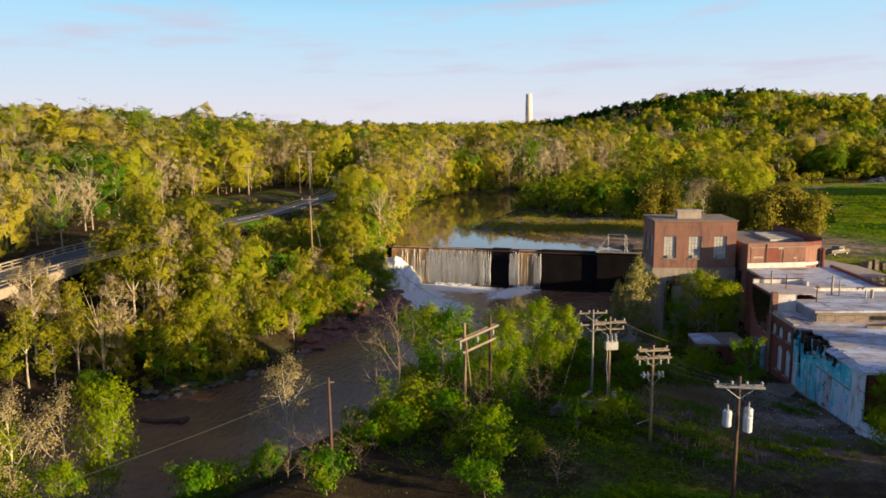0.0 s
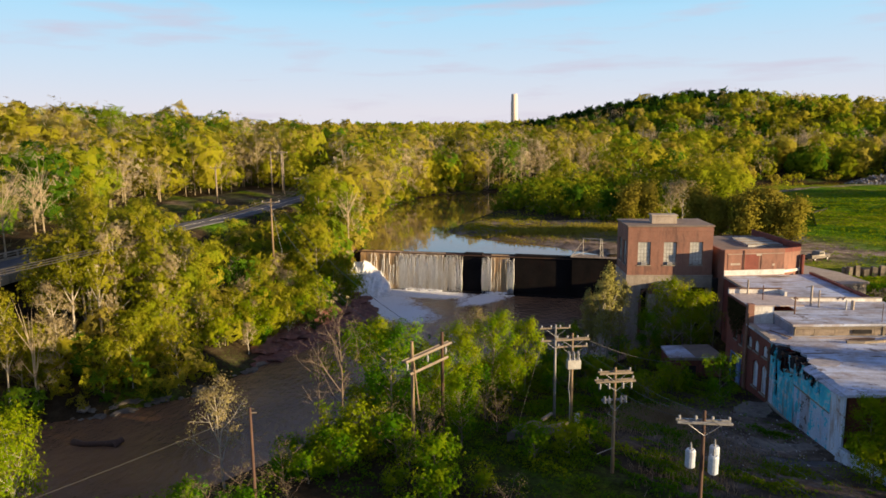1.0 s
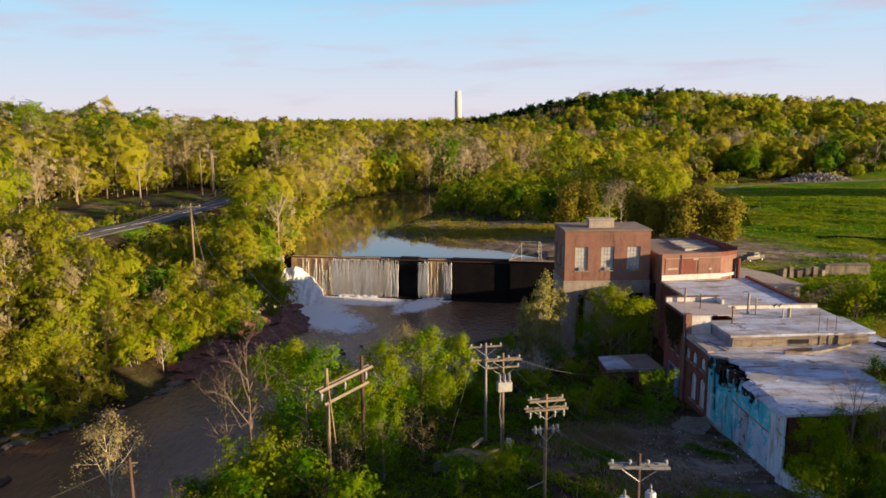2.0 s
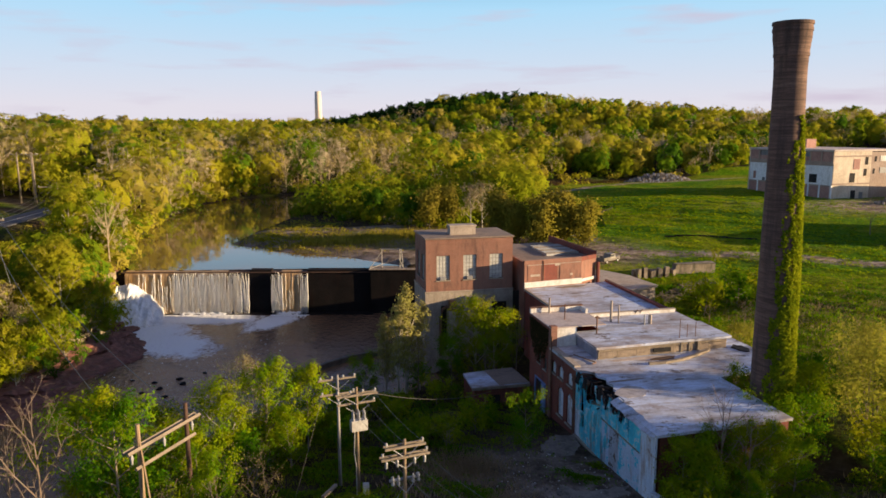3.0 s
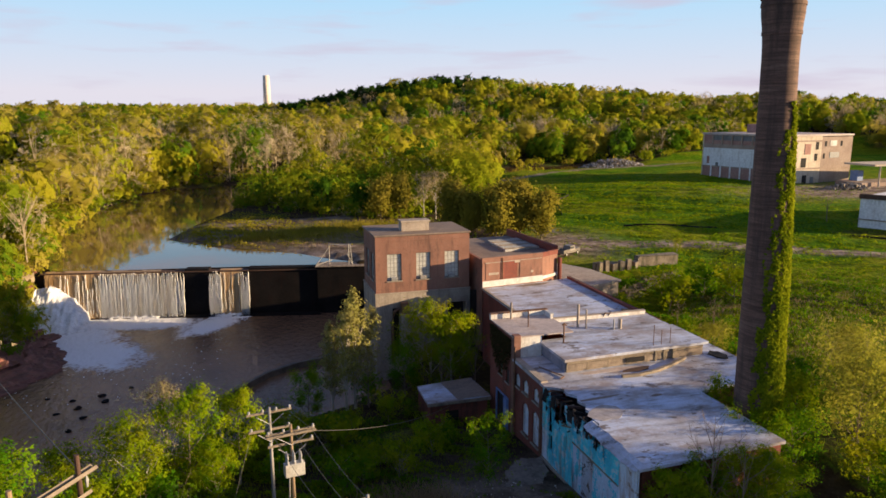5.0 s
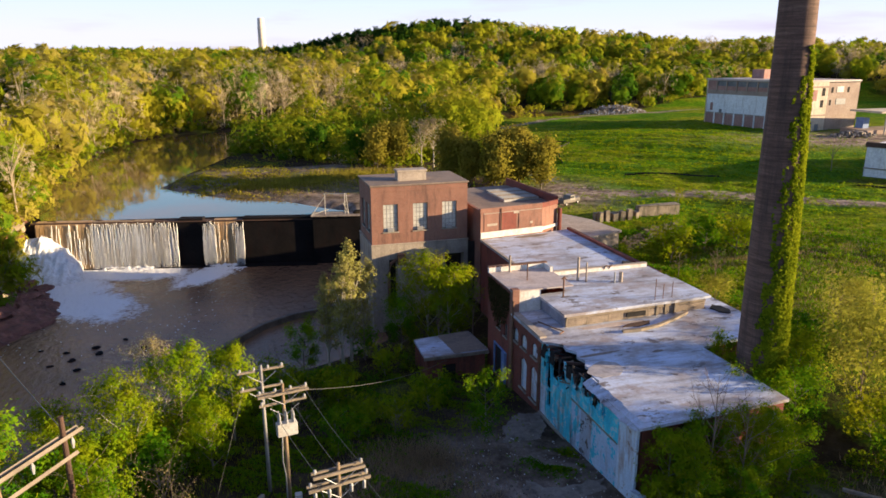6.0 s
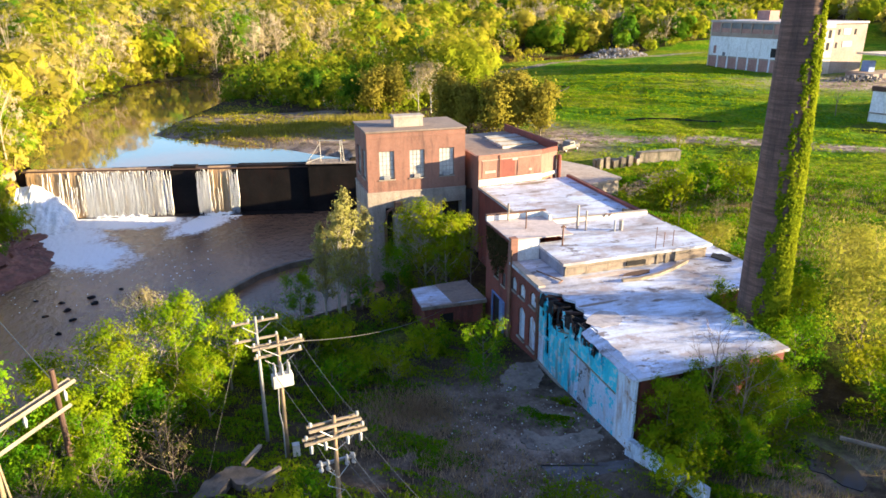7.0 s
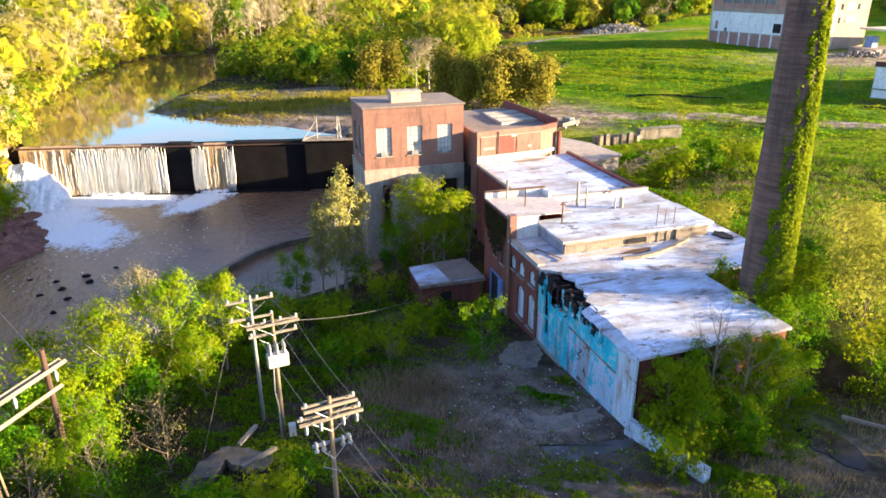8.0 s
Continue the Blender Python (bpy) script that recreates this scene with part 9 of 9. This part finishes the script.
blades("dry_grass", "tufts of dry tan grass in yard and field", [(-5.5, -38.8, 3.4, 3.0, 0.16), (-3.5, -40.0, 3.0, 2.5, 0.06), (62, -12, 22, 14, 0.18), (48, -28, 16, 12, 0.12), (50, -8, 12, 9, 0.12), (-8, 58, 16, 6, 0.2), (8, 60, 14, 6, 0.14), (-9, -43, 3, 3, 0.04), (17, -56, 7, 4, 0.1), (0, -50, 3, 3, 0.03), (-3.5, -46, 3.5, 5, 0.10), (-6, -53, 4, 4, 0.06), (24, -55, 6, 4, 0.05), (-97, 48, 5, 18, 0.12)], 20000, 0.55, GRASS_DRY, 3, 0.03)
blades("green_grass", "rough green grass among the weeds", [(55, -10, 26, 18, 0.3), (45, 8, 14, 10, 0.2), (35, -18, 8, 14, 0.12), (-8, -30, 10, 10, 0.16), (-20, -38, 8, 10, 0.1), (14, -54, 8, 4, 0.06), (0, 58, 16, 6, 0.06)], 26000, 0.42, LEAF_SPRING, 4, 0.03)
weeds("yard_weeds", "low green weeds in the yard and on the banks", [(-8, -29, 13, 8, 0.3), (-18, -38, 11, 11, 0.24), (-12, -51, 10, 7, 0.13), (2, -26, 9, 6, 0.1), (5.2, -42.8, 2.0, 1.8, 0.04), (-5.5, -45, 2.6, 3.6, 0.03), (1.5, -53, 3.5, 2.0, 0.02), (-5, -55, 8, 4, 0.09), (-13, -65, 8, 4, 0.12), (11, -55, 4, 4, 0.06), (13, -53.0, 5, 2.2, 0.07), (23, -49.5, 6, 3.5, 0.07), (-32, -52, 12, 8, 0.08)], 84000, 0.6, 0.15, LEAF_NEAR, 21, 0.25, -0.15)
weeds("field_weeds", "rough green weeds and brambles in the field", [(55, -8, 28, 18, 0.4), (46, 6, 14, 9, 0.25), (36, -20, 8, 14, 0.2), (75, -15, 24, 16, 0.15)], 60000, 0.7, 0.22, LEAF_NEAR, 22, 0.24, -0.15)
weeds("meadow_grass", "rough grass tufts over the rolling meadow", [(85, 75, 45, 40, 0.4), (120, 110, 60, 50, 0.4), (80, 24, 40, 22, 0.2)], 60000, 0.3, 0.34, LEAF_NEAR, 25, 0.36, -0.1)
weeds("bar_weeds", "low yellowish weeds on the pool bar", [(-22, 72, 9, 9, 0.18), (-14, 84, 10, 18, 0.2), (-12, 62, 16, 7, 0.2), (0, 68, 18, 12, 0.28), (12, 68, 12, 9, 0.14)], 36000, 0.9, 0.17, LEAF_SPRING, 23, 0.68, -0.1)
blades("reeds", "yellow-green reeds on the pool bar", [(2, 68, 16, 3, 0.5), (-8, 62, 12, 3, 0.3), (12, 74, 12, 5, 0.2)], 5000, 1.2, LEAF_CANE, 5, 0.06)

# trees behind the camera's right shoulder, which keep the yard in evening shade
for i in range(11):
    f = i / 10
    row = i % 2
    x, y = 45 + 12 * f + 9 * row + 1.5 * math.sin(i * 2.3), -66 - 32 * f + 1.5 * math.cos(i * 1.7)
    plant(("green_far", "yellow_far", "green_far")[i % 3], "tree", "tall leafy tree of the belt beside the yard", "tree", x, y, size=0.98 + 0.12 * math.sin(i), group="tree belt")
